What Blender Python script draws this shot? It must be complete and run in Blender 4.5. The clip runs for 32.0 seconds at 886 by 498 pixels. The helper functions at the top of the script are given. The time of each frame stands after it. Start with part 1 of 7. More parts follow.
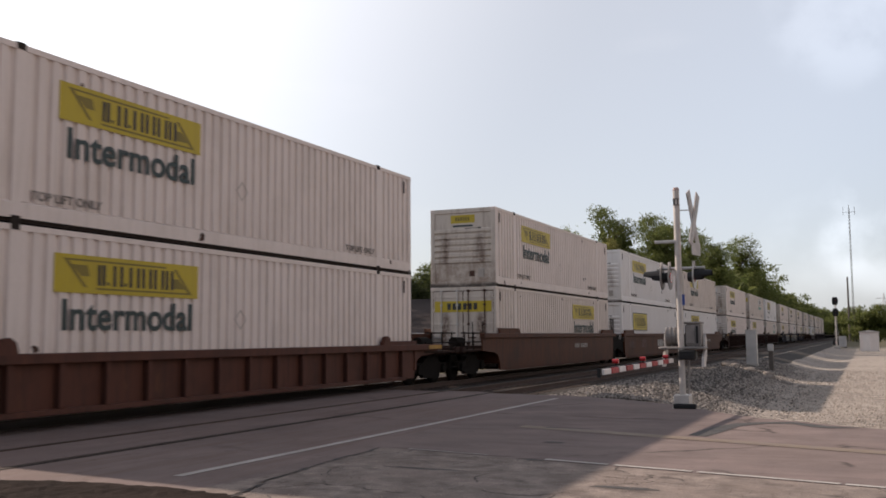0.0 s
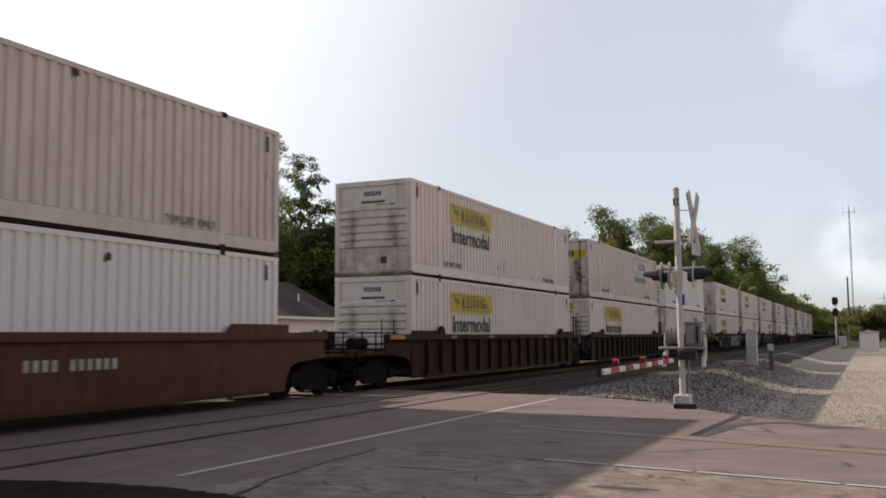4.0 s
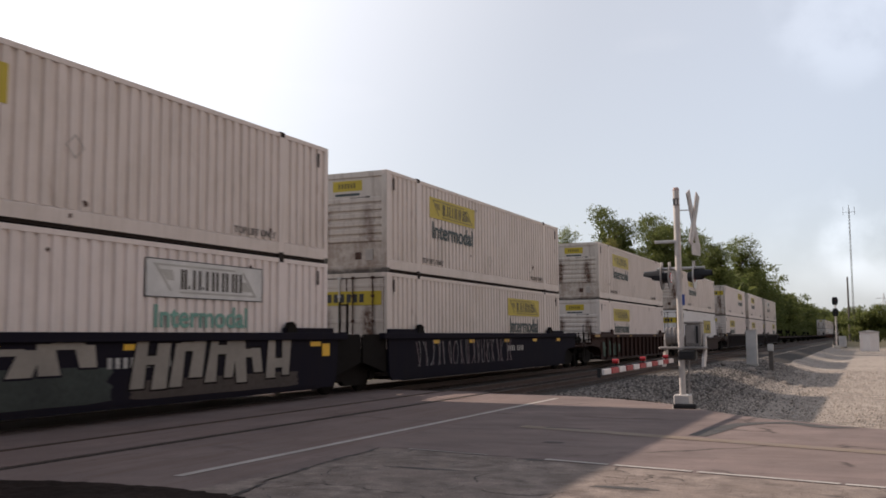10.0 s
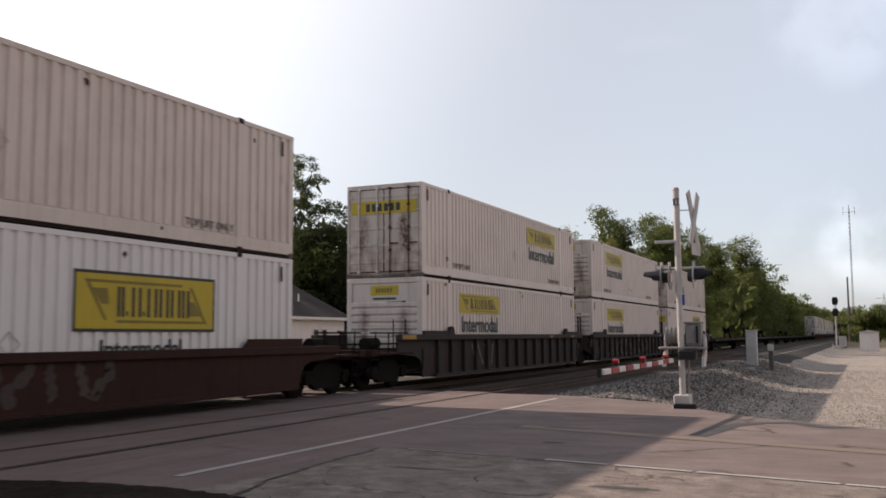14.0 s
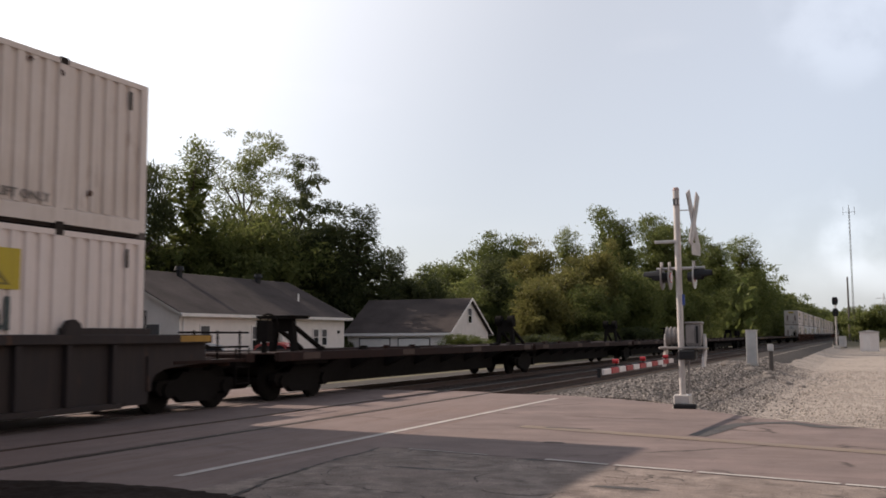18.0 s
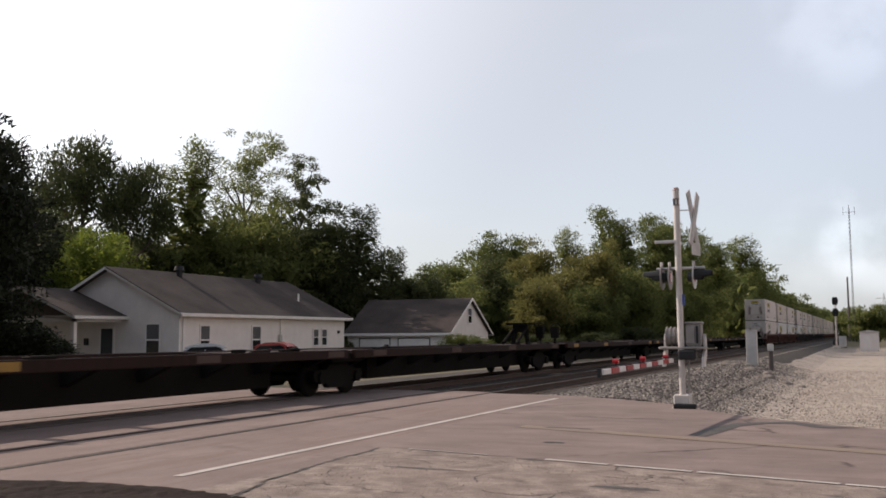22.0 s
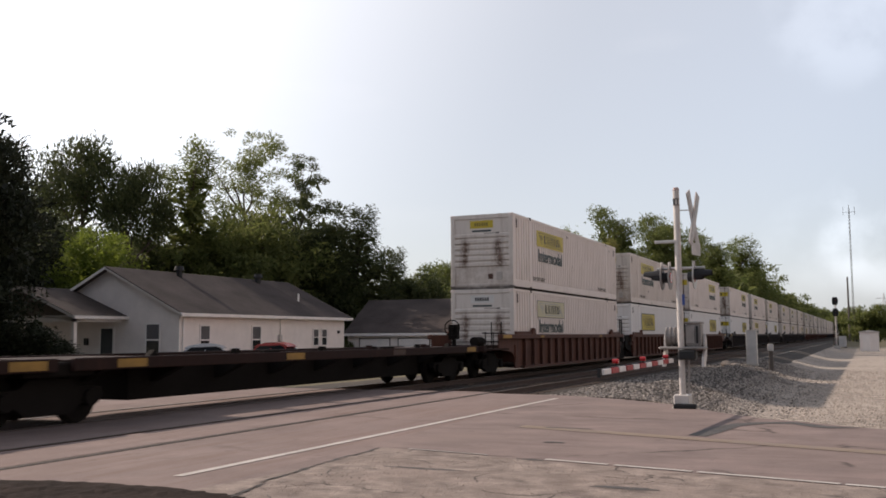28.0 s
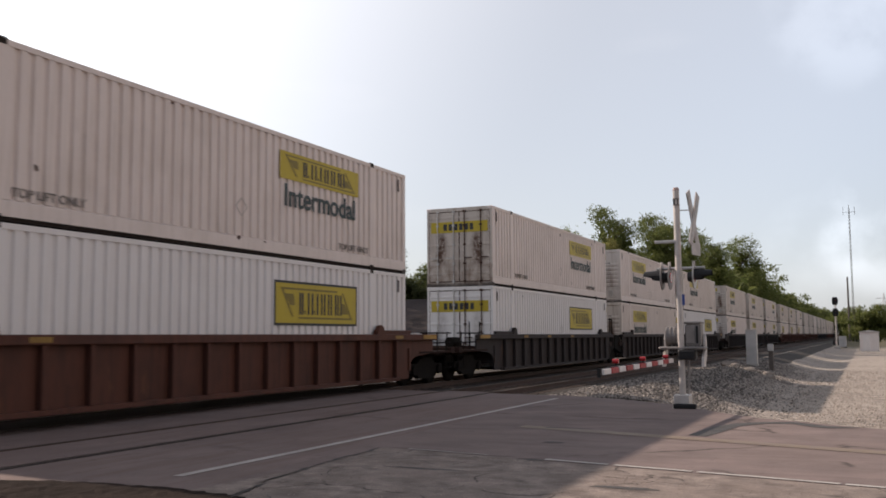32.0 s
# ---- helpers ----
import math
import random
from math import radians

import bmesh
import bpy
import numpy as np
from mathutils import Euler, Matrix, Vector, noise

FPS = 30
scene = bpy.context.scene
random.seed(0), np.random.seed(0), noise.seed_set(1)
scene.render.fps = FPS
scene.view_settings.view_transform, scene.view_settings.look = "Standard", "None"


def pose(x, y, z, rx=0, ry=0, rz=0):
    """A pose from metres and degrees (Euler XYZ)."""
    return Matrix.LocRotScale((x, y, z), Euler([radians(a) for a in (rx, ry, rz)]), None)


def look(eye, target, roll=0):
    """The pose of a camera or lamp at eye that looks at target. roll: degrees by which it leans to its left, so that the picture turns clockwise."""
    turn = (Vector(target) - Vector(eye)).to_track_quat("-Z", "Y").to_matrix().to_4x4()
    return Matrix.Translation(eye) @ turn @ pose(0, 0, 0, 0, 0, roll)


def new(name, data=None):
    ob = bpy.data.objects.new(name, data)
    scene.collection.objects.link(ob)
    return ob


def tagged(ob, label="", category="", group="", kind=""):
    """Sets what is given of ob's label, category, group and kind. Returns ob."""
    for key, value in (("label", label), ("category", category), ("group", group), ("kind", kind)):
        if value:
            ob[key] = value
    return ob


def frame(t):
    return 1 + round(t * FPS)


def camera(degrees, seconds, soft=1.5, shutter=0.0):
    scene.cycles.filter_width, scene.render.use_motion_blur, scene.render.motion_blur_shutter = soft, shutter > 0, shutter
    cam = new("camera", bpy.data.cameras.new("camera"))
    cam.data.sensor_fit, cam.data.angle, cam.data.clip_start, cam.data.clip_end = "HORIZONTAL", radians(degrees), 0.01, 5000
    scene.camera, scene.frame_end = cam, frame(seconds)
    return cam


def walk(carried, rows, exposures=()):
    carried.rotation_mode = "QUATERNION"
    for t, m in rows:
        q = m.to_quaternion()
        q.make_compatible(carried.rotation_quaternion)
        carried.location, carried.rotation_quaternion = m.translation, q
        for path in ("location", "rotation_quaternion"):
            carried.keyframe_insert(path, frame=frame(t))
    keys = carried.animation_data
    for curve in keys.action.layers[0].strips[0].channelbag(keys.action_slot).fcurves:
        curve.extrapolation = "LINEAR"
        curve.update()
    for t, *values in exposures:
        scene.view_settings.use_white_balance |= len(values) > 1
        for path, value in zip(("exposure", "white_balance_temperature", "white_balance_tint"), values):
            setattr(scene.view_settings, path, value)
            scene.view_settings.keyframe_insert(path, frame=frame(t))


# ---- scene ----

# World: X to the right of the tracks, Y along the tracks, z = 0 at the rail heads. The train comes down the far track.
cam = camera(50.6, 32.0, soft=1.7, shutter=0.15)
EYE = (0.0, 0.0, 1.468)
YAW, TILT, ROLL = radians(24.2), radians(5.34), -0.36
AIM = (-math.sin(YAW) * math.cos(TILT) * 10, math.cos(YAW) * math.cos(TILT) * 10, 1.468 + math.sin(TILT) * 10)
STAND = look(EYE, AIM, ROLL)
walk(cam, [(0.0, STAND), (32.0, STAND)], exposures=[(0.0, 0.0, 6620, 14.5), (32.0, 0.0, 6620, 14.5)])

# ---- daylight ----
SUN_EL, SUN_ROT = radians(33), radians(83.5)
world = bpy.data.worlds.new("sky")
scene.world = world
world.use_nodes = True
wn, wl = world.node_tree.nodes, world.node_tree.links
sky = wn.new("ShaderNodeTexSky")
sky.sky_type = 'NISHITA'
sky.sun_disc = False
sky.sun_elevation, sky.sun_rotation = SUN_EL, SUN_ROT
sky.air_density, sky.dust_density, sky.ozone_density = 1.0, 1.5, 1.0
coord = wn.new("ShaderNodeTexCoord")
stretch = wn.new("ShaderNodeMapping")
stretch.inputs["Scale"].default_value = (1.6, 1.6, 6.0)
stretch.inputs["Location"].default_value = (3.7, 1.2, 0.4)
puffs = wn.new("ShaderNodeTexNoise")
puffs.inputs["Scale"].default_value, puffs.inputs["Detail"].default_value = 2.2, 6
band = wn.new("ShaderNodeMapRange")
band.inputs["From Min"].default_value, band.inputs["From Max"].default_value = 0.60, 0.90
band.inputs["To Max"].default_value = 0.12
cloud = wn.new("ShaderNodeMix")
cloud.data_type = 'RGBA'
cloud.inputs["B"].default_value = (7.6, 7.3, 7.1, 1)
wl.new(coord.outputs["Generated"], stretch.inputs["Vector"])
wl.new(stretch.outputs["Vector"], puffs.inputs["Vector"])
wl.new(puffs.outputs["Fac"], band.inputs["Value"])
wl.new(band.outputs["Result"], cloud.inputs["Factor"])
wl.new(sky.outputs["Color"], cloud.inputs["A"])
wl.new(cloud.outputs["Result"], wn["Background"].inputs["Color"])
wn["Background"].inputs["Strength"].default_value = 0.055


def calc(op, a, b=None):
    n = wn.new("ShaderNodeMath")
    n.operation = op
    for i, v in enumerate((a, b)):
        if v is None:
            continue
        if isinstance(v, (int, float)):
            n.inputs[i].default_value = v
        else:
            wl.new(v, n.inputs[i])
    return n.outputs[0]


# hazy summer air: the half of the sky round the sun is the brighter
unit = wn.new("ShaderNodeVectorMath")
unit.operation = 'NORMALIZE'
wl.new(coord.outputs["Generated"], unit.inputs[0])
dot = wn.new("ShaderNodeVectorMath")
dot.operation = 'DOT_PRODUCT'
wl.new(unit.outputs[0], dot.inputs[0])
dot.inputs[1].default_value = (-math.sin(SUN_ROT) * math.cos(SUN_EL), math.cos(SUN_ROT) * math.cos(SUN_EL), math.sin(SUN_EL))


def ramp(lo, hi, a, b):
    r = wn.new("ShaderNodeMapRange")
    r.interpolation_type = 'SMOOTHSTEP'
    for k, v in (("From Min", lo), ("From Max", hi), ("To Min", a), ("To Max", b)):
        r.inputs[k].default_value = v
    wl.new(dot.outputs["Value"], r.inputs["Value"])
    return r.outputs["Result"]


phase = calc('ADD', ramp(-0.45, 0.28, 0.06, 0.555), ramp(0.45, 1.0, 0.0, 0.9))
phase = calc('ADD', phase, calc('MULTIPLY', band.outputs["Result"], 0.13))
fluff = wn.new("ShaderNodeTexNoise")
fluff.inputs["Scale"].default_value, fluff.inputs["Detail"].default_value = 11.0, 5
wl.new(unit.outputs[0], fluff.inputs["Vector"])
for way, near_, far_, much in (((0.022, 0.9948, 0.100), 0.9992, 0.9972, 0.20), ((-0.044, 0.9954, 0.085), 0.9996, 0.9982, 0.07), ((0.0, 0.9493, 0.3142), 0.9990, 0.9955, 0.11)):
    aim_ = wn.new("ShaderNodeVectorMath")
    aim_.operation = 'DOT_PRODUCT'
    wl.new(unit.outputs[0], aim_.inputs[0])
    aim_.inputs[1].default_value = way
    lim = wn.new("ShaderNodeMapRange")
    lim.interpolation_type = 'SMOOTHSTEP'
    lim.inputs["From Min"].default_value, lim.inputs["From Max"].default_value = far_, near_
    wl.new(aim_.outputs["Value"], lim.inputs["Value"])
    lump = wn.new("ShaderNodeMapRange")
    lump.interpolation_type = 'SMOOTHSTEP'
    lump.inputs["From Min"].default_value, lump.inputs["From Max"].default_value, lump.inputs["To Max"].default_value = 0.40, 0.62, much
    wl.new(fluff.outputs["Fac"], lump.inputs["Value"])
    phase = calc('ADD', phase, calc('MULTIPLY', lim.outputs["Result"], lump.outputs["Result"]))
# the haze lies low: it thins out towards the zenith
tall_ = wn.new("ShaderNodeSeparateXYZ")
wl.new(unit.outputs[0], tall_.inputs[0])
thin = wn.new("ShaderNodeMapRange")
thin.interpolation_type = 'SMOOTHSTEP'
for k, v in (("From Min", 0.42), ("From Max", 0.85), ("To Min", 1.0), ("To Max", 0.36)):
    thin.inputs[k].default_value = v
wl.new(tall_.outputs["Z"], thin.inputs["Value"])
phase = calc('MULTIPLY', phase, thin.outputs["Result"])
haze = wn.new("ShaderNodeBackground")
tint_ = wn.new("ShaderNodeMix")
tint_.data_type = 'RGBA'
tint_.inputs["A"].default_value, tint_.inputs["B"].default_value = (0.888, 0.970, 1.062, 1), (0.975, 0.985, 0.975, 1)
wl.new(ramp(0.05, 0.80, 0.0, 1.0), tint_.inputs["Factor"])
wl.new(tint_.outputs["Result"], haze.inputs["Color"])
wl.new(phase, haze.inputs["Strength"])
both = wn.new("ShaderNodeAddShader")
wl.new(wn["Background"].outputs[0], both.inputs[0])
wl.new(haze.outputs[0], both.inputs[1])
wl.new(both.outputs[0], wn["World Output"].inputs["Surface"])
sun = new("sun", bpy.data.lights.new("sun", 'SUN'))
sun.data.energy, sun.data.angle, sun.data.color = 4.95, radians(0.6), (1.0, 0.86, 0.72)
sun.matrix_basis = look((0, 0, 60), Vector((0, 0, 60)) - Vector((-math.sin(SUN_ROT) * math.cos(SUN_EL), math.cos(SUN_ROT) * math.cos(SUN_EL), math.sin(SUN_EL))))

# ---- mesh helpers ----
def part(name, bm, mat, parent=None, label=""):
    me = bm
    if isinstance(bm, bmesh.types.BMesh):
        me = bpy.data.meshes.new(name)
        bm.to_mesh(me)
        bm.free()
    if mat is not None and not me.materials:
        me.materials.append(mat)
    ob = new(name, me)
    if parent is not None:
        ob.parent = parent
    if mat is not None and ob.material_slots[0].material != mat:
        ob.material_slots[0].link = 'OBJECT'
        ob.material_slots[0].material = mat
    if label:
        ob["label"] = label
    return ob


def thing(name, label, category, group="", kind="", at=(0, 0, 0)):
    ob = new(name)
    ob.location = at
    return tagged(ob, label, category, group, kind)


def box(bm, x0, x1, y0, y1, z0, z1):
    v = [bm.verts.new((x, y, z)) for z in (z0, z1) for x, y in ((x0, y0), (x1, y0), (x1, y1), (x0, y1))]
    for f in ((3, 2, 1, 0), (4, 5, 6, 7), (0, 1, 5, 4), (1, 2, 6, 5), (2, 3, 7, 6), (3, 0, 4, 7)):
        bm.faces.new([v[i] for i in f])
    return v


def boxes(*bs):
    bm = bmesh.new()
    for b in bs:
        box(bm, *b)
    return bm


def rounded(x0, x1, y0, y1, z0, z1, r=0.01, seg=1):
    bm = boxes((x0, x1, y0, y1, z0, z1))
    bmesh.ops.bevel(bm, geom=bm.edges[:], offset=r, segments=seg, affect='EDGES')
    return bm


def tube(bm, a, b, r0, r1=None, n=8, cap=True):
    a, b = Vector(a), Vector(b)
    r1 = r0 if r1 is None else r1
    q = (b - a).to_track_quat('Z', 'Y')
    ring = []
    for c, r in ((a, r0), (b, r1)):
        ring.append([bm.verts.new(c + q @ Vector((math.cos(k * 2 * math.pi / n) * r, math.sin(k * 2 * math.pi / n) * r, 0))) for k in range(n)])
    for k in range(n):
        bm.faces.new((ring[0][k], ring[0][(k + 1) % n], ring[1][(k + 1) % n], ring[1][k]))
    if cap:
        bm.faces.new(ring[0][::-1])
        bm.faces.new(ring[1])


def tubes(*ts, n=8):
    bm = bmesh.new()
    for t in ts:
        tube(bm, *t, n=n)
    return bm


def prism(bm, pts, axis, a, b):
    """Extrudes a flat outline along an axis from a to b."""
    def put(p, s):
        return {'x': (s, p[0], p[1]), 'y': (p[0], s, p[1]), 'z': (p[0], p[1], s)}[axis]
    va = [bm.verts.new(put(q, a)) for q in pts]
    vb = [bm.verts.new(put(q, b)) for q in pts]
    n = len(pts)
    bm.faces.new(va[::-1])
    bm.faces.new(vb)
    for i in range(n):
        bm.faces.new((va[i], va[(i + 1) % n], vb[(i + 1) % n], vb[i]))
    bmesh.ops.recalc_face_normals(bm, faces=bm.faces[:])


def prisms(axis, *items):
    bm = bmesh.new()
    for pts, a, b in items:
        prism(bm, pts, axis, a, b)
    return bm


def sheet(name, pts, z, mat, kind="structure", label="", category=""):
    bm = bmesh.new()
    bm.faces.new([bm.verts.new((x, y, z)) for x, y in pts])
    bmesh.ops.recalc_face_normals(bm, faces=bm.faces[:])
    if bm.faces[:][0].normal.z < 0:
        bmesh.ops.reverse_faces(bm, faces=bm.faces[:])
    return tagged(part(name, bm, mat), label, category, "", kind)


MESHES = {}


def shared(key, make):
    """One mesh for all parts that are alike."""
    if key not in MESHES:
        bm = make()
        me = bpy.data.meshes.new(str(key[0]) if isinstance(key, tuple) else key)
        bm.to_mesh(me)
        bm.free()
        MESHES[key] = me
    return MESHES[key]


def piece(name, key, make, mat, parent, loc=(0, 0, 0), label=""):
    """A part on a shared mesh, with the material on the object."""
    me = shared(key, make)
    if not me.materials:
        me.materials.append(mat)
    ob = new(name, me)
    ob.parent = parent
    ob.location = loc
    if ob.material_slots[0].material != mat:
        ob.material_slots[0].link = 'OBJECT'
        ob.material_slots[0].material = mat
    if label:
        ob["label"] = label
    return ob


def word(text, height, mat, depth=0.004):
    """Flat lettering in the y-z plane facing +x, base at the origin."""
    cu = bpy.data.curves.new("lettering", 'FONT')
    cu.body, cu.size, cu.extrude = text, height * 1.38, depth
    cu.offset = 0.024 * height
    ob = new("lettering", cu)
    dg = bpy.context.evaluated_depsgraph_get()
    me = bpy.data.meshes.new_from_object(ob.evaluated_get(dg))
    bpy.data.objects.remove(ob)
    me.transform(Matrix(((0, 0, 1, 0), (1, 0, 0, 0), (0, 1, 0, 0), (0, 0, 0, 1))))
    me.materials.clear()
    me.materials.append(mat)
    return me


# ---- materials ----
def nodes_of(name, rough=0.6, metal=0.0):
    m = bpy.data.materials.new(name)
    m.use_nodes = True
    nt = m.node_tree
    b = nt.nodes["Principled BSDF"]
    b.inputs["Roughness"].default_value, b.inputs["Metallic"].default_value = rough, metal
    return m, nt, b


def noise_of(nt, scale, detail=4, rough=0.6, vec=None, stretch=None):
    n = nt.nodes.new("ShaderNodeTexNoise")
    n.inputs["Scale"].default_value, n.inputs["Detail"].default_value, n.inputs["Roughness"].default_value = scale, detail, rough
    if vec is None:
        vec = nt.nodes.new("ShaderNodeTexCoord").outputs["Object"]
    if stretch:
        mp = nt.nodes.new("ShaderNodeMapping")
        mp.inputs["Scale"].default_value = stretch
        nt.links.new(vec, mp.inputs["Vector"])
        vec = mp.outputs["Vector"]
    nt.links.new(vec, n.inputs["Vector"])
    return n.outputs["Fac"]


def span(nt, value, lo, hi, a=0.0, b=1.0):
    r = nt.nodes.new("ShaderNodeMapRange")
    for k, v in (("From Min", lo), ("From Max", hi), ("To Min", a), ("To Max", b)):
        r.inputs[k].default_value = v
    nt.links.new(value, r.inputs["Value"])
    return r.outputs["Result"]


def mixed(nt, fac, a, b, mode='MIX'):
    x = nt.nodes.new("ShaderNodeMix")
    x.data_type, x.blend_type = 'RGBA', mode
    for k, v in (("Factor", fac), ("A", a), ("B", b)):
        if isinstance(v, (tuple, float, int)):
            x.inputs[k].default_value = (*v, 1) if isinstance(v, tuple) else v
        else:
            nt.links.new(v, x.inputs[k])
    return x.outputs["Result"]


def bump(nt, b, height, strength=0.3, dist=0.02):
    n = nt.nodes.new("ShaderNodeBump")
    n.inputs["Strength"].default_value, n.inputs["Distance"].default_value = strength, dist
    nt.links.new(height, n.inputs["Height"])
    nt.links.new(n.outputs["Normal"], b.inputs["Normal"])


def plain(name, c, rough=0.6, metal=0.0, vary=0.18, scale=6.0, bumpy=0.0):
    """A painted or bare surface with mottling at two scales."""
    m, nt, b = nodes_of(name, rough, metal)
    dark = tuple(v * (1 - vary) for v in c)
    lite = tuple(min(1, v * (1 + vary)) for v in c)
    big = noise_of(nt, scale * 0.25)
    fine = noise_of(nt, scale * 4)
    col = mixed(nt, span(nt, big, 0.3, 0.7), dark, lite)
    col = mixed(nt, span(nt, fine, 0.35, 0.75, 0, 0.5), col, dark)
    nt.links.new(col, b.inputs["Base Color"])
    nt.links.new(span(nt, fine, 0.3, 0.7, rough * 0.85, min(1, rough * 1.15)), b.inputs["Roughness"])
    if bumpy:
        bump(nt, b, fine, bumpy)
    return m


def weathered(name, c, dirt, amount=0.35, streaks=(0.8, 1.4, 0.12), rough=0.5, rust=(0.16, 0.07, 0.035), rust_amount=0.0):
    """Paint with vertical streaks of dirt and blotches of rust."""
    m, nt, b = nodes_of(name, rough)
    run = noise_of(nt, 5.0, 5, 0.65, stretch=streaks)
    blot = noise_of(nt, 0.9, 5)
    fine = noise_of(nt, 30, 3)
    tone = nt.nodes.new("ShaderNodeObjectInfo").outputs["Random"]
    col = mixed(nt, span(nt, tone, 0, 1, 0, 0.12), c, dirt)
    col = mixed(nt, span(nt, run, 0.48, 0.8, 0, amount), col, dirt)
    col = mixed(nt, span(nt, blot, 0.45, 0.75, 0, amount * 0.7), col, dirt)
    if rust_amount:
        col = mixed(nt, span(nt, noise_of(nt, 2.2, 7, 0.7, stretch=(1, 1, 0.35)), 0.60, 0.72, 0, rust_amount), col, rust)
    col = mixed(nt, span(nt, fine, 0.5, 0.8, 0, 0.15), col, dirt)
    nt.links.new(col, b.inputs["Base Color"])
    bump(nt, b, fine, 0.08, 0.01)
    return m


M_BODY = weathered("grey_white_paint", (0.745, 0.647, 0.608), (0.41, 0.335, 0.28), 0.36, rust_amount=0.10)
M_WARM = weathered("warm_white_paint", (0.69, 0.596, 0.548), (0.40, 0.327, 0.264), 0.45, rust_amount=0.25)
M_CREAM = weathered("cream_stained_paint", (0.64, 0.555, 0.505), (0.40, 0.315, 0.26), 0.5, rust_amount=0.4)
M_WHITE = weathered("clean_white_paint", (0.75, 0.715, 0.71), (0.50, 0.45, 0.41), 0.24)


def nose_paint(name, c, dirt, amount, streak):
    """End-wall paint with rust running down beside the ribs and grime along the foot."""
    m, nt, b = nodes_of(name, 0.55)
    vec = nt.nodes.new("ShaderNodeTexCoord").outputs["Object"]
    sep = nt.nodes.new("ShaderNodeSeparateXYZ")
    nt.links.new(vec, sep.inputs[0])

    def math_(op, u, v):
        n = nt.nodes.new("ShaderNodeMath")
        n.operation = op
        for i, w in enumerate((u, v)):
            if isinstance(w, (int, float)):
                n.inputs[i].default_value = w
            else:
                nt.links.new(w, n.inputs[i])
        return n.outputs[0]
    wob = span(nt, noise_of(nt, 1.6, 4, 0.6, vec), 0, 1, -0.25, 0.25)
    off = math_('ABSOLUTE', math_('SUBTRACT', math_('ABSOLUTE', math_('ADD', sep.outputs["X"], wob), 0), 0.72), 0)
    lane = span(nt, off, 0.06, 0.24, 1, 0)
    lane = math_('MULTIPLY', lane, math_('MULTIPLY', span(nt, sep.outputs["Z"], 0.75, 0.95), span(nt, sep.outputs["Z"], 1.75, 2.15, 1, 0)))
    lane = math_('MULTIPLY', lane, span(nt, noise_of(nt, 7, 4, 0.7, vec), 0.30, 0.52))
    tone = nt.nodes.new("ShaderNodeObjectInfo").outputs["Random"]
    lane = math_('MULTIPLY', lane, span(nt, tone, 0.0, 0.6, 0.55, 1.0))
    col = mixed(nt, span(nt, noise_of(nt, 5.0, 5, 0.65, vec, (0.8, 1.4, 0.12)), 0.48, 0.8, 0, amount), c, dirt)
    foot = math_('MULTIPLY', span(nt, sep.outputs["Z"], 0.75, 1.0, 1, 0), span(nt, noise_of(nt, 2.5, 5, 0.7, vec), 0.35, 0.65))
    col = mixed(nt, math_('MULTIPLY', foot, amount * 0.9), col, dirt)
    col = mixed(nt, math_('MULTIPLY', lane, streak), col, (0.085, 0.036, 0.018))
    col = mixed(nt, math_('MULTIPLY', span(nt, sep.outputs["Z"], 0.06, 0.17, 1, 0), span(nt, noise_of(nt, 3, 3, 0.6, vec), 0.3, 0.5, 0.3, 0.9)), col, (0.03, 0.02, 0.016))
    nt.links.new(col, b.inputs["Base Color"])
    return m


M_NOSE = nose_paint("rust_streaked_white_paint", (0.55, 0.485, 0.43), (0.20, 0.13, 0.09), 0.85, 1.0)
M_NOSE_CLEAN = nose_paint("light_streaked_white_paint", (0.585, 0.525, 0.485), (0.28, 0.21, 0.165), 0.65, 0.9)
M_NOSE_WHITE = nose_paint("clean_white_end_paint", (0.76, 0.73, 0.715), (0.42, 0.36, 0.31), 0.35, 0.45)
M_DARKGAP = plain("dark_grime", (0.035, 0.028, 0.025), 0.9)
M_YELLOW = weathered("yellow_sign_film", (0.48, 0.36, 0.012), (0.32, 0.235, 0.02), 0.45, rough=0.45)
M_GREEN = plain("dark_green_lettering", (0.028, 0.045, 0.045), 0.5)
M_GREEN_PALE = plain("faded_green_lettering", (0.16, 0.33, 0.27), 0.6)
M_BLACK = plain("black_lettering", (0.02, 0.02, 0.022), 0.5)
M_MARKINK = plain("dark_brown_sign_ink", (0.040, 0.028, 0.020), 0.5)
M_STENCIL = plain("worn_grey_stencil", (0.20, 0.175, 0.16), 0.7, 0, 0.5, 14)
M_OLIVE = plain("olive_sign_print", (0.19, 0.14, 0.015), 0.5)
M_RUSTSPOT = plain("rust_patch", (0.07, 0.034, 0.024), 0.9, 0, 0.4, 20)
M_DIRTFILM = plain("dirty_grey_film", (0.40, 0.36, 0.33), 0.7)
M_FADEYEL = weathered("faded_yellow_film", (0.50, 0.45, 0.27), (0.52, 0.48, 0.42), 0.8)
M_SHIELD = plain("faded_white_film", (0.60, 0.58, 0.56), 0.6)
M_BROWN = weathered("brown_car_paint", (0.098, 0.036, 0.0235), (0.030, 0.0145, 0.011), 0.80, rough=0.65, rust=(0.160, 0.066, 0.034), rust_amount=0.6)
M_ORANGE = weathered("orange_brown_car_paint", (0.090, 0.0292, 0.0122), (0.025, 0.0118, 0.0088), 0.95, rough=0.6, rust=(0.09, 0.04, 0.02), rust_amount=0.35)
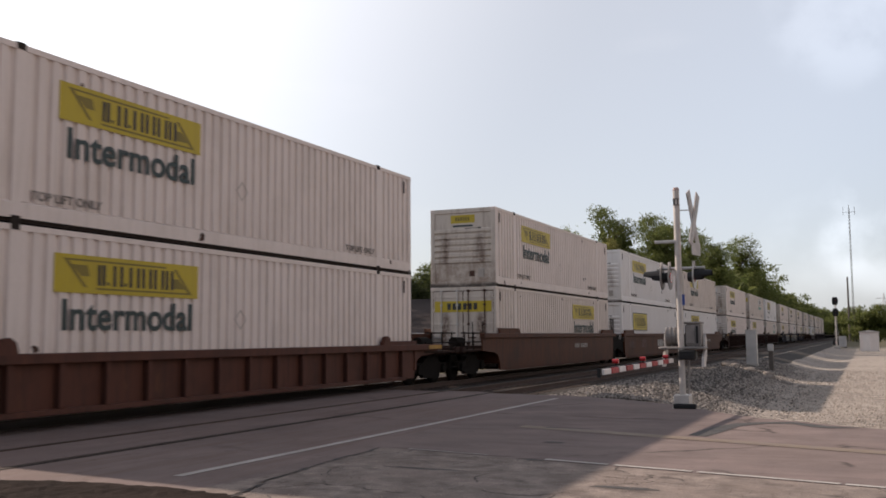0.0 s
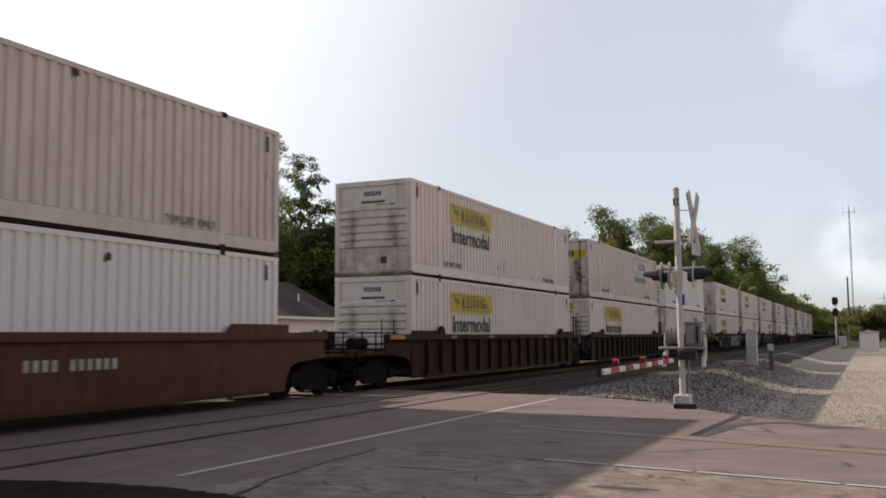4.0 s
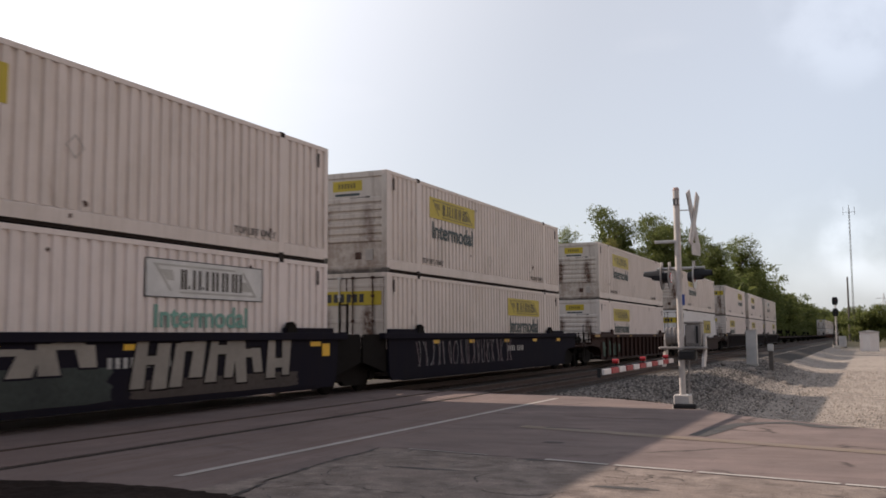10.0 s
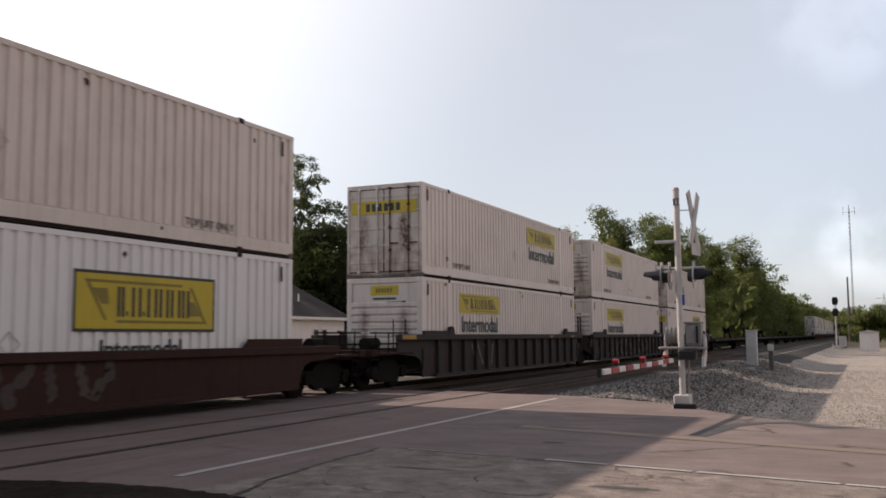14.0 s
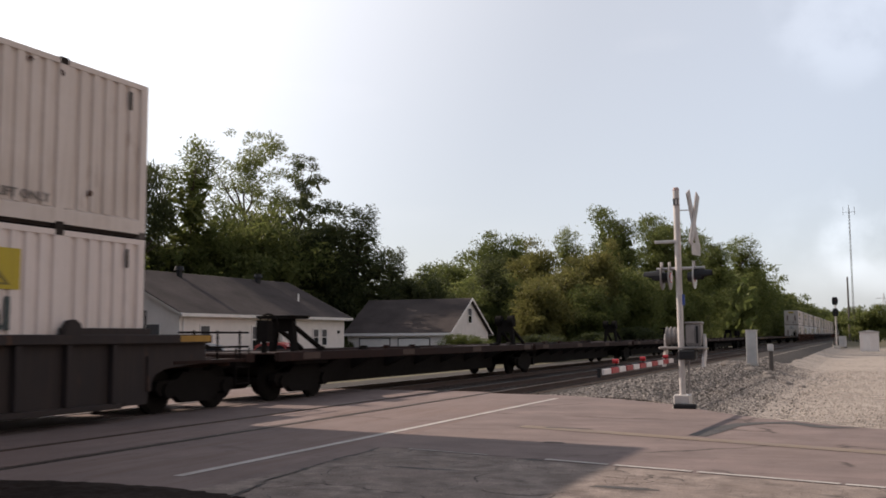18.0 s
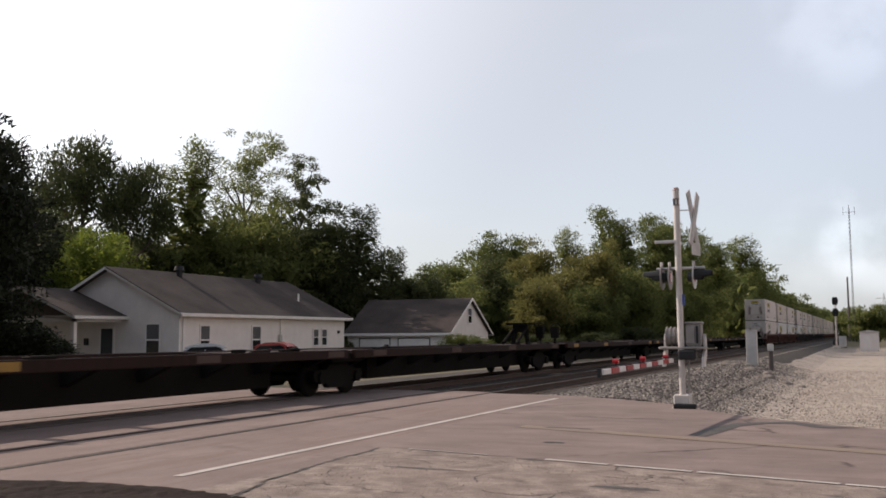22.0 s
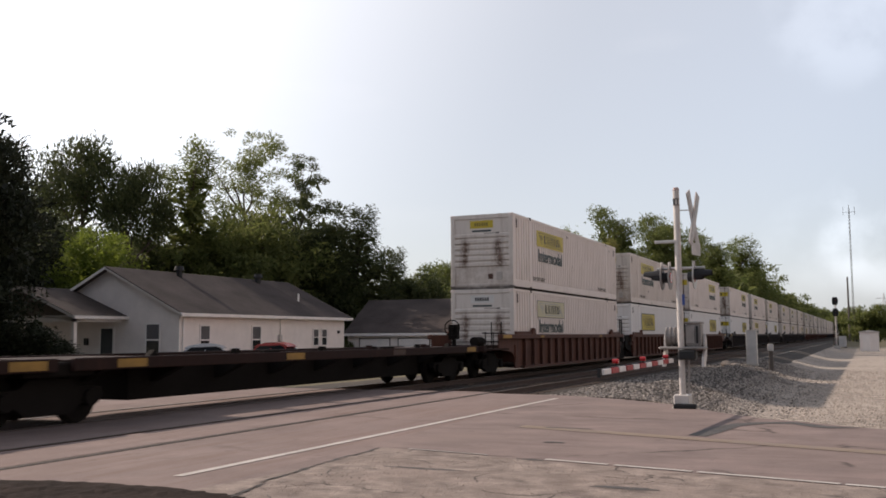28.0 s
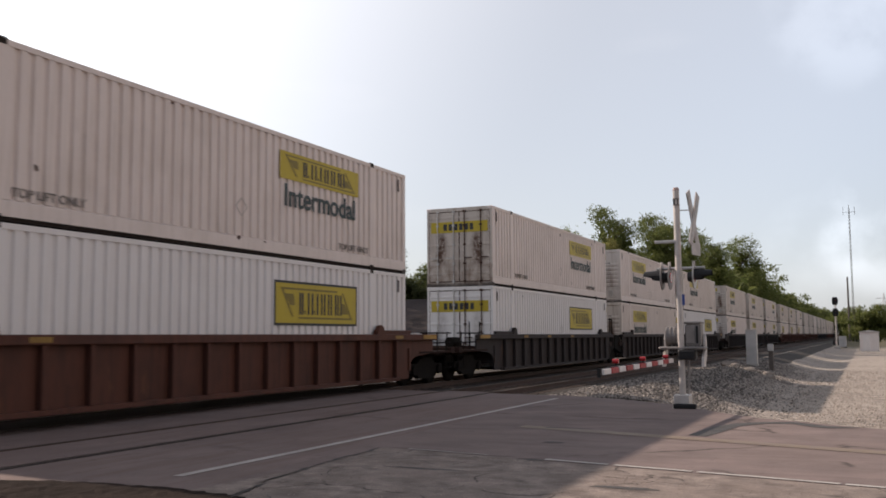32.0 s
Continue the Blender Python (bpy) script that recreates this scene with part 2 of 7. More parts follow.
M_UMBER = weathered("dark_umber_car_paint", (0.040, 0.0165, 0.012), (0.016, 0.010, 0.009), 0.80, rough=0.7, rust=(0.10, 0.042, 0.024), rust_amount=0.5)
M_NAVY = weathered("navy_car_paint", (0.0125, 0.011, 0.018), (0.020, 0.016, 0.017), 0.6, rough=0.8)
M_DARK = weathered("dark_grey_brown_car_paint", (0.032, 0.026, 0.026), (0.06, 0.042, 0.036), 0.6, rough=0.7, rust_amount=0.5)
M_SPINE = weathered("sooty_brown_car_paint", (0.026, 0.0115, 0.009), (0.012, 0.008, 0.007), 0.6, rough=0.7, rust=(0.08, 0.034, 0.02), rust_amount=0.35)
M_ENDS = weathered("sooty_rust_brown_steel", (0.030, 0.014, 0.011), (0.012, 0.009, 0.008), 0.75, rough=0.75, rust_amount=0.35)
M_TRUCK = plain("black_greasy_steel", (0.013, 0.011, 0.010), 0.75, 0.0)
M_STEEL = plain("worn_bright_steel", (0.15, 0.135, 0.125), 0.5, 0.5)
M_HEADOLD = plain("dark_rusty_rail_head", (0.045, 0.030, 0.024), 0.7, 0.1)
M_RAILSIDE = plain("rusty_rail_steel", (0.075, 0.045, 0.035), 0.75, 0.2)
M_MARK = plain("yellow_reflective_film", (0.75, 0.42, 0.015), 0.4)
M_MARKDIM = plain("dirty_yellow_film", (0.30, 0.165, 0.028), 0.6, 0, 0.5)
M_MARKOLD = plain("worn_yellow_film", (0.36, 0.19, 0.02), 0.5, 0, 0.4)
M_MARKW = plain("white_stencil", (0.36, 0.34, 0.32), 0.7, 0, 0.4, 12)
M_TIE = plain("creosoted_wood", (0.06, 0.045, 0.037), 0.9, 0, 0.4, 5, 0.4)
M_GALV = plain("galvanised_steel", (0.50, 0.48, 0.47), 0.45, 0.55)
M_MACH = plain("grey_machine_paint", (0.26, 0.238, 0.225), 0.6, 0.2, 0.3, 12)
M_ALU = plain("silver_paint", (0.54, 0.50, 0.475), 0.55, 0.2, 0.25)
M_REFWHITE = plain("white_reflective_sheet", (0.70, 0.67, 0.66), 0.5, 0, 0.15)
M_SIGNOLD = plain("dull_sign_sheet", (0.44, 0.41, 0.40), 0.6, 0, 0.25)
M_REFRED = plain("red_reflective_sheet", (0.36, 0.025, 0.03), 0.5, 0, 0.3)
M_CAP = plain("weathered_pink_paint", (0.42, 0.30, 0.28), 0.7)
M_LENSRED = plain("red_lens", (0.35, 0.012, 0.015), 0.2)
M_LAMPBLACK = plain("black_lamp_housing", (0.018, 0.018, 0.02), 0.5)
M_BLUE = plain("blue_enamel_sign", (0.03, 0.06, 0.25), 0.4)
M_SIDING = plain("white_lap_siding", (0.75, 0.69, 0.665), 0.6, 0, 0.07)
# brown siding, darkened further for the shade over the porch gable
M_GABLESHADE = plain("brown_siding_with_shade", (0.13, 0.102, 0.087), 0.85, 0, 0.25)
M_TRIM = plain("white_trim_paint", (0.76, 0.72, 0.70), 0.5, 0, 0.08)
M_GLASS, _nt, _b = nodes_of("dark_window_glass", 0.06)
_b.inputs["Base Color"].default_value = (0.016, 0.018, 0.022, 1)
_b.inputs["Specular IOR Level"].default_value = 0.35
M_CURTAIN = plain("pale_blind", (0.105, 0.10, 0.105), 0.8)
M_DOOR = plain("dark_teal_door_paint", (0.012, 0.018, 0.024), 0.6)
M_CARPAINT = plain("silver_car_paint", (0.55, 0.57, 0.62), 0.25, 0.4, 0.05)
M_CARRED = plain("red_car_paint", (0.35, 0.05, 0.045), 0.25, 0.1, 0.05)
M_TYRE = plain("tyre_rubber", (0.02, 0.02, 0.02), 0.85)
M_CONC = plain("pale_concrete", (0.42, 0.40, 0.37), 0.85, 0, 0.2, 5, 0.2)
M_POLE = plain("grey_weathered_pole", (0.10, 0.085, 0.075), 0.85)


for m_, s_ in ((M_TRUCK, 0.04), (M_DARKGAP, 0.10), (M_SPINE, 0.15), (M_ENDS, 0.12), (M_ORANGE, 0.25), (M_BROWN, 0.25), (M_UMBER, 0.15), (M_DARK, 0.2), (M_NAVY, 0.06), (M_LAMPBLACK, 0.25), (M_TIE, 0.15)):
    m_.node_tree.nodes["Principled BSDF"].inputs["Specular IOR Level"].default_value = s_


def roof_material():
    m, nt, b = nodes_of("grey_asphalt_shingle", 0.9)
    vec = nt.nodes.new("ShaderNodeTexCoord").outputs["Object"]
    col = mixed(nt, span(nt, noise_of(nt, 0.5, 4, 0.6, vec), 0.35, 0.7), (0.055, 0.045, 0.043), (0.094, 0.077, 0.073))
    col = mixed(nt, span(nt, noise_of(nt, 14, 3, 0.6, vec), 0.4, 0.7, 0, 0.5), col, (0.045, 0.040, 0.040))
    b.inputs["Specular IOR Level"].default_value = 0.15
    nt.links.new(col, b.inputs["Base Color"])
    bump(nt, b, noise_of(nt, 25, 2, 0.5, vec), 0.4)
    return m


M_ROOF = roof_material()


def leaf_material(name, c1, c2, glow=0.35):
    m, nt, b = nodes_of(name, 0.6)
    geo = nt.nodes.new("ShaderNodeNewGeometry")
    col = mixed(nt, geo.outputs["Random Per Island"], c1, c2)
    tone = nt.nodes.new("ShaderNodeObjectInfo").outputs["Random"]
    col = mixed(nt, span(nt, tone, 0, 1, 0.0, 0.35), col, tuple(v * 0.6 for v in c1))
    nt.links.new(col, b.inputs["Base Color"])
    b.inputs["Specular IOR Level"].default_value = 0.25
    tr = nt.nodes.new("ShaderNodeBsdfTranslucent")
    nt.links.new(col, tr.inputs["Color"])
    mx = nt.nodes.new("ShaderNodeMixShader")
    mx.inputs[0].default_value = glow
    nt.links.new(b.outputs[0], mx.inputs[1])
    nt.links.new(tr.outputs[0], mx.inputs[2])
    nt.links.new(mx.outputs[0], nt.nodes["Material Output"].inputs["Surface"])
    return m


M_LEAF = leaf_material("green_leaves", (0.088, 0.114, 0.034), (0.182, 0.201, 0.066), 0.60)
# darker leaf green: shade of backlit and overhung foliage is in the colour
M_LEAFDARK = leaf_material("dark_green_leaves_with_shade", (0.049, 0.063, 0.026), (0.107, 0.122, 0.046), 0.50)
M_LEAFLIGHT = leaf_material("light_green_leaves", (0.135, 0.185, 0.030), (0.26, 0.31, 0.055), 0.6)
M_LEAFGOLD = leaf_material("yellowing_leaves", (0.125, 0.130, 0.040), (0.225, 0.205, 0.070), 0.60)
M_LEAFMID = leaf_material("mid_green_leaves", (0.107, 0.136, 0.042), (0.224, 0.236, 0.080), 0.60)
# leaf green with the deep shade beside the porch put into its colour
M_LEAFSHADE = leaf_material("leaves_darkened_for_shade", (0.014, 0.018, 0.010), (0.034, 0.042, 0.019), 0.3)
M_BARK = plain("grey_brown_bark", (0.07, 0.052, 0.04), 0.95, 0, 0.35, 8, 0.6)


def ground_material():
    m, nt, b = nodes_of("gravel_and_grass", 0.95)
    vec = nt.nodes.new("ShaderNodeTexCoord").outputs["Object"]
    sep = nt.nodes.new("ShaderNodeSeparateXYZ")
    nt.links.new(vec, sep.inputs[0])
    fine = noise_of(nt, 22, 3, 0.7, vec)
    mid = noise_of(nt, 2.5, 5, 0.65, vec)
    big = noise_of(nt, 0.22, 4, 0.6, vec)
    gravel = mixed(nt, span(nt, fine, 0.35, 0.68), (0.225, 0.192, 0.163), (0.54, 0.466, 0.400))
    gravel = mixed(nt, span(nt, mid, 0.42, 0.62, 0, 0.95), gravel, (0.165, 0.138, 0.118))
    gravel = mixed(nt, span(nt, big, 0.45, 0.65, 0, 0.6), gravel, (0.37, 0.319, 0.273))
    grass = mixed(nt, span(nt, fine, 0.3, 0.7), (0.06, 0.056, 0.026), (0.135, 0.115, 0.06))
    grass = mixed(nt, span(nt, mid, 0.45, 0.7, 0, 0.6), grass, (0.17, 0.14, 0.09))
    side = nt.nodes.new("ShaderNodeMath")
    side.operation = 'ADD'
    nt.links.new(sep.outputs["X"], side.inputs[0])
    nt.links.new(span(nt, mid, 0, 1, -2.5, 2.5), side.inputs[1])
    west = span(nt, side.outputs[0], -16.6, -17.6)
    far = span(nt, sep.outputs["Y"], 150, 190)
    mx = nt.nodes.new("ShaderNodeMath")
    mx.operation = 'MAXIMUM'
    nt.links.new(west, mx.inputs[0])
    nt.links.new(far, mx.inputs[1])
    nt.links.new(mixed(nt, mx.outputs[0], gravel, grass), b.inputs["Base Color"])
    bump(nt, b, noise_of(nt, 9, 6, 0.75, vec), 0.9, 0.05)
    return m


def asphalt(name, lo, hi, patch, crack=0.5, scale=1.0, smear=None, along=(1, 1, 1)):
    m, nt, b = nodes_of(name, 0.92)
    b.inputs["Specular IOR Level"].default_value = 0.22
    vec = nt.nodes.new("ShaderNodeTexCoord").outputs["Object"]
    fine = noise_of(nt, 60, 2, 0.7, vec)
    mid = noise_of(nt, 1.1 * scale, 6, 0.62, vec)
    col = mixed(nt, span(nt, mid, 0.36, 0.66), lo, hi)
    col = mixed(nt, span(nt, noise_of(nt, 0.35 * scale, 4, 0.6, vec), 0.45, 0.66, 0, 0.8), col, patch)
    col = mixed(nt, span(nt, fine, 0.35, 0.75, 0, 0.5), col, tuple(v * 0.62 for v in lo))
    if smear:
        run = noise_of(nt, 1.3, 6, 0.68, vec, along)
        col = mixed(nt, span(nt, run, 0.47, 0.68, 0, 0.75), col, smear)
        spot = noise_of(nt, 3.1, 5, 0.7, vec)
        col = mixed(nt, span(nt, spot, 0.60, 0.70, 0, 0.55), col, tuple(v * 0.55 for v in lo))
    if crack:
        vo = nt.nodes.new("ShaderNodeTexVoronoi")
        vo.feature = 'DISTANCE_TO_EDGE'
        vo.inputs["Scale"].default_value = 0.42 * scale
        bend = nt.nodes.new("ShaderNodeMix")
        bend.data_type = 'VECTOR'
        bend.inputs["Factor"].default_value = 0.35
        nz = nt.nodes.new("ShaderNodeTexNoise")
        nz.inputs["Scale"].default_value, nz.inputs["Detail"].default_value = 1.7, 5
        nt.links.new(vec, nz.inputs["Vector"])
        nt.links.new(vec, bend.inputs["A"])
        nt.links.new(nz.outputs["Color"], bend.inputs["B"])
        nt.links.new(bend.outputs["Result"], vo.inputs["Vector"])
        gate = nt.nodes.new("ShaderNodeMath")
        gate.operation = 'MULTIPLY'
        nt.links.new(span(nt, vo.outputs["Distance"], 0.0, 0.016, crack, 0), gate.inputs[0])
        nt.links.new(span(nt, noise_of(nt, 0.8, 3, 0.6, vec), 0.47, 0.56), gate.inputs[1])
        col = mixed(nt, gate.outputs[0], col, (0.035, 0.028, 0.025))
    nt.links.new(col, b.inputs["Base Color"])
    bump(nt, b, fine, 0.35, 0.01)
    return m


M_GROUND = ground_material()
M_PEBBLE = plain("brown_grit", (0.34, 0.275, 0.235), 0.95, 0, 0.5, 30)
M_ROAD = asphalt("worn_grey_asphalt", (0.160, 0.125, 0.117), (0.248, 0.191, 0.177), (0.216, 0.165, 0.149), 0.8, 0.8, (0.133, 0.102, 0.095), (0.45, 1.8, 1))
M_LOT = asphalt("old_patched_asphalt", (0.132, 0.106, 0.094), (0.345, 0.285, 0.249), (0.268, 0.216, 0.189), 0.95, 2.6, (0.150, 0.118, 0.102), (1, 1.1, 1))
M_CROSSING = asphalt("pale_crossing_pavement", (0.169, 0.130, 0.121), (0.240, 0.186, 0.172), (0.213, 0.156, 0.141), 0.3, 0.6, (0.154, 0.108, 0.092), (3.0, 0.3, 1))
M_DARKASPHALT = plain("dark_asphalt_patch", (0.050, 0.044, 0.042), 0.8, 0, 0.3)
M_LINE = weathered("worn_white_road_paint", (0.44, 0.405, 0.375), (0.16, 0.14, 0.13), 0.6, streaks=(1, 1, 1), rough=0.7)
M_LINEOLD = weathered("faded_white_road_paint", (0.27, 0.245, 0.23), (0.15, 0.125, 0.11), 0.9, streaks=(1, 1, 1), rough=0.7)
M_LINEY = weathered("worn_yellow_road_paint", (0.186, 0.136, 0.094), (0.156, 0.117, 0.100), 0.98, streaks=(1, 1, 1), rough=0.7)
M_BALLAST = asphalt("grey_ballast", (0.030, 0.025, 0.022), (0.076, 0.065, 0.057), (0.042, 0.035, 0.030), 0.0, 6)
M_EARTH = plain("dark_broken_earth", (0.026, 0.0185, 0.016), 1.0, 0, 0.5, 3, 0.6)
M_EARTH.node_tree.nodes["Principled BSDF"].inputs["Specular IOR Level"].default_value = 0.05


def stone_material(name, lo, hi):
    m, nt, b = nodes_of(name, 0.9)
    geo = nt.nodes.new("ShaderNodeNewGeometry")
    nt.links.new(mixed(nt, geo.outputs["Random Per Island"], lo, hi), b.inputs["Base Color"])
    return m


M_RUBBLE = plain("broken_concrete", (0.20, 0.172, 0.150), 0.9, 0, 0.35, 10, 0.6)
M_STONE = stone_material("crushed_stone", (0.040, 0.034, 0.030), (0.38, 0.338, 0.305))
M_GRIT = stone_material("tan_gravel", (0.21, 0.175, 0.148), (0.50, 0.43, 0.372))

# ---- ground, road and tracks ----
TRACK_A, TRACK_B = -13.47, -9.80
A_RAILS, B_RAILS = (-14.22, -12.72), (-10.55, -9.05)


FAR_EDGE = [(60, -1.5), (20, 10.4), (4, 15.0), (0.21, 16.12), (-0.34, 16.49), (-1.05, 17.08), (-1.73, 17.53), (-2.41, 18.31), (-3.84, 20.44), (-5.24, 21.68), (-6.9, 22.6)]
NEAR_EDGE = [(-6.05, 7.3), (-5.75, 8.26), (-5.8, 9.34), (-5.89, 10.28), (-5.95, 11.25), (-2, 10.4), (20, 6.0), (60, -2.2)]


def smooth(v):
    v = max(0.0, min(1.0, v))
    return v * v * (3 - 2 * v)


def height(x, y):
    """The lie of the land, in metres over the rail heads."""
    if -17.3 < x < -6.6:
        return -0.45 if y > 23.6 or y < 6.2 else -0.12
    if x <= -17.3:
        off = abs(y - (15 + (-16.6 - x) * 0.27))
        return -0.06 - 0.36 * smooth((off - 8.5) / 3)
    edge = 22.6
    for (xa, ya), (xb, yb) in zip(FAR_EDGE, FAR_EDGE[1:]):
        if xb <= x <= xa:
            edge = ya + (yb - ya) * (x - xa) / (xb - xa)
    return -0.06 - 0.80 * smooth((y - edge) / 5.5) * smooth((x + 6.6) / 4.2)


def build_ground():
    def steps(near, far, fine, lo):
        s, v, d = [], lo, fine
        while v < near:
            s.append(v)
            v += fine
        while v < far:
            s.append(v)
            d *= 1.35
            v += d
        return s + [far]
    right = steps(30, 2500, 0.8, -40)
    left = [-40 - (v - 40) for v in steps(40, 2500, 2.0, 40)][1:]
    xs = sorted(left + right)
    ahead = steps(80, 3000, 0.8, -20)
    back = [-20 - (v - 20) for v in steps(20, 2000, 4.0, 20)][1:]
    ys = sorted(back + ahead)
    verts = [(x, y, height(x, y) + (0.02 * noise.noise((x * 0.3, y * 0.3, 0)) if abs(x) < 60 and abs(y) < 120 else 0)) for y in ys for x in xs]
    n = len(xs)
    faces = [(j * n + i, j * n + i + 1, (j + 1) * n + i + 1, (j + 1) * n + i) for j in range(len(ys) - 1) for i in range(n - 1)]
    me = bpy.data.meshes.new("ground")
    me.from_pydata(verts, [], faces)
    tagged(part("ground", me, M_GROUND), "pale gravel lot giving way to dry grass beyond the tracks", "ground", "", "structure")


build_ground()
sheet("road", FAR_EDGE + NEAR_EDGE, 0.0, M_ROAD, label="worn grey two-lane asphalt road at a rail crossing", category="road")
sheet("pavement_lot", [(-6.05, 7.3), (-5.3, 7.3), (-4.6, 6.6), (-4.0, 4.0), (-4.0, -25), (60, -25), (60, -2.2), (20, 6.0), (-2, 10.4), (-5.95, 11.25), (-5.85, 9.0)], 0.004, M_LOT, label="old cracked and patched brown-grey asphalt lot", category="pavement")
sheet("road_crossing", [(-6.05, 7.3), (-6.9, 22.6), (-9.0, 22.9), (-9.0, 6.8), (-6.05, 7.0)], 0.0, M_CROSSING, label="smooth pale pavement beside the rails", category="pavement")
for i, (a, b) in enumerate(((-10.44, -9.16), (-12.67, -10.60), (-14.11, -12.83), (-16.6, -14.27))):
    sheet("road_panel_%d" % (i + 1), [(a, 6.6), (a, 23.6), (b, 23.4), (b, 6.8)], -0.004, M_CROSSING, label="pale crossing panel between the rails", category="pavement")
sheet("road_beyond", [(-16.6, 6.6), (-16.6, 23.6), (-30, 27), (-70, 36), (-70, 22), (-30, 12)], -0.02, M_ROAD, label="road running on beyond the tracks", category="road")
bm = bmesh.new()
for x in A_RAILS + B_RAILS:
    for d in ((0.04,) if x in (A_RAILS[0], B_RAILS[0]) else (-0.09,)):
        box(bm, x + d, x + d + 0.05, 6.4, 23.3, -0.1, -0.03)
box(bm, -9.012, -8.94, 7.0, 22.9, -0.1, 0.003)
tagged(part("trim_flangeway", bm, M_DARKGAP), "black rubber flangeway filler along the rails", "rail crossing", "", "structure")

# dark broken edge of the pavement
bm = bmesh.new()
rng = random.Random(4)
xs = [-14 + 0.1 * i for i in range(106)]
top = [(x, max(6.55, 7.48 - 0.22 * ((x + 6.7) / 1.4) ** 2) + 0.07 * noise.noise((x * 1.7, 3, 0)) + 0.04 * noise.noise((x * 6, 9, 0))) for x in xs]
rows_ = []
for d, z in [(0.0, 0.006), (-0.07, 0.008)] + [(-0.16 - 0.11 * k, 0.010) for k in range(14)] + [(-2.2, -0.01), (-4, -0.03)]:
    rows_.append([bm.verts.new((x + rng.uniform(-0.02, 0.02), y + d + rng.uniform(-0.03, 0.03), z + (rng.uniform(0, 0.018) + 0.03 * max(0, noise.noise((x * 3, d * 3, 1))) if d < -0.15 else 0))) for x, y in top])
for r0, r1 in zip(rows_, rows_[1:]):
    for i in range(len(xs) - 1):
        bm.faces.new((r0[i], r1[i], r1[i + 1], r0[i + 1]))
tagged(part("ground_edge", bm, M_EARTH), "dark broken earth below the pavement edge", "ground", "", "structure")

# broken seam between the old lot and the road
bm = bmesh.new()
seam = [(-5.44, 7.30), (-5.50, 7.66), (-5.72, 8.26), (-5.74, 8.79), (-5.82, 9.34), (-5.89, 10.0), (-5.90, 10.5), (-5.93, 11.1)]
rng = random.Random(8)
for (xa, ya), (xb, yb) in zip(seam, seam[1:]):
    for k in range(5):
        u = (k + rng.uniform(0.0, 0.6)) / 5
        x, y = xa + (xb - xa) * u + rng.uniform(-0.03, 0.03), ya + (yb - ya) * u
        w, l = rng.uniform(0.010, 0.035), rng.uniform(0.05, 0.14)
        bm.faces.new([bm.verts.new((x + a * w, y + b * l, 0.0085)) for a, b in ((-1, -1), (0.6, -0.8), (1.0, 0.9), (-0.7, 1.0))])
for k in range(46):
    x, y, a = rng.uniform(-5.5, 1.5), rng.uniform(6.3, 10.6), rng.uniform(-0.7, 0.7) + (1.57 if rng.random() < 0.3 else 0)
    if y > 10.7 - (x + 4) * 0.21:
        continue
    w, prev = rng.uniform(0.003, 0.011), None
    for j in range(rng.randrange(5, 13)):
        cur = (bm.verts.new((x, y - w * rng.uniform(0.3, 1.0), 0.0085)), bm.verts.new((x + 0.01, y + w * rng.uniform(0.3, 1.0), 0.0085)))
        if prev:
            bm.faces.new((prev[0], cur[0], cur[1], prev[1]))
        prev = cur
        a += rng.uniform(-0.6, 0.6)
        x, y = x + math.cos(a) * rng.uniform(0.04, 0.11), y + math.sin(a) * rng.uniform(0.03, 0.08)
tagged(part("ground_cracks", bm, M_DARKASPHALT), "dark cracks and potholes in the old asphalt", "cracks", "", "stuff")

# painted lines
def stripe(name, pts, width, mat, z, label):
    bm = bmesh.new()
    prev = None
    for i, (x, y) in enumerate(pts):
        a, b = Vector(pts[max(i - 1, 0)]), Vector(pts[min(i + 1, len(pts) - 1)])
        n = (b - a).normalized()
        n = Vector((-n.y, n.x)) * width / 2
        cur = (bm.verts.new((x + n.x, y + n.y, z)), bm.verts.new((x - n.x, y - n.y, z)))
        if prev:
            bm.faces.new((prev[0], prev[1], cur[1], cur[0]))
        prev = cur
    bmesh.ops.recalc_face_normals(bm, faces=bm.faces[:])
    return tagged(part(name, bm, mat), label, "road marking", "", "structure")


stripe("trim_stop_line", [(-6.77, 8.12), (-6.74, 15.0), (-6.72, 21.45)], 0.125, M_LINE, 0.006, "white painted stop line along the tracks")
for a, b in (((-5.55, 11.20), (-4.35, 10.98)), ((-3.55, 10.84), (-2.75, 10.66)), ((-2.68, 10.65), (-1.78, 10.46)), ((-1.72, 10.45), (-0.3, 10.13)), ((-0.25, 10.12), (6, 8.8))):
    stripe("trim_edge_line", [a, b], 0.085 if a[0] > -5 else 0.06, M_LINE if a[0] > -5 else M_LINEOLD, 0.009, "worn white edge line on the road")
for o, w in ((0.02, 0.17), (0.205, 0.18)):
    stripe("trim_centre_line", [(-5.2, 14.55 + o), (-2.5, 13.7 + o), (0.15, 12.85 + o), (8, 10.5 + o), (30, 4 + o)], w, M_LINEY, 0.006, "faded yellow centre line")
# dark irregular outline along the far road edge
sheet("road_patch", [(-2.46, 14.22), (-2.18, 14.08), (-2.05, 14.9), (-1.92, 15.9), (-1.63, 16.43), (-1.2, 16.59), (-0.83, 16.11), (-0.62, 16.0), (-0.11, 16.23), (-0.63, 16.38), (-1.15, 16.95), (-1.48, 16.85), (-1.66, 16.74), (-2.07, 16.37), (-2.31, 15.56)], 0.005, M_DARKASPHALT, label="dark patch along the road edge", category="road patch")
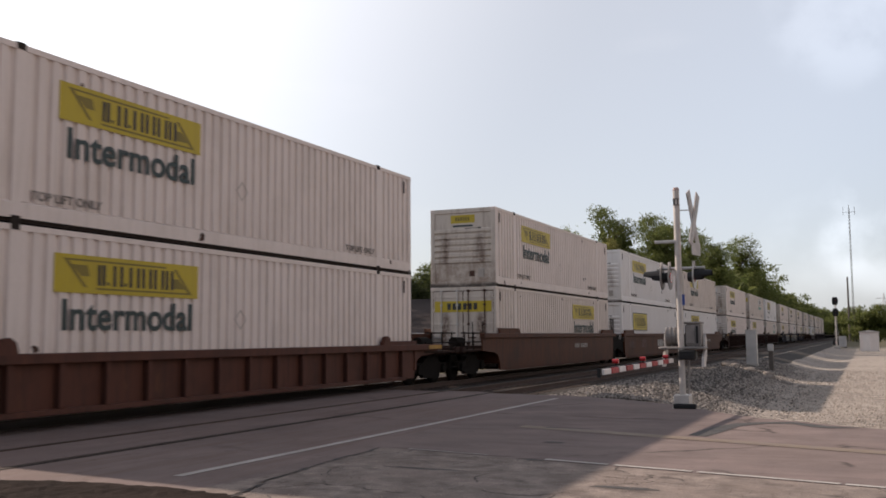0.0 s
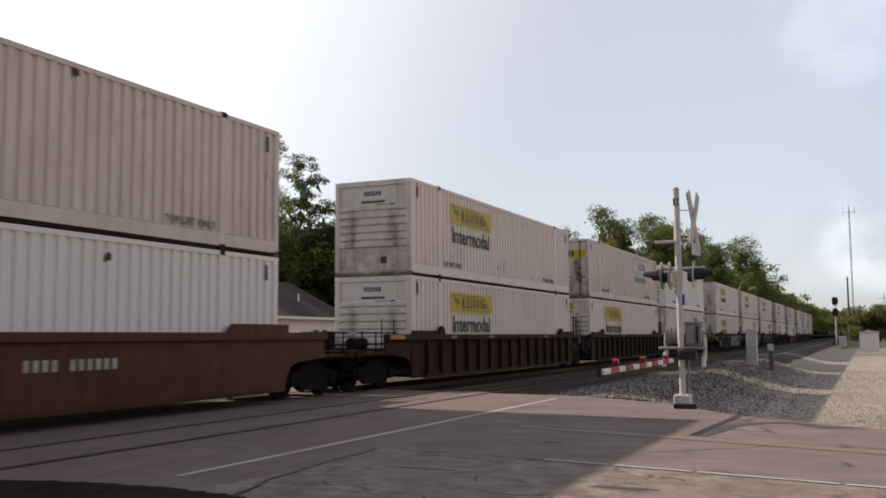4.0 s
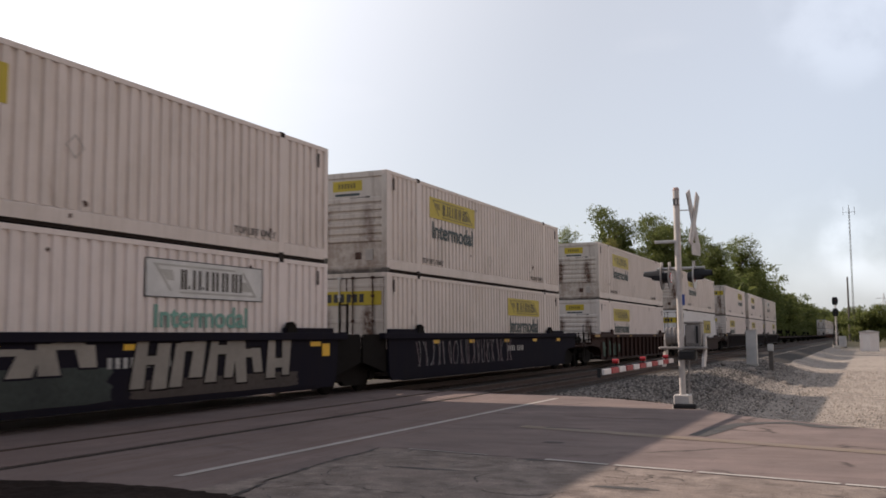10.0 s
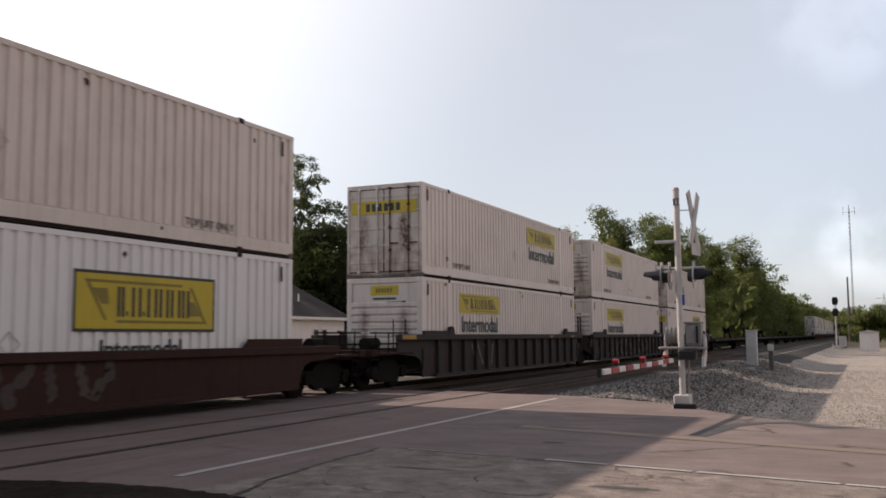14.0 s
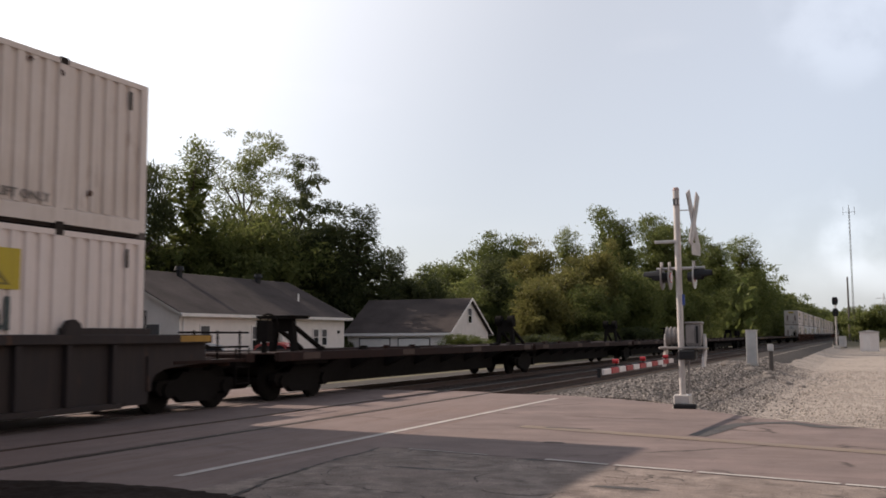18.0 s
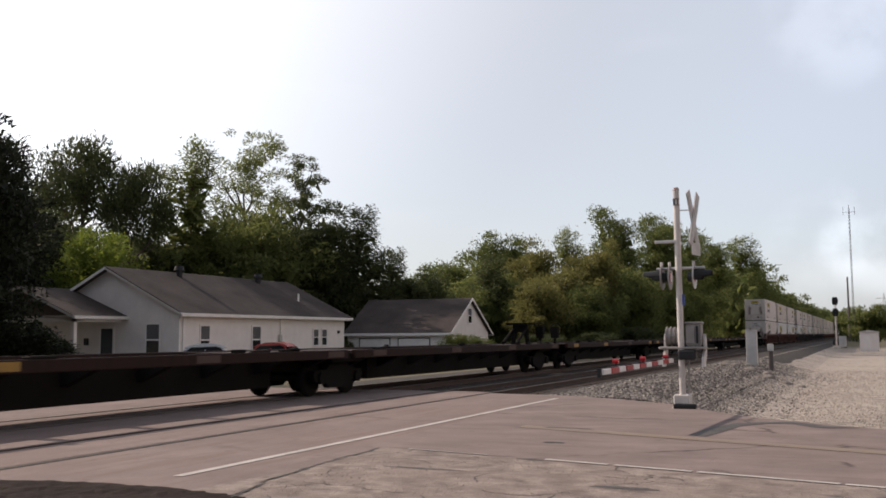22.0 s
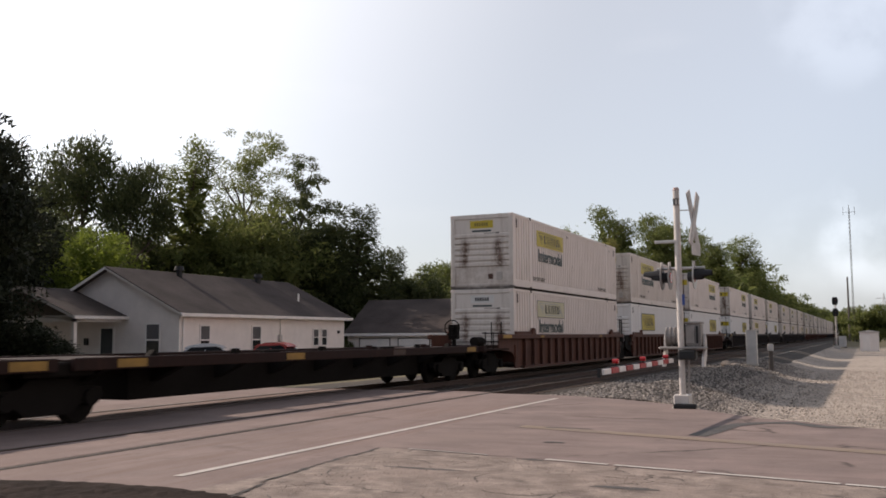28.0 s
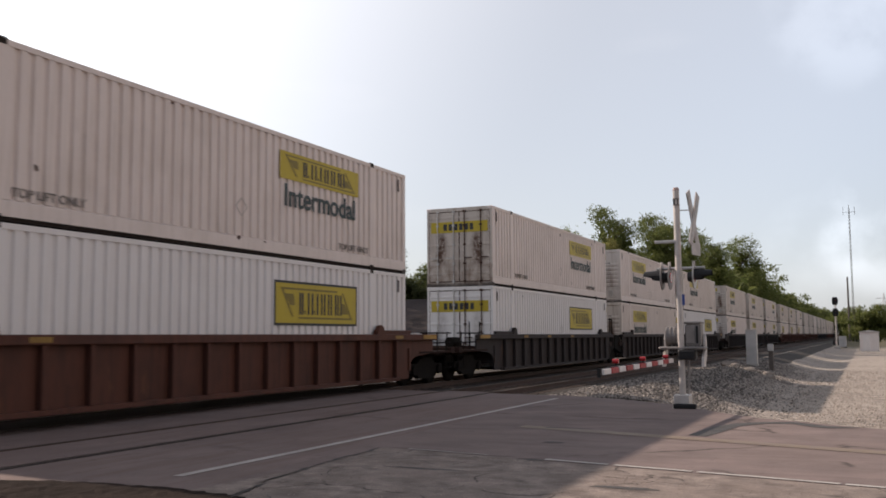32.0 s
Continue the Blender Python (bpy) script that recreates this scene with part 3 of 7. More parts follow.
for x, y, w, d in ((-4.45, 14.6, 0.5, 0.1), (-3.7, 10.75, 0.34, 0.07), (-4.0, 12.6, 0.25, 0.10), (-4.6, 9.6, 0.6, 0.08), (-2.2, 9.1, 0.5, 0.12)):
    ring = [(x + math.cos(k * 0.449) * w * (0.65 + 0.5 * noise.noise((k * 0.9, x, 0))), y + math.sin(k * 0.449) * d * (0.65 + 0.7 * noise.noise((k * 0.9, y, 4)))) for k in range(14)]
    sheet("road_patch", ring, 0.0075, M_DARKASPHALT, label="small dark tar patch on the asphalt", category="road patch")


def ballast():
    ys = [22.7 + 1.0 * i for i in range(100)] + [150, 200, 300, 500, 800, 1500]
    prof = [(-4.4, 0), (-5.0, 0), (-5.6, 0), (-6.2, 0), (-6.9, -0.19), (-7.6, -0.21), (-8.3, -0.17), (-11.2, -0.16), (-11.7, -0.24), (-12.2, -0.16), (-15.2, -0.16), (-16.6, -0.20), (-19.8, -0.40), (-20.4, -0.50)]
    bm = bmesh.new()
    last = None
    for y in ys:
        cur = []
        for i, (x, z) in enumerate(prof):
            yy = y + (0.35 * (-6 - x) / 6 if y < 24 and x < -6 else 0)
            if i < 4:
                z = height(x, yy) + (0.03 if i else -0.03)
            cur.append(bm.verts.new((x, yy, z + 0.025 * noise.noise((x, y, 2)))))
        if last:
            for i in range(len(prof) - 1):
                bm.faces.new((last[i], cur[i], cur[i + 1], last[i + 1]))
        last = cur
    bmesh.ops.recalc_face_normals(bm, faces=bm.faces[:])
    tagged(part("ground_ballast", bm, M_BALLAST), "grey crushed-stone ballast under both tracks", "ballast", "", "structure")
    bm = bmesh.new()
    last = None
    for y in [6.4, 2, -4, -20, -60, -150]:
        cur = [bm.verts.new((x, y, z)) for x, z in prof[5:]]
        if last:
            for i in range(len(cur) - 1):
                bm.faces.new((last[i], last[i + 1], cur[i + 1], cur[i]))
        last = cur
    bmesh.ops.recalc_face_normals(bm, faces=bm.faces[:])
    tagged(part("ground_ballast_south", bm, M_BALLAST), "grey ballast on the near side of the crossing", "ballast", "", "structure")


ballast()


def rail(x):
    prof = [(-0.036, 0.0), (0.036, 0.0), (0.036, -0.035), (0.009, -0.05), (0.009, -0.14), (0.07, -0.16), (0.07, -0.17), (-0.07, -0.17), (-0.07, -0.16), (-0.009, -0.14), (-0.009, -0.05), (-0.036, -0.035)]
    bm = bmesh.new()
    prism(bm, [(x + a, b) for a, b in prof], 'y', -150, 1500)
    return bm


for name, xs_, c in (("track_far", A_RAILS, TRACK_A), ("track_near", B_RAILS, TRACK_B)):
    tr = thing(name, "steel rails on wooden ties in ballast", "railway track", "tracks", "structure")
    for x in xs_:
        part("rail", rail(x), M_RAILSIDE, tr)
        part("rail_head", boxes((x - 0.033, x + 0.033, -150, 1500, 0.0005, 0.003)), M_STEEL if name == "track_far" else M_HEADOLD, tr, "polished running surface" if name == "track_far" else "rusty running surface")
    for i in range(110):
        y = 24.3 + 0.55 * i
        t = piece("tie", "tie", lambda: rounded(-1.3, 1.3, -0.11, 0.11, -0.19, 0.0, 0.012), M_TIE, tr, (c, y, -0.145))
        t.rotation_euler.z = random.uniform(-0.02, 0.02)


def stones(name, n, where, lo, hi, seed, label, mat=None):
    """Loose crushed stone, each a rough little lump."""
    rg = random.Random(seed)
    base = [Vector(v) for v in ((1, 0, 0), (-1, 0, 0), (0, 1, 0), (0, -1, 0), (0, 0, 1), (0, 0, -1))]
    tri = ((0, 2, 4), (2, 1, 4), (1, 3, 4), (3, 0, 4), (2, 0, 5), (1, 2, 5), (3, 1, 5), (0, 3, 5))
    vs, fs = [], []
    for _ in range(n):
        x, y, z = where(rg)
        s = rg.uniform(lo, hi)
        q = Euler((rg.uniform(0, 6), rg.uniform(0, 6), rg.uniform(0, 6))).to_matrix()
        k = len(vs)
        for b in base:
            vs.append(tuple(Vector((x, y, z)) + q @ (b * s * rg.uniform(0.55, 1.2))))
        fs += [tuple(k + i for i in t) for t in tri]
    me = bpy.data.meshes.new(name)
    me.from_pydata(vs, [], fs)
    tagged(part(name, me, mat or M_STONE), label, "gravel", "", "stuff")


def on_shoulder(rg):
    y = 22.6 + 40 * rg.random() ** 1.6
    x = rg.uniform(-8.2, -4.6 + min(0.6, (y - 22) * 0.1))
    if y > 25 and rg.random() < 0.35:
        x = -4.4 + abs(rg.gauss(0, 1.0))
    return x, y, (height(x, y) + (0.03 if x < -4.2 else 0.0) if x > -6.3 else -0.19)


def on_lot(rg):
    y = 20.5 + 45 * rg.random() ** 1.8
    x = rg.uniform(-4.8, 4.0)
    return (x, y, height(x, y) + 0.01) if height(x, y) < -0.10 else (-5.5, y + 3, height(-5.5, y + 3) + 0.03)


def on_old_lot(rg):
    y = 6.3 + 4.6 * rg.random() ** 1.2
    x = -5.6 + 8.5 * rg.random() ** 1.3
    while y > 10.9 - (x + 4) * 0.21 or noise.noise((x * 1.1, y * 1.6, 7)) < rg.uniform(-0.5, 0.35):
        y, x = 6.3 + 4.6 * rg.random(), -5.6 + 8.5 * rg.random()
    return x, y, 0.006


stones("grit_lot", 3000, on_old_lot, 0.003, 0.009, 14, "brown grit scattered over the old asphalt", M_PEBBLE)
stones("gravel_shoulder", 22000, on_shoulder, 0.018, 0.058, 11, "grey crushed stone on the track shoulder")
stones("gravel_lot", 17000, on_lot, 0.010, 0.029, 12, "loose pale gravel scattered over the lot", M_GRIT)

# ---- train ----
LEN, WID, TALL = 16.154, 2.591, 2.896
NEAR = WID / 2


def ran(t):
    """Metres that the train has run by t seconds; it slows a little."""
    return 17.25 * t - 0.018 * t * t


TRAIN = []     # (object, position along the train, x, z)
WHEELS = []


def corrugated(y0, y1, z0, z1, pitch=0.285, deep=0.048):
    """A vertical-ribbed sheet in the y-z plane, facing +x, inside face closed."""
    bm = bmesh.new()
    n = max(1, round((y1 - y0) / pitch))
    w = (y1 - y0) / n
    line = []
    for i in range(n):
        a = y0 + i * w
        line += [(a, 0), (a + w * 0.50, 0), (a + w * 0.60, -deep), (a + w * 0.90, -deep)]
    line.append((y1, 0))
    lo = [bm.verts.new((x, y, z0)) for y, x in line]
    hi = [bm.verts.new((x, y, z1)) for y, x in line]
    for i in range(len(line) - 1):
        bm.faces.new((lo[i], lo[i + 1], hi[i + 1], hi[i]))
    return bm


def whole_side_mesh():
    """The whole side as one sheet, for sides that are never seen close."""
    return corrugated(0.12, LEN - 0.12, 0.0, TALL)


def near_side(c, body):
    """Ribbed panels between posts, with a skirt below and a rail above."""
    for i, (a, b) in enumerate(((0.16, 1.93), (2.12, 14.03), (14.22, 15.99))):
        piece("side_panel", ("side_panel", i == 1), lambda: corrugated(0, b - a, 0.36, 2.80), body, c, (NEAR, a, 0))
    for a, w in ((0.0, 0.16), (1.93, 0.19), (14.03, 0.19), (15.994, 0.16)):
        piece("side_post", ("side_post", w), lambda: boxes((-0.05, 0.006, 0, w, 0.13, 2.80)), body, c, (NEAR, a, 0))
    piece("top_rail", "top_rail", lambda: boxes((-0.06, 0.010, 0.13, LEN - 0.13, 2.80, TALL)), body, c, (NEAR, 0, 0))
    piece("skirt", "skirt", lambda: prisms('y', ([(-0.06, 0.09), (0.004, 0.09), (0.004, 0.33), (-0.02, 0.362), (-0.06, 0.362)], 0.16, LEN - 0.16)), body, c, (NEAR, 0, 0))


def nose_mesh():
    """Ribbed blind end as one folded sheet, facing -y."""
    h = WID / 2
    line = [(0.10, 0.0), (-0.006, 0.0), (-0.006, 0.2), (0.03, 0.21)]
    z = 0.86
    for k in range(6):
        line += [(0.03, z), (-0.022, z + 0.035), (-0.022, z + 0.14), (0.03, z + 0.175)]
        z += 0.225
    line += [(0.03, TALL - 0.17), (-0.01, TALL - 0.15), (-0.01, TALL), (0.10, TALL)]
    return prisms('x', (line, -h + 0.16, h - 0.16))


def nose_post_mesh():
    return rounded(0, 0.172, -0.014, 0.12, 0.10, TALL - 0.112, 0.01)


def door_mesh():
    """One door leaf as a single ribbed plate, facing -y."""
    line = [(0.04, 0.16), (-0.008, 0.16)]
    for z in (0.42, 0.95, 1.48, 2.0, 2.48):
        line += [(-0.008, z), (-0.022, z + 0.012), (-0.022, z + 0.09), (-0.008, z + 0.102)]
    line += [(-0.008, TALL - 0.14), (0.04, TALL - 0.14)]
    return prisms('x', (line, 0.012, WID / 2 - 0.10))


def door_frame_mesh():
    h = WID / 2
    return boxes((-h, -h + 0.09, -0.012, 0.12, 0.1, TALL), (h - 0.09, h, -0.012, 0.12, 0.1, TALL), (-h + 0.09, h - 0.09, -0.012, 0.12, TALL - 0.13, TALL), (-h + 0.09, h - 0.09, -0.012, 0.12, 0.0, 0.15))


def rod_mesh():
    bm = tubes(((0, -0.045, 0.10), (0, -0.045, TALL - 0.1), 0.019))
    for z in (0.15, 0.8, 1.5, 2.2, 2.72):
        box(bm, -0.05, 0.05, -0.055, -0.008, z, z + 0.07)
    box(bm, -0.02, 0.30, -0.07, -0.05, 1.02, 1.06)
    return bm


TEXT_INTER = word("Intermodal", 0.53, M_GREEN)
TEXT_INTER_S = word("Intermodal", 0.34, M_BLACK)
TEXT_INTER_P = word("Intermodal", 0.44, M_GREEN_PALE)
TEXT_TOP = word("TOP LIFT ONLY", 0.15, M_STENCIL)
TEXT_53 = word("53", 0.46, M_MARKW)


def scale_to(me, width):
    w = max(v.co.y for v in me.vertices) - min(v.co.y for v in me.vertices)
    me.transform(Matrix.Diagonal((1, width / w, 1, 1)))


scale_to(TEXT_INTER, 3.28)
scale_to(TEXT_INTER_S, 2.15)
scale_to(TEXT_INTER_P, 2.9)
scale_to(TEXT_TOP, 1.55)


def lettered(name, me, parent, loc, label):
    ob = new(name, me)
    ob.parent, ob.location = parent, loc
    ob["label"] = label
    return ob


def emblem_wing(w, h, k):
    """Half of the banner outline on a sign: a long thin bar, a slanting one and a small wedge."""
    def make():
        out = []
        def put(p, q):
            return (w * p, h * q) if k == 0 else (w * (1 - p), h * (1 - q))
        for pts in (((0.06, 0.84), (0.74, 0.84), (0.74, 0.895), (0.05, 0.895)), ((0.06, 0.84), (0.085, 0.84), (0.20, 0.16), (0.178, 0.16)), ((0.10, 0.74), (0.20, 0.74), (0.215, 0.45), (0.16, 0.45))):
            out.append(([put(*p) for p in pts], 0, 0.002))
        return prisms('x', *out)
    return make


def border_of(w, h, t):
    return lambda: boxes((0, 0.005, -t, w + t, -t, 0), (0, 0.005, -t, w + t, h, h + t), (0, 0.005, -t, 0, 0, h), (0, 0.005, w, w + t, 0, h))


def side_logo(c, style, first):
    """Sign on the near side. first: nearer the leading end."""
    x = NEAR + 0.010
    w, h, z, film, rim, inter, wing = 3.66, 0.65, 1.86, M_YELLOW, 0, (TEXT_INTER, 1.24, 0.16), M_OLIVE
    if style == "b":
        w, h, z, rim, inter = 3.66, 0.92, 1.42, 0.055, None
    elif style == "bt":
        w, h, z, rim, inter = 3.66, 0.92, 1.60, 0.055, (TEXT_INTER_S, 1.10, 0.55)
    elif style == "bl":
        w, h, z, rim, inter = 3.66, 0.96, 1.26, 0.055, (TEXT_INTER_S, 0.74, 0.55)
    elif style == "w":
        w, h, z, film, rim, wing = 3.66, 0.70, 1.88, M_SHIELD, 0.02, M_CONC
    elif style == "wg":
        w, h, z, film, rim, inter, wing = 3.66, 0.70, 1.88, M_SHIELD, 0.02, (TEXT_INTER_P, 1.30, 0.2), M_CONC
    elif style == "wy":
        film, rim, wing = M_FADEYEL, 0.02, M_CONC
    elif style == "yt":
        rim, h = 0.022, 0.70
    y = 2.82 if first else LEN - 2.80 - w
    if style in ("b", "bl", "bt"):
        y -= 0.12
    piece("logo_panel", ("logo_panel", w, h), lambda: boxes((0, 0.004, 0, w, 0, h)), film, c, (x, y, z), "yellow sign panel" if film is M_YELLOW else "faded white sign panel")
    if rim:
        piece("logo_border", ("logo_border", w, h, rim), border_of(w, h, rim), M_BLACK, c, (x, y, z), "thin black border")
    for k in (0, 1):
        piece("emblem", ("emblem", w, h, k), emblem_wing(w, h, k), wing, c, (x + 0.0045, y, z))
    # pairs of plain upright bars and two dots stand for the maker's mark
    for k, (at_, wide) in enumerate(((0.265, 0.050), (0.365, 0.068), (0.475, 0.074), (0.565, 0.072), (0.652, 0.076), (0.740, 0.060))):
        piece("emblem_bar", ("emblem_bar", w, h, k), lambda: boxes((0, 0.004, 0, w * 0.021, h * 0.22, h * 0.78), (0, 0.004, w * (wide - 0.021), w * wide, h * 0.22, h * 0.78)), M_MARKINK, c, (x + 0.005, y + w * at_, z))
    for at_ in (0.326, 0.443):
        piece("emblem_dot", ("emblem_dot", w, h), lambda: boxes((0, 0.004, 0, w * 0.014, h * 0.24, h * 0.33)), M_BLACK, c, (x + 0.005, y + w * at_, z))
    if inter:
        lettered("lettering", inter[0], c, (x + 0.004, y + inter[2], inter[1]), "dark green block lettering" if inter[0] is not TEXT_INTER_P else "pale green block lettering")


def end_logo(c, kind, film):
    if kind == "n":
        piece("end_logo", "end_logo", lambda: boxes((-0.48, 0.48, -0.004, 0, 0, 0.30)), film, c, (0.0, 0.027, 2.36), "small yellow sign panel" if film is M_YELLOW else "small white sign panel")
        for i in range(6):
            piece("end_bar", "end_bar", lambda: boxes((0, 0.07, -0.004, 0, 0.08, 0.22)), M_OLIVE if film is M_YELLOW else M_BLACK, c, (-0.30 + 0.1 * i, 0.022, 2.36))
        piece("end_line", "end_line", lambda: boxes((-0.40, 0.40, -0.004, 0, 0, 0.07)), M_GREEN, c, (0, 0.027, 2.22))
    else:
        piece("end_logo", "door_logo", lambda: boxes((-1.13, 1.13, -0.004, 0, 0, 0.40)), film, c, (0, -0.024, 1.98), "wide yellow sign panel across the doors")
        for i in range(6):
            piece("end_bar", "door_bar", lambda: boxes((0, 0.14, -0.004, 0, 0.08, 0.32)), M_BLACK, c, (-0.62 + 0.21 * i, -0.029, 1.98))


def rust_spot(v):
    """A ragged little patch where the paint has gone."""
    rg = random.Random(60 + v)
    bm = bmesh.new()
    bm.faces.new([bm.verts.new((0, math.cos(k * 0.628) * 0.09 * rg.uniform(0.4, 1.2), math.sin(k * 0.628) * 0.09 * rg.uniform(0.4, 1.2))) for k in range(10)])
    return bm


def container(s, level, style, body, lead, film=None, near=True):
    """A 53-foot container. s: leading end along the train; level: height of its floor."""
    look_ = {"b": "black-edged yellow sign", "w": "faded white sign", "wg": "white green-lettered sign", "wy": "faded yellow sign", "bt": "yellow black-edged sign", "bl": "yellow black-edged sign"}.get(style, "yellow sign")
    tone = "bright white" if body is M_WHITE else "stained cream" if body is M_CREAM else "grimy off-white"
    c = thing("shipping_container", "%s ribbed container with %s%s" % (tone, look_, ", stacked on another" if level > 2 else ", down in a well"), "shipping container", "containers on the train")
    if near:
        near_side(c, body)
    else:
        piece("side_panel", "whole_side", whole_side_mesh, body, c, (NEAR, 0, 0))
    o = piece("side_panel", "whole_side", whole_side_mesh, body, c, (-NEAR, LEN, 0))
    o.rotation_euler.z = math.pi
    piece("roof_panel", "roof_panel", lambda: boxes((-NEAR + 0.061, NEAR - 0.061, 0.121, LEN - 0.121, TALL - 0.05, TALL - 0.01)), body, c)
    piece("underframe", "underframe", lambda: boxes((-NEAR + 0.061, NEAR - 0.061, 0.121, LEN - 0.121, 0.03, 0.16)), M_DARKGAP, c)
    nose = M_NOSE if body in (M_WARM, M_CREAM) or (body is M_BODY and level > 2 and int(s * 10) % 3) else M_NOSE_WHITE if body is M_WHITE else M_NOSE_CLEAN
    for end in (0, 1):
        kind = lead if end == 0 else ("d" if lead == "n" else "n")
        spot, turn = ((0, 0, 0), 0) if end == 0 else ((0, LEN, 0), math.pi)
        if kind == "n":
            o = piece("end_wall", "end_wall", nose_mesh, nose, c, spot)
            o.rotation_euler.z = turn
            if end == 0:
                piece("end_vent", "end_vent", lambda: rounded(0.26, 0.46, -0.012, 0.03, 0.38, 0.58, 0.006), M_RUSTSPOT, c, (0, 0.03, 0), "dark square vent")
                piece("end_plate", "end_plate", lambda: rounded(0.60, 0.84, -0.02, 0.03, 0.34, 0.66, 0.008), M_DIRTFILM, c, (0, 0.03, 0), "grimy service plate")
                piece("end_bracket", "end_bracket", lambda: boxes((0.10, 0.62, -0.03, 0.0, 2.10, 2.16), (0.62, 0.74, -0.05, 0.0, 2.08, 2.18)), M_POLE, c, (0, 0.03, 0), "dark hose bracket")
            for xx in (-NEAR, NEAR - 0.172):
                piece("end_post", "end_post", nose_post_mesh, nose, c, (xx, 0 if end == 0 else LEN - 0.106, 0))
        else:
            o = piece("door_frame", "door_frame", door_frame_mesh, nose, c, spot)
            o.rotation_euler.z = turn
            for k in (0, 1):
                d = piece("door", "door_leaf", door_mesh, nose, c, spot)
                d.rotation_euler.z = turn
                if k:
                    d.scale.x = -1
                piece("door_gasket", "door_gasket", lambda: boxes((0.0, 0.022, -0.014, 0.0, 0.16, TALL - 0.14), (WID / 2 - 0.105, WID / 2 - 0.088, -0.014, 0.0, 0.16, TALL - 0.14), (0.022, WID / 2 - 0.105, -0.014, 0.0, TALL - 0.16, TALL - 0.14), (0.022, WID / 2 - 0.105, -0.014, 0.0, 0.16, 0.19)), M_RUSTSPOT, d)
                if end == 0:
                    for xx in (0.22, 0.86):
                        piece("lock_rod", "lock_rod", rod_mesh, M_GALV if k else M_RUSTSPOT, d, (xx, 0, 0))
    for y in (2.025, 14.125):
        for z in (TALL - 0.10, 0.0):
            piece("lifting_casting", "lifting_casting", lambda: rounded(-0.09, 0.012, -0.10, 0.10, 0, 0.13, 0.012), M_DARKGAP, c, (NEAR, y, z), "dark lifting casting")
    for x in (-NEAR + 0.08, NEAR - 0.08):
        for y in (0.07, LEN - 0.07):
            piece("corner_casting", "corner_casting", lambda: rounded(-0.088, 0.088, -0.09, 0.09, 0, 0.12, 0.012), body, c, (x, y, TALL - 0.115))
            piece("corner_casting", "corner_casting", lambda: rounded(-0.088, 0.088, -0.09, 0.09, 0, 0.12, 0.012), M_POLE, c, (x, y, 0.0))
    if near:
        lettered("lettering", TEXT_TOP, c, (NEAR + 0.012, 2.3, 0.42), "small black stencil lettering")
        lettered("lettering", TEXT_TOP, c, (NEAR + 0.012, 12.35, 0.42), "small black stencil lettering")
        for y in (0.42, 15.7):
            piece("latch_mark", "latch_mark", lambda: boxes((0, 0.02, -0.035, 0.035, 0, 0.34)), M_POLE, c, (NEAR, y, 2.36))
        rg = random.Random(int(s * 10 + level * 100))
        yy = 7.9 if lead == "n" else LEN - 7.9
        d = piece("placard_holder", "placard_holder", lambda: boxes((0, 0.004, -0.15, 0.15, 0.13, 0.15), (0, 0.004, -0.15, 0.15, -0.15, -0.13), (0, 0.004, -0.15, -0.13, -0.13, 0.13), (0, 0.004, 0.13, 0.15, -0.13, 0.13)), M_DIRTFILM, c, (NEAR + 0.010, yy, rg.uniform(0.7, 1.5)))
        d.rotation_euler.x = 0.785
        for k in range(rg.randrange(2, 7)):
            v = rg.randrange(3)
            o = piece("rust_spot", ("rust_spot", v), lambda: rust_spot(v), M_RUSTSPOT, c, (NEAR + 0.007, rg.uniform(0.3, 15.8), rg.choice((rg.uniform(0.12, 0.32), rg.uniform(0.4, 1.0), rg.uniform(2.5, 2.78)))))
            f = rg.uniform(0.5, 1.3)
            o.scale = (1, f, f * rg.uniform(0.6, 1.3))
        side_logo(c, style, lead == "n")
        end_logo(c, lead, film or (M_SHIELD if style[0] == "w" else M_YELLOW))
    TRAIN.append((c, s, TRACK_A, level))
    return c


def wheelset_mesh():
    bm = bmesh.new()
    for x in (-0.80, 0.66):
        tube(bm, (x, 0, 0), (x + 0.14, 0, 0), 0.42, 0.42, 28)
        tube(bm, (x + (-0.012 if x < 0 else 0.14), 0, 0), (x + (0.0 if x < 0 else 0.152), 0, 0), 0.40, 0.40, 28)
        tube(bm, (x + 0.02, 0, 0), (x + 0.12, 0, 0), 0.455, 0.455, 28)
        for k in range(3):
            a = k * 2.094
            box(bm, x - 0.016 if x < 0 else x + 0.14, x if x < 0 else x + 0.158, math.cos(a) * 0.22 - 0.05, math.cos(a) * 0.22 + 0.05, math.sin(a) * 0.22 - 0.05, math.sin(a) * 0.22 + 0.05)
    tube(bm, (-1.02, 0, 0), (1.02, 0, 0), 0.085, 0.085, 12)
    return bm


def bogie_mesh():
    bm = bmesh.new()
    for x in (-1.0, 1.0):
        out = [(-1.22, 0.50), (-1.16, 0.64), (-0.62, 0.66), (-0.42, 0.80), (0.42, 0.80), (0.62, 0.66), (1.16, 0.64), (1.22, 0.50), (1.10, 0.36), (0.70, 0.36), (0.45, 0.20), (-0.45, 0.20), (-0.70, 0.36), (-1.10, 0.36)]
        prism(bm, out, 'x', x - 0.08, x + 0.08)
        for dy in (-0.89, 0.89):
            tube(bm, (x - 0.15, dy, 0.46), (x + 0.15, dy, 0.46), 0.15, 0.15, 12)
        for dy in (-0.17, 0, 0.17):
            tube(bm, (x, dy, 0.32), (x, dy, 0.62), 0.065, 0.065, 8)
    box(bm, -1.05, 1.05, -0.22, 0.22, 0.52, 0.86)
    return bm


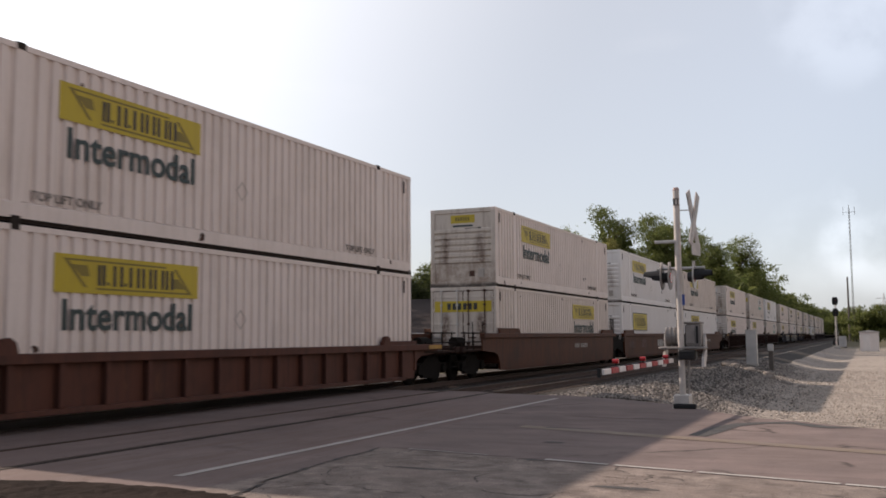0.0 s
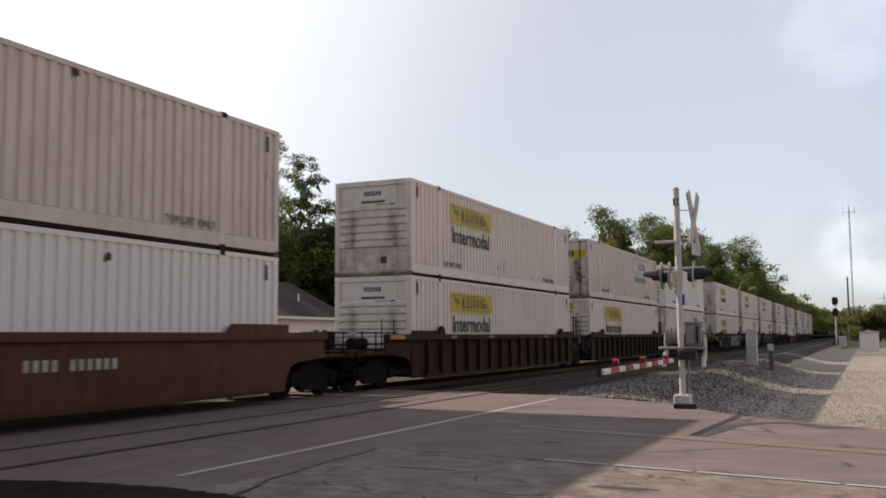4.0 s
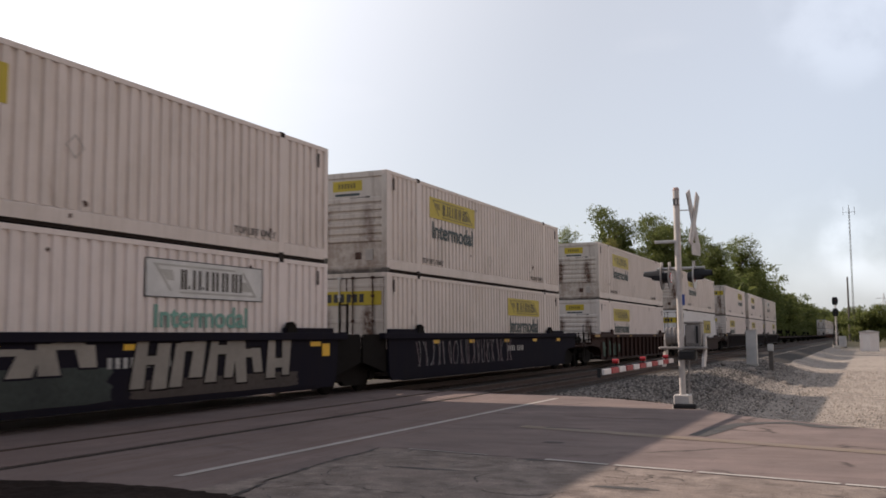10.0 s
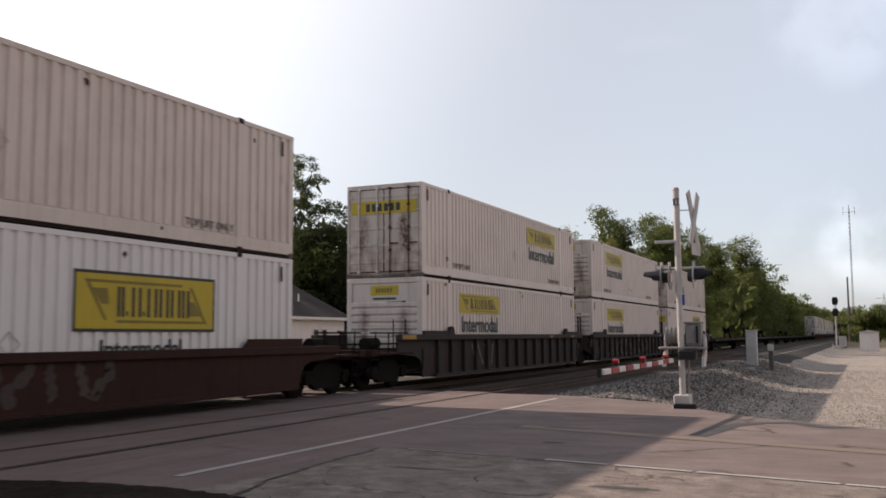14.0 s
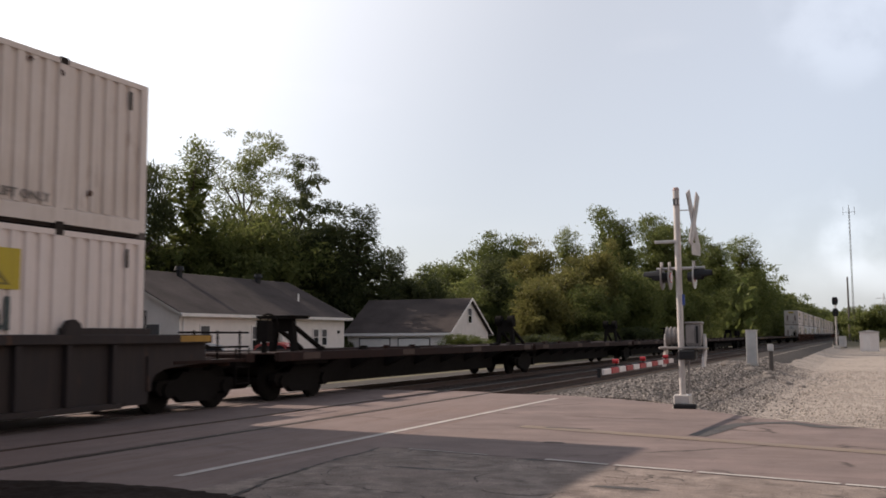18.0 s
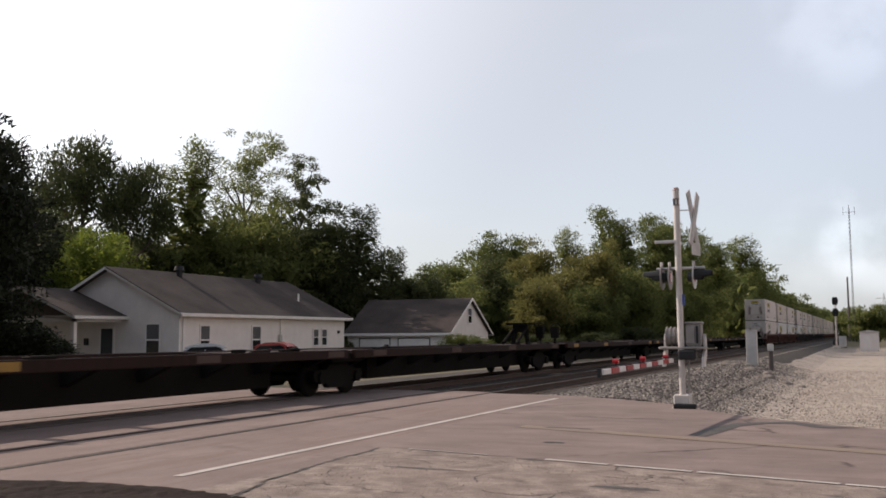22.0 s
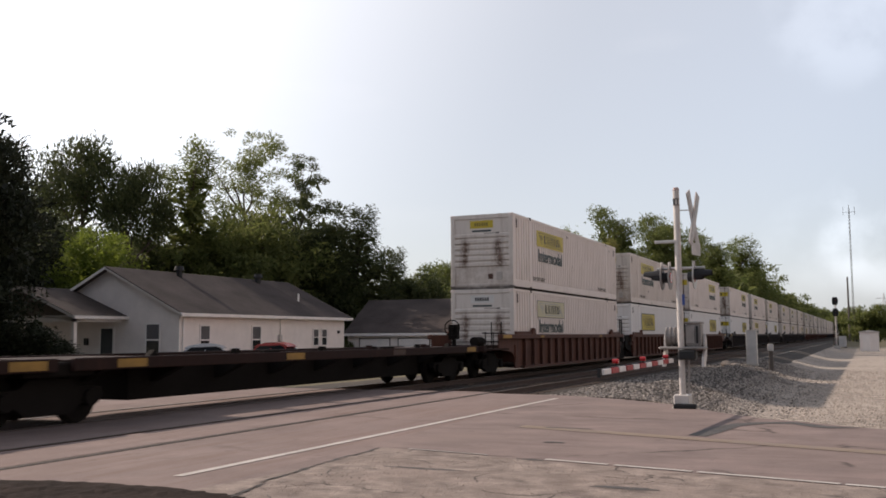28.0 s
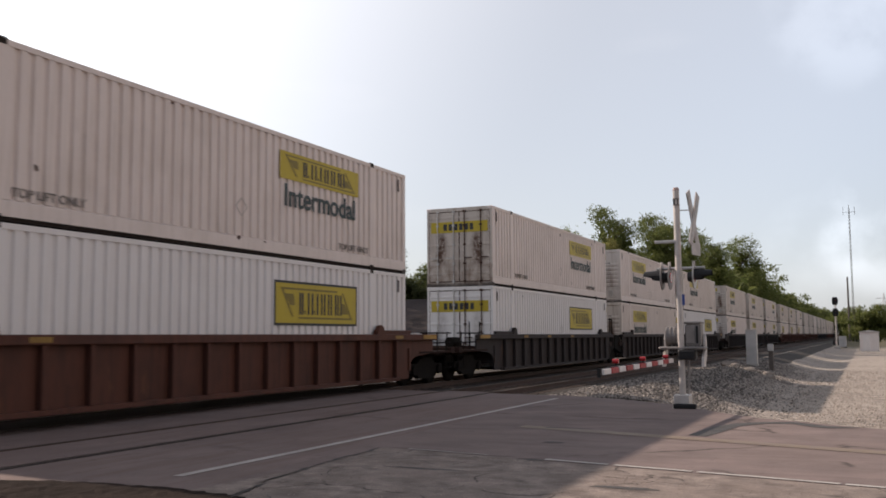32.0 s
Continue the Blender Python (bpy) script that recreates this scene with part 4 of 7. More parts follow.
def bogie(car, y):
    b = piece("bogie", "bogie", bogie_mesh, M_TRUCK, car, (0, y, 0.0))
    for dy in (-0.89, 0.89):
        w = piece("wheelset", "wheelset", wheelset_mesh, M_TRUCK, b)
        w.matrix_parent_inverse = Matrix.Translation((0, dy, 0.458))
        WHEELS.append(w)
    return b


STYLES = {"rib": (1.52, 1.33, True), "low": (1.22, 1.33, True), "lows": (1.24, 1.43, False), "smooth": (1.56, 1.44, False), "navy": (1.56, 1.44, False)}


def rib_mesh():
    return rounded(0.0, 0.12, -0.055, 0.055, 0.0, 1.0, 0.012)


def well_unit(car, y, style, paint, near=True, first=False, last=False, seed=0):
    """One well of a car, its container's leading end at y."""
    top, half, ribbed = STYLES[style]
    a, b = y - 0.35, y + LEN + 0.35
    # side plates: long ends reach out over the bogie, inner ends stop upright by the container
    long_end = [(-0.08, 0.27), (-0.14, 0.58), (-0.30, 0.80), (-0.60, 0.90), (-1.75, 0.98), (-1.75, top - 0.12), (-1.60, top)]
    inner_end = [(0.02, 0.27), (-0.14, 0.40), (-0.22, 0.90), (-0.22, top)]
    fore, rear = (long_end if first else inner_end), (long_end if last else inner_end)
    ends = (first, last)
    prof = [(y + p, q) for p, q in fore[::-1]] + [(y + LEN - p, q) for p, q in rear]
    c0, c1 = (-1.78 if first else -0.60), LEN + (1.78 if last else 0.60)
    for sgn in (-1, 1):
        part("side_plate", shared(("side_plate", style, ends), lambda: prisms('x', ([(p - y, q) for p, q in prof], -0.03, 0.03))), paint, car).location = (sgn * half, y, 0)
        part("top_chord", shared(("top_chord", style, ends), lambda: rounded(-0.10, 0.10, c0, c1, top - 0.15, top + 0.02, 0.015)), paint, car).location = (sgn * (1.40 if ribbed else 1.455), y, 0)
        part("bottom_chord", shared(("bottom_chord", style), lambda: rounded(-0.07, 0.09, a - y + 1.0, b - y - 1.0, 0.24, 0.34, 0.012)), paint, car).location = (sgn * 1.38, y, 0)
        for e, yy in ((0, y - 0.15), (1, y + LEN - 2.05)):
            if style in ("smooth", "lows"):
                part("raised_end", shared(("raised_end", style, e), lambda: prisms('x', ([(0, top), (2.2, top), (2.0 if not e else 2.2, top + 0.20), (0.0 if not e else 0.2, top + 0.20)], -0.05, 0.05))), paint, car).location = (sgn * 1.46, yy, 0)
            else:
                part("container_guide", shared(("container_guide",), lambda: prisms('x', ([(0, 0), (0.42, 0), (0.36, 0.20), (0.24, 0.27), (0.12, 0.25), (0.03, 0.1)], -0.06, 0.06))), M_TRUCK if style == "navy" else paint, car).location = (sgn * 1.44, yy + (1.75 if e == 0 else 0.0), top)
                part("raised_rail", shared(("raised_rail",), lambda: rounded(-0.05, 0.05, 0, 2.1, 0, 0.13, 0.012)), paint, car).location = (sgn * 1.41, yy, top)
    if ribbed:
        n = 15
        if near:
            for i in range(n):
                yy = a + 1.2 + i * (b - a - 2.4) / (n - 1)
                o = piece("rib", "rib", rib_mesh, paint, car, (half + 0.031, yy, 0.34))
                o.scale.z = top - 0.49
        else:
            o = part("ribbing", shared(("rib_row", style), lambda: boxes(*[(0, 0.12, 0.85 + i * (LEN - 1.7) / (n - 1) - 0.06, 0.85 + i * (LEN - 1.7) / (n - 1) + 0.06, 0.34, top - 0.14) for i in range(n)])), paint, car)
            o.location = (half + 0.031, y, 0)
            o["kind"] = "stuff"
    # well floor, end platforms over the bogies
    part("well_floor", shared(("well_floor",), lambda: boxes((-1.40, 1.40, 0.5, LEN - 0.5, 0.27, 0.33))), M_DARKGAP, car).location = (0, y, 0)
    for e, yy in ((0, y - 0.1), (1, y + LEN + 0.1)):
        d = -1 if e == 0 else 1
        long_ = (first and e == 0) or (last and e == 1)
        reach = 3.25 if long_ else 1.62
        part("end_platform", shared(("end_platform", e, long_), lambda: boxes((-0.75, 0.75, min(0, d * reach), max(0, d * reach), 0.86, 1.06), (-1.35, 1.35, min(0, d * 0.7), max(0, d * 0.7), 0.92, 1.14), (-0.2, 0.2, min(0, d * reach), max(0, d * reach), 0.66, 0.86), *([(-1.40, 1.40, min(d * (reach - 0.3), d * reach), max(d * (reach - 0.3), d * reach), 0.95, 1.12)] if long_ else []))), M_ENDS, car).location = (0, yy, 0)
        for sgn in (-1, 1):
            if not long_:
                part("shoulder_plate", shared(("shoulder_plate", style, e), lambda: prisms('x', ([(0, 0.50), (d * 0.5, 0.62), (d * 1.32, 0.80), (d * 1.32, top - 0.10), (d * 1.24, top - 0.02), (0, top - 0.02)], -0.03, 0.03))), M_TRUCK, car).location = (sgn * (half - 0.08), yy + d * 0.12, 0)
        part("bulkhead", shared(("bulkhead", e), lambda: boxes((-1.40, 1.40, -0.05, 0.05, 0.5, 1.14))), paint, car).location = (0, yy, 0)
        if near:
            if long_:
                for x in (0.55, 0.95):
                    part("grab_iron", shared(("grab_iron",), lambda: tubes(((0, 0, 1.06), (0, 0, 2.0), 0.022), n=6)), M_TRUCK, car).location = (x, yy + d * 0.35, 0)
                part("brake_stand", shared(("brake_stand",), lambda: rounded(-0.10, 0.10, -0.10, 0.10, 1.06, 1.42, 0.03)), M_TRUCK, car).location = (0.05, yy + d * 0.55, 0)
            elif e == 1:
                # side ladder and brake gear between two units
                part("ladder", shared(("ladder",), lambda: tubes(((0, 0, 0.95), (0, 0, 2.36), 0.034), ((0, 0.40, 0.95), (0, 0.40, 2.34), 0.034), ((0, 0, 1.58), (0, 0.40, 1.58), 0.022), ((0, 0, 1.28), (0, 0.40, 1.28), 0.022), ((0, 0.40, 2.30), (-0.22, 0.40, 2.30), 0.02), n=6)), M_TRUCK, car).location = (1.30, yy + 0.50, 0)
                part("brake_stand", shared(("brake_gear",), lambda: boxes((-0.35, 0.35, -0.30, 0.30, 1.04, 1.46), (-0.18, 0.18, 0.30, 0.62, 1.04, 1.34))), M_ENDS, car).location = (0.75, yy + 0.95, 0)
                part("valve", shared(("valve",), lambda: tubes(((0, -0.14, 0), (0, 0.14, 0), 0.07), n=10)), M_GALV, car).location = (1.12, yy + 1.25, 1.50)
            if long_:
                for q in (1.35, 2.1, 2.85):
                    part("rail_post", shared(("rail_post",), lambda: tubes(((0, 0, 1.0), (0, 0, 1.62), 0.024), n=6)), M_TRUCK, car).location = (1.30, yy + d * q, 0)
                for z in (1.28, 1.58):
                    part("hand_rail", shared(("hand_rail", d), lambda: tubes(((0, d * 0.9, 0), (0, d * 3.15, 0), 0.024), n=6)), M_TRUCK, car).location = (1.30, yy, z)
                part("walkway", shared(("walkway", d), lambda: boxes((0.75, 1.38, min(d * 0.7, d * 3.2), max(d * 0.7, d * 3.2), 0.97, 1.03))), M_ENDS, car).location = (0, yy, 0)
                part("brake_cylinder", shared(("brake_cylinder",), lambda: tubes(((0.3, -0.35, 1.28), (0.3, 0.35, 1.28), 0.17), ((0.3, 0.35, 1.28), (0.3, 0.62, 1.28), 0.05), n=12)), M_TRUCK, car).location = (0.35, yy + d * 2.0, 0)
                part("step_rail", shared(("step_rail",), lambda: tubes(((1.32, 0, 0.45), (1.32, 0, 1.25), 0.02), ((1.32, -0.45, 0.45), (1.32, -0.45, 1.25), 0.02), ((1.32, 0, 0.5), (1.32, -0.45, 0.5), 0.02), ((1.32, 0, 0.85), (1.32, -0.45, 0.85), 0.02), n=6)), M_TRUCK, car).location = (0, yy + d * (reach - 0.1) + (0.45 if e == 0 else 0), 0)
        if long_:
            part("coupler", shared(("coupler", e), lambda: boxes((-0.09, 0.09, min(0, d * 0.45), max(0, d * 0.45), 0.78, 0.98), (-0.17, 0.17, min(d * 0.3, d * 0.5), max(d * 0.3, d * 0.5), 0.74, 1.02))), M_TRUCK, car).location = (0, yy + d * reach, 0)
        if long_ or e == 1:
            bogie(car, yy + d * (1.75 if long_ else 1.62))


def corner_marks(car, y, style, first, last):
    """Yellow reflective strips on the ends of the top chord."""
    top = STYLES[style][0]
    for there, yy in ((first, y - 1.72), (last, y + LEN + 0.82)):
        if there and style in ("rib", "low"):
            piece("reflector", "corner_reflector", lambda: boxes((0, 0.003, 0, 0.9, 0, 0.12)), M_MARKOLD, car, (1.502, yy, top - 0.12), "worn yellow reflective strip")


def marks(car, y, style, seed, paint):
    """Reflective marks, stencils and spray paint on the near side of a unit."""
    rg = random.Random(seed)
    x = 1.474
    top = STYLES[style][0]
    for i in range(5):
        yy = y + 2.6 + i * 3.1 + rg.uniform(-0.2, 0.2)
        if style == "rib":
            piece("reflector", "reflector", lambda: boxes((0, 0.003, 0, 0.46, 0, 0.09)), M_MARKDIM, car, (1.502, yy, top - 0.11)) if rg.random() < 0.3 else None
        elif paint is M_NAVY:
            piece("reflector", "reflector_b", lambda: boxes((0, 0.003, 0, 0.46, 0, 0.11)), M_MARK, car, (x, yy, top - 0.30))
    if style in ("smooth", "navy"):
        n = rg.choice((9, 11))
        piece("car_stencil", ("car_stencil", n), lambda: boxes(*[(0, 0.003, 0.19 * i, 0.19 * i + 0.11, 0, 0.19) for i in range(n) if i != 4]), M_MARKW, car, (x, y + rg.uniform(8.6, 9.6), top - 0.62))["kind"] = "stuff"


def spray(car, y0, y1, z0, z1, seed, mats, x=1.476, width=0.10, loops=9):
    """Graffiti: broad looping brush strokes, no words."""
    rg = random.Random(seed)
    for m in mats:
        for k in range(loops):
            bm = bmesh.new()
            cy = y0 + (k + 0.5) * (y1 - y0) / loops
            pts = []
            w, h = (y1 - y0) / loops * rg.uniform(0.22, 0.5), (z1 - z0)
            ph, tw = rg.uniform(0, 6.3), rg.choice((0.2, 0.3, 0.5, 0.9))
            for i in range(15):
                u = i / 14
                pts.append((cy + w * math.sin(u * 6.28 * tw + ph) * 0.9, z0 + h * (0.08 + 0.84 * (0.5 + 0.5 * math.cos(u * 3.14 + (k % 2) * 3.14)))))
            prev = None
            for i in range(15):
                a, b = pts[max(0, i - 1)], pts[min(14, i + 1)]
                d = Vector((b[0] - a[0], b[1] - a[1])).normalized()
                ww = width * (0.5 + 0.8 * abs(math.sin(i * 0.9 + ph)))
                cur = [bm.verts.new((x + 0.0004 * k, pts[i][0] + s * -d.y * ww, pts[i][1] + s * d.x * ww)) for s in (-1, 1)]
                if prev:
                    bm.faces.new((prev[0], prev[1], cur[1], cur[0]))
                prev = cur
            part("graffiti_stroke", bm, m, car, "sprayed graffiti stroke")
        x += 0.006


def tags(car, y0, y1, z0, z1, n, seed, mat, dark=None, x=1.476, thick=0.30):
    """Chunky sprayed figures that spell nothing: slanted bars with a cross stroke, one mesh each."""
    rg = random.Random(seed)
    step = (y1 - y0) / n
    for k in range(n):
        a, w, lean = y0 + k * step, step * 0.90, rg.uniform(-0.12, 0.16) * step
        t, h = w * thick, z1 - z0
        for m, grow, off in ((dark, 0.035, 0.0), (mat, 0.0, 0.004)):
            if m is None:
                continue
            rg2, bm = random.Random(seed * 31 + k), bmesh.new()

            def bar(p, q, r, u):
                bm.faces.new([bm.verts.new((x + off + 0.0004 * len(bm.faces), yy, zz)) for yy, zz in ((p[0] - r - grow, p[1] - grow), (p[0] + r + grow, p[1] - grow), (q[0] + u + grow, q[1] + grow), (q[0] - u - grow, q[1] + grow))])
            top_l, top_r = z1 - h * rg2.uniform(0, 0.12), z1 - h * rg2.uniform(0, 0.30)
            bar((a + t / 2, z0 + h * rg2.uniform(0, 0.1)), (a + t / 2 + lean, top_l), t / 2, t * rg2.uniform(0.3, 0.6))
            bar((a + w - t / 2, z0 + h * rg2.uniform(0, 0.25)), (a + w - t / 2 + lean, top_r), t * rg2.uniform(0.3, 0.6), t / 2)
            mid = z0 + h * rg2.uniform(0.3, 0.75)
            bar((a + w / 2, mid), (a + w / 2 + lean * 0.5, mid + h * rg2.uniform(0.14, 0.22)), w * 0.36, w * rg2.uniform(0.22, 0.36))
            part("graffiti_stroke", bm, m, car, "sprayed graffiti figure")


def painted(car, y0, y1, z0, z1, seed, mat, x=1.476):
    """A sprayed field of one colour with an uneven edge."""
    bm = bmesh.new()
    vs = []
    n = 44
    for k in range(n):
        a = 6.2832 * k / n
        c, s = math.cos(a), math.sin(a)
        m = max(abs(c), abs(s))
        f = 1 - 0.06 * (1 + noise.noise((c * 3, s * 3, seed)))
        cy, cz = (y0 + y1) / 2 + c / m * f * (y1 - y0) / 2, (z0 + z1) / 2 + s / m * f * (z1 - z0) / 2
        vs.append(bm.verts.new((x, cy, cz)))
    bm.faces.new(vs)
    part("graffiti", bm, mat, car, "sprayed field of dull colour")


def well_car(units, style, paint, label, near=True, seed=0):
    car = thing("well_car", label, "freight car", "cars of the train")
    s0 = units[0]
    for i, s in enumerate(units):
        well_unit(car, s - s0, style, paint, near, i == 0, i == len(units) - 1, seed + i)
        if near:
            corner_marks(car, s - s0, style, i == 0, i == len(units) - 1)
            marks(car, s - s0, style, seed * 7 + i, paint)
    TRAIN.append((car, s0, TRACK_A, 0.0))
    return car


FLOOR, UPPER = 0.385, 0.385 + 2.896 + 0.012


def load(s, up, low, near=True):
    container(s, UPPER, *up, near=near)
    container(s, FLOOR, *low, near=near)


M_SPRAYW = plain("white_spray_paint", (0.30, 0.30, 0.30), 0.6)
M_SPRAYT = plain("tan_grey_spray_paint", (0.25, 0.22, 0.19), 0.7, 0, 0.25, 3)
M_SPRAYB = plain("thin_brown_spray_paint", (0.046, 0.031, 0.025), 0.7, 0, 0.3, 3)
M_SPRAYD = plain("dark_green_spray_paint", (0.020, 0.026, 0.022), 0.7, 0, 0.4, 3)
M_SPRAYM = plain("mint_spray_paint", (0.085, 0.125, 0.100), 0.7, 0, 0.3, 4)
M_SPRAYG = plain("green_spray_paint", (0.055, 0.10, 0.075), 0.6)
M_SPRAYY = plain("mustard_spray_paint", (0.27, 0.17, 0.025), 0.6)
M_SPRAYP = plain("dull_pink_spray_paint", (0.135, 0.088, 0.098), 0.6)
M_SPRAYK = plain("grey_spray_paint", (0.13, 0.12, 0.125), 0.6)

B, Wm, Wh, Cr = M_BODY, M_WARM, M_WHITE, M_CREAM
# first block
well_car([-14.5], "low", M_BROWN, "brown single well car with ribbed sides", True, 1)
load(-14.5, ("y", B, "n"), ("y", B, "n"))
well_car([8.6], "low", M_BROWN, "dull brown single well car with low ribbed sides", True, 2)
load(8.6, ("y", B, "n"), ("y", B, "n"))
car = well_car([31.74, 50.92, 70.45], "smooth", M_ORANGE, "orange-brown three-unit well car with smooth sides", True, 3)
spray(car, 20.2, 21.6, 0.75, 1.25, 5, [M_SPRAYP], width=0.018, loops=6)
spray(car, 23.2, 24.4, 0.7, 1.3, 6, [M_SPRAYP], width=0.022, loops=5)
TEXT_TAG = word("RUNTS", 0.56, M_SPRAYY, 0.002)
scale_to(TEXT_TAG, 2.15)
TEXT_TAG.transform(Matrix(((1, 0, 0, 0), (0, 1, 0.12, 0), (0, 0.05, 1, 0), (0, 0, 0, 1))))
lettered("graffiti", TEXT_TAG, car, (1.478, 41.0, 0.74), "mustard spray-painted word")
spray(car, 38.6, 40.2, 0.6, 1.3, 9, [M_SPRAYP], width=0.04, loops=5)
TEXT_LOAD = word("125 T", 0.20, M_MARKW, 0.002)
scale_to(TEXT_LOAD, 0.56)
lettered("lettering", TEXT_LOAD, car, (1.394, 17.98, 1.28), "white stencilled load mark")
for k in range(3):
    piece("car_emblem", "car_emblem", lambda: boxes((0, 0.003, 0, 0.44, 0, 0.42)), M_MARKW, car, (1.476, 19.15 + 8.6 + 0.56 * k, 0.78), "plain white emblem block")
load(31.74, ("y", B, "n"), ("y", Wm, "d"))
load(50.92, ("y", Wh, "n"), ("b", Wh, "n"))
load(70.45, ("y", Cr, "n"), ("yt", Wh, "n", M_SHIELD))
car = well_car([93.5, 113.1, 132.22], "rib", M_UMBER, "dark brown three-unit well car with ribbed sides", True, 4)
load(93.5, ("y", B, "n", M_SHIELD), ("y", B, "n", M_SHIELD))
load(113.1, ("wg", Cr, "d", M_YELLOW), ("yt", B, "n"))
load(132.22, ("bt", Wh, "n"), ("wg", Wm, "d"))
car = well_car([155.34, 174.6, 193.95], "navy", M_NAVY, "navy three-unit well car covered in graffiti", True, 5)
lettered("lettering", TEXT_53, car, (1.478, 0.62, 0.55), "white stencilled number")
lettered("lettering", TEXT_53, car, (1.478, 19.2 + 0.9, 0.60), "white stencilled number")
painted(car, 8.0, 13.8, 0.42, 1.48, 41, M_SPRAYD)
spray(car, 7.6, 13.9, 0.36, 1.5, 21, [M_SPRAYW], 1.480, width=0.085, loops=7)
spray(car, 8.6, 13.6, 0.6, 1.1, 26, [M_SPRAYK], 1.482, width=0.04, loops=5)
painted(car, 19.9, 28.2, 0.34, 1.02, 43, M_SPRAYD)
tags(car, 20.6, 27.8, 0.86, 1.46, 5, 22, M_SPRAYT, M_NAVY, 1.480, 0.36)
painted(car, 28.3, 34.0, 0.36, 0.72, 45, M_SPRAYB)
tags(car, 28.4, 33.6, 0.52, 1.46, 5, 23, M_SPRAYT, M_TRUCK, 1.480, 0.38)
spray(car, 40.0, 43.2, 0.55, 1.40, 24, [M_SPRAYP, M_SPRAYK], 1.480, width=0.024, loops=7)
spray(car, 43.3, 48.3, 0.52, 1.44, 27, [M_SPRAYP, M_SPRAYK, M_SPRAYP], 1.480, width=0.020, loops=11)
for y in (-1.55, 19.55, 15.6, 34.9):
    piece("reflector", "orange_placard", lambda: boxes((0, 0.003, 0, 0.34, 0, 0.30)), M_MARK, car, (1.476, y, 1.02), "orange placard")
load(155.34, ("y", B, "n", M_SHIELD), ("y", Wm, "n"))
load(174.6, ("y", Wm, "n"), ("wg", B, "d"))
load(193.95, ("y", Wm, "n"), ("y", Wm, "d"))
car = well_car([216.93], "rib", M_UMBER, "dark brown single well car with ribbed sides and green graffiti", True, 6)
tags(car, 0.35, 3.9, 0.42, 1.22, 3, 31, M_SPRAYG, None, 1.372, 0.32)
load(216.93, ("y", Wm, "n"), ("y", B, "n"))
car = well_car([240.3], "lows", M_UMBER, "dark brown single well car with smooth low sides", True, 7)
spray(car, 4.9, 7.0, 0.40, 1.15, 47, [M_SPRAYM], 1.466, width=0.13, loops=3)
spray(car, 5.3, 6.9, 0.6, 1.15, 32, [M_SPRAYD], 1.470, width=0.06, loops=2)
spray(car, 7.4, 10.4, 0.45, 1.05, 48, [M_SPRAYB], 1.466, width=0.10, loops=5)
load(240.3, ("y", Wm, "n"), ("bl", Wh, "d"))
car = well_car([263.5, 282.8, 302.06], "rib", M_DARK, "dark grimy three-unit well car with ribbed sides and graffiti", True, 8)
spray(car, 19.6, 33.5, 0.4, 1.3, 33, [M_SPRAYB, M_SPRAYK], 1.372, width=0.04, loops=14)
spray(car, 42.9, 47.4, 0.36, 1.2, 34, [M_SPRAYW], 1.372, width=0.035, loops=5)
spray(car, 3.6, 6.0, 0.45, 1.3, 35, [M_SPRAYK], 1.372, width=0.04, loops=4)
load(263.5, ("y", B, "d"), ("y", B, "n"))
load(282.8, ("y", B, "n"), ("y", B, "n"))
load(302.06, ("w", Cr, "n"), ("y", B, "d"))


# ---- empty spine cars ----
def spine_unit_mesh(length):
    """Deep centre beam with side sills and cross bearers, leading end at y = 0."""
    def make():
        bm = boxes((-0.60, 0.60, 2.2, length - 2.2, 0.30, 1.08), (-0.45, 0.45, 0, length, 0.80, 1.08))
        for i in range(9):
            y = 0.9 + i * (length - 1.8) / 8
            prism(bm, [(-1.36, 0.95), (-0.6, 0.62), (0.6, 0.62), (1.36, 0.95), (1.36, 1.06), (-1.36, 1.06)], 'y', y - 0.10, y + 0.10)
        return bm
    return make


def hitch_mesh(flat):
    """Upright trailer hitch with a diagonal strut; flat: its plate lies level, else it is folded up in two lobes."""
    def make():
        bm = prisms('y', ([(-0.40, 0), (-0.27, 0), (-0.18, 0.50), (0.18, 0.50), (0.27, 0), (0.40, 0), (0.30, 0.82), (-0.30, 0.82)], -0.09, 0.09))
        for x in (-0.30, 0.30):
            tube(bm, (x * 0.9, 0.0, 0.66), (x, 1.30, 0.06), 0.065, 0.065, 8)
        if flat:
            prism(bm, [(-0.45, 0.82), (0.45, 0.82), (0.50, 0.90), (-0.50, 0.90)], 'y', -0.50, 0.45)
        else:
            for x in (-0.26, 0.26):
                tube(bm, (x - 0.12, -0.05, 0.98), (x + 0.12, -0.05, 0.98), 0.21, 0.21, 14)
            prism(bm, [(-0.36, 0.74), (0.36, 0.74), (0.36, 1.0), (-0.36, 1.0)], 'y', -0.12, 0.22)
        return bm
    return make


def bump_mesh():
    return prisms('x', ([(0, 0), (0.26, 0), (0.22, 0.06), (0.15, 0.11), (0.08, 0.06)], -0.06, 0.06))


def brake_wheel_mesh():
    """A rim with spokes, its axle along the track."""
    bm = bmesh.new()
    for k in range(16):
        a, b = k * math.pi / 8, (k + 1) * math.pi / 8
        tube(bm, (math.cos(a) * 0.27, 0, math.sin(a) * 0.27), (math.cos(b) * 0.27, 0, math.sin(b) * 0.27), 0.022, n=6, cap=False)
        if k % 4 == 0:
            tube(bm, (0, 0, 0), (math.cos(a) * 0.27, 0, math.sin(a) * 0.27), 0.016, n=6)
    tube(bm, (0, -0.05, 0), (0, 0.05, 0), 0.05, n=10)
    return bm


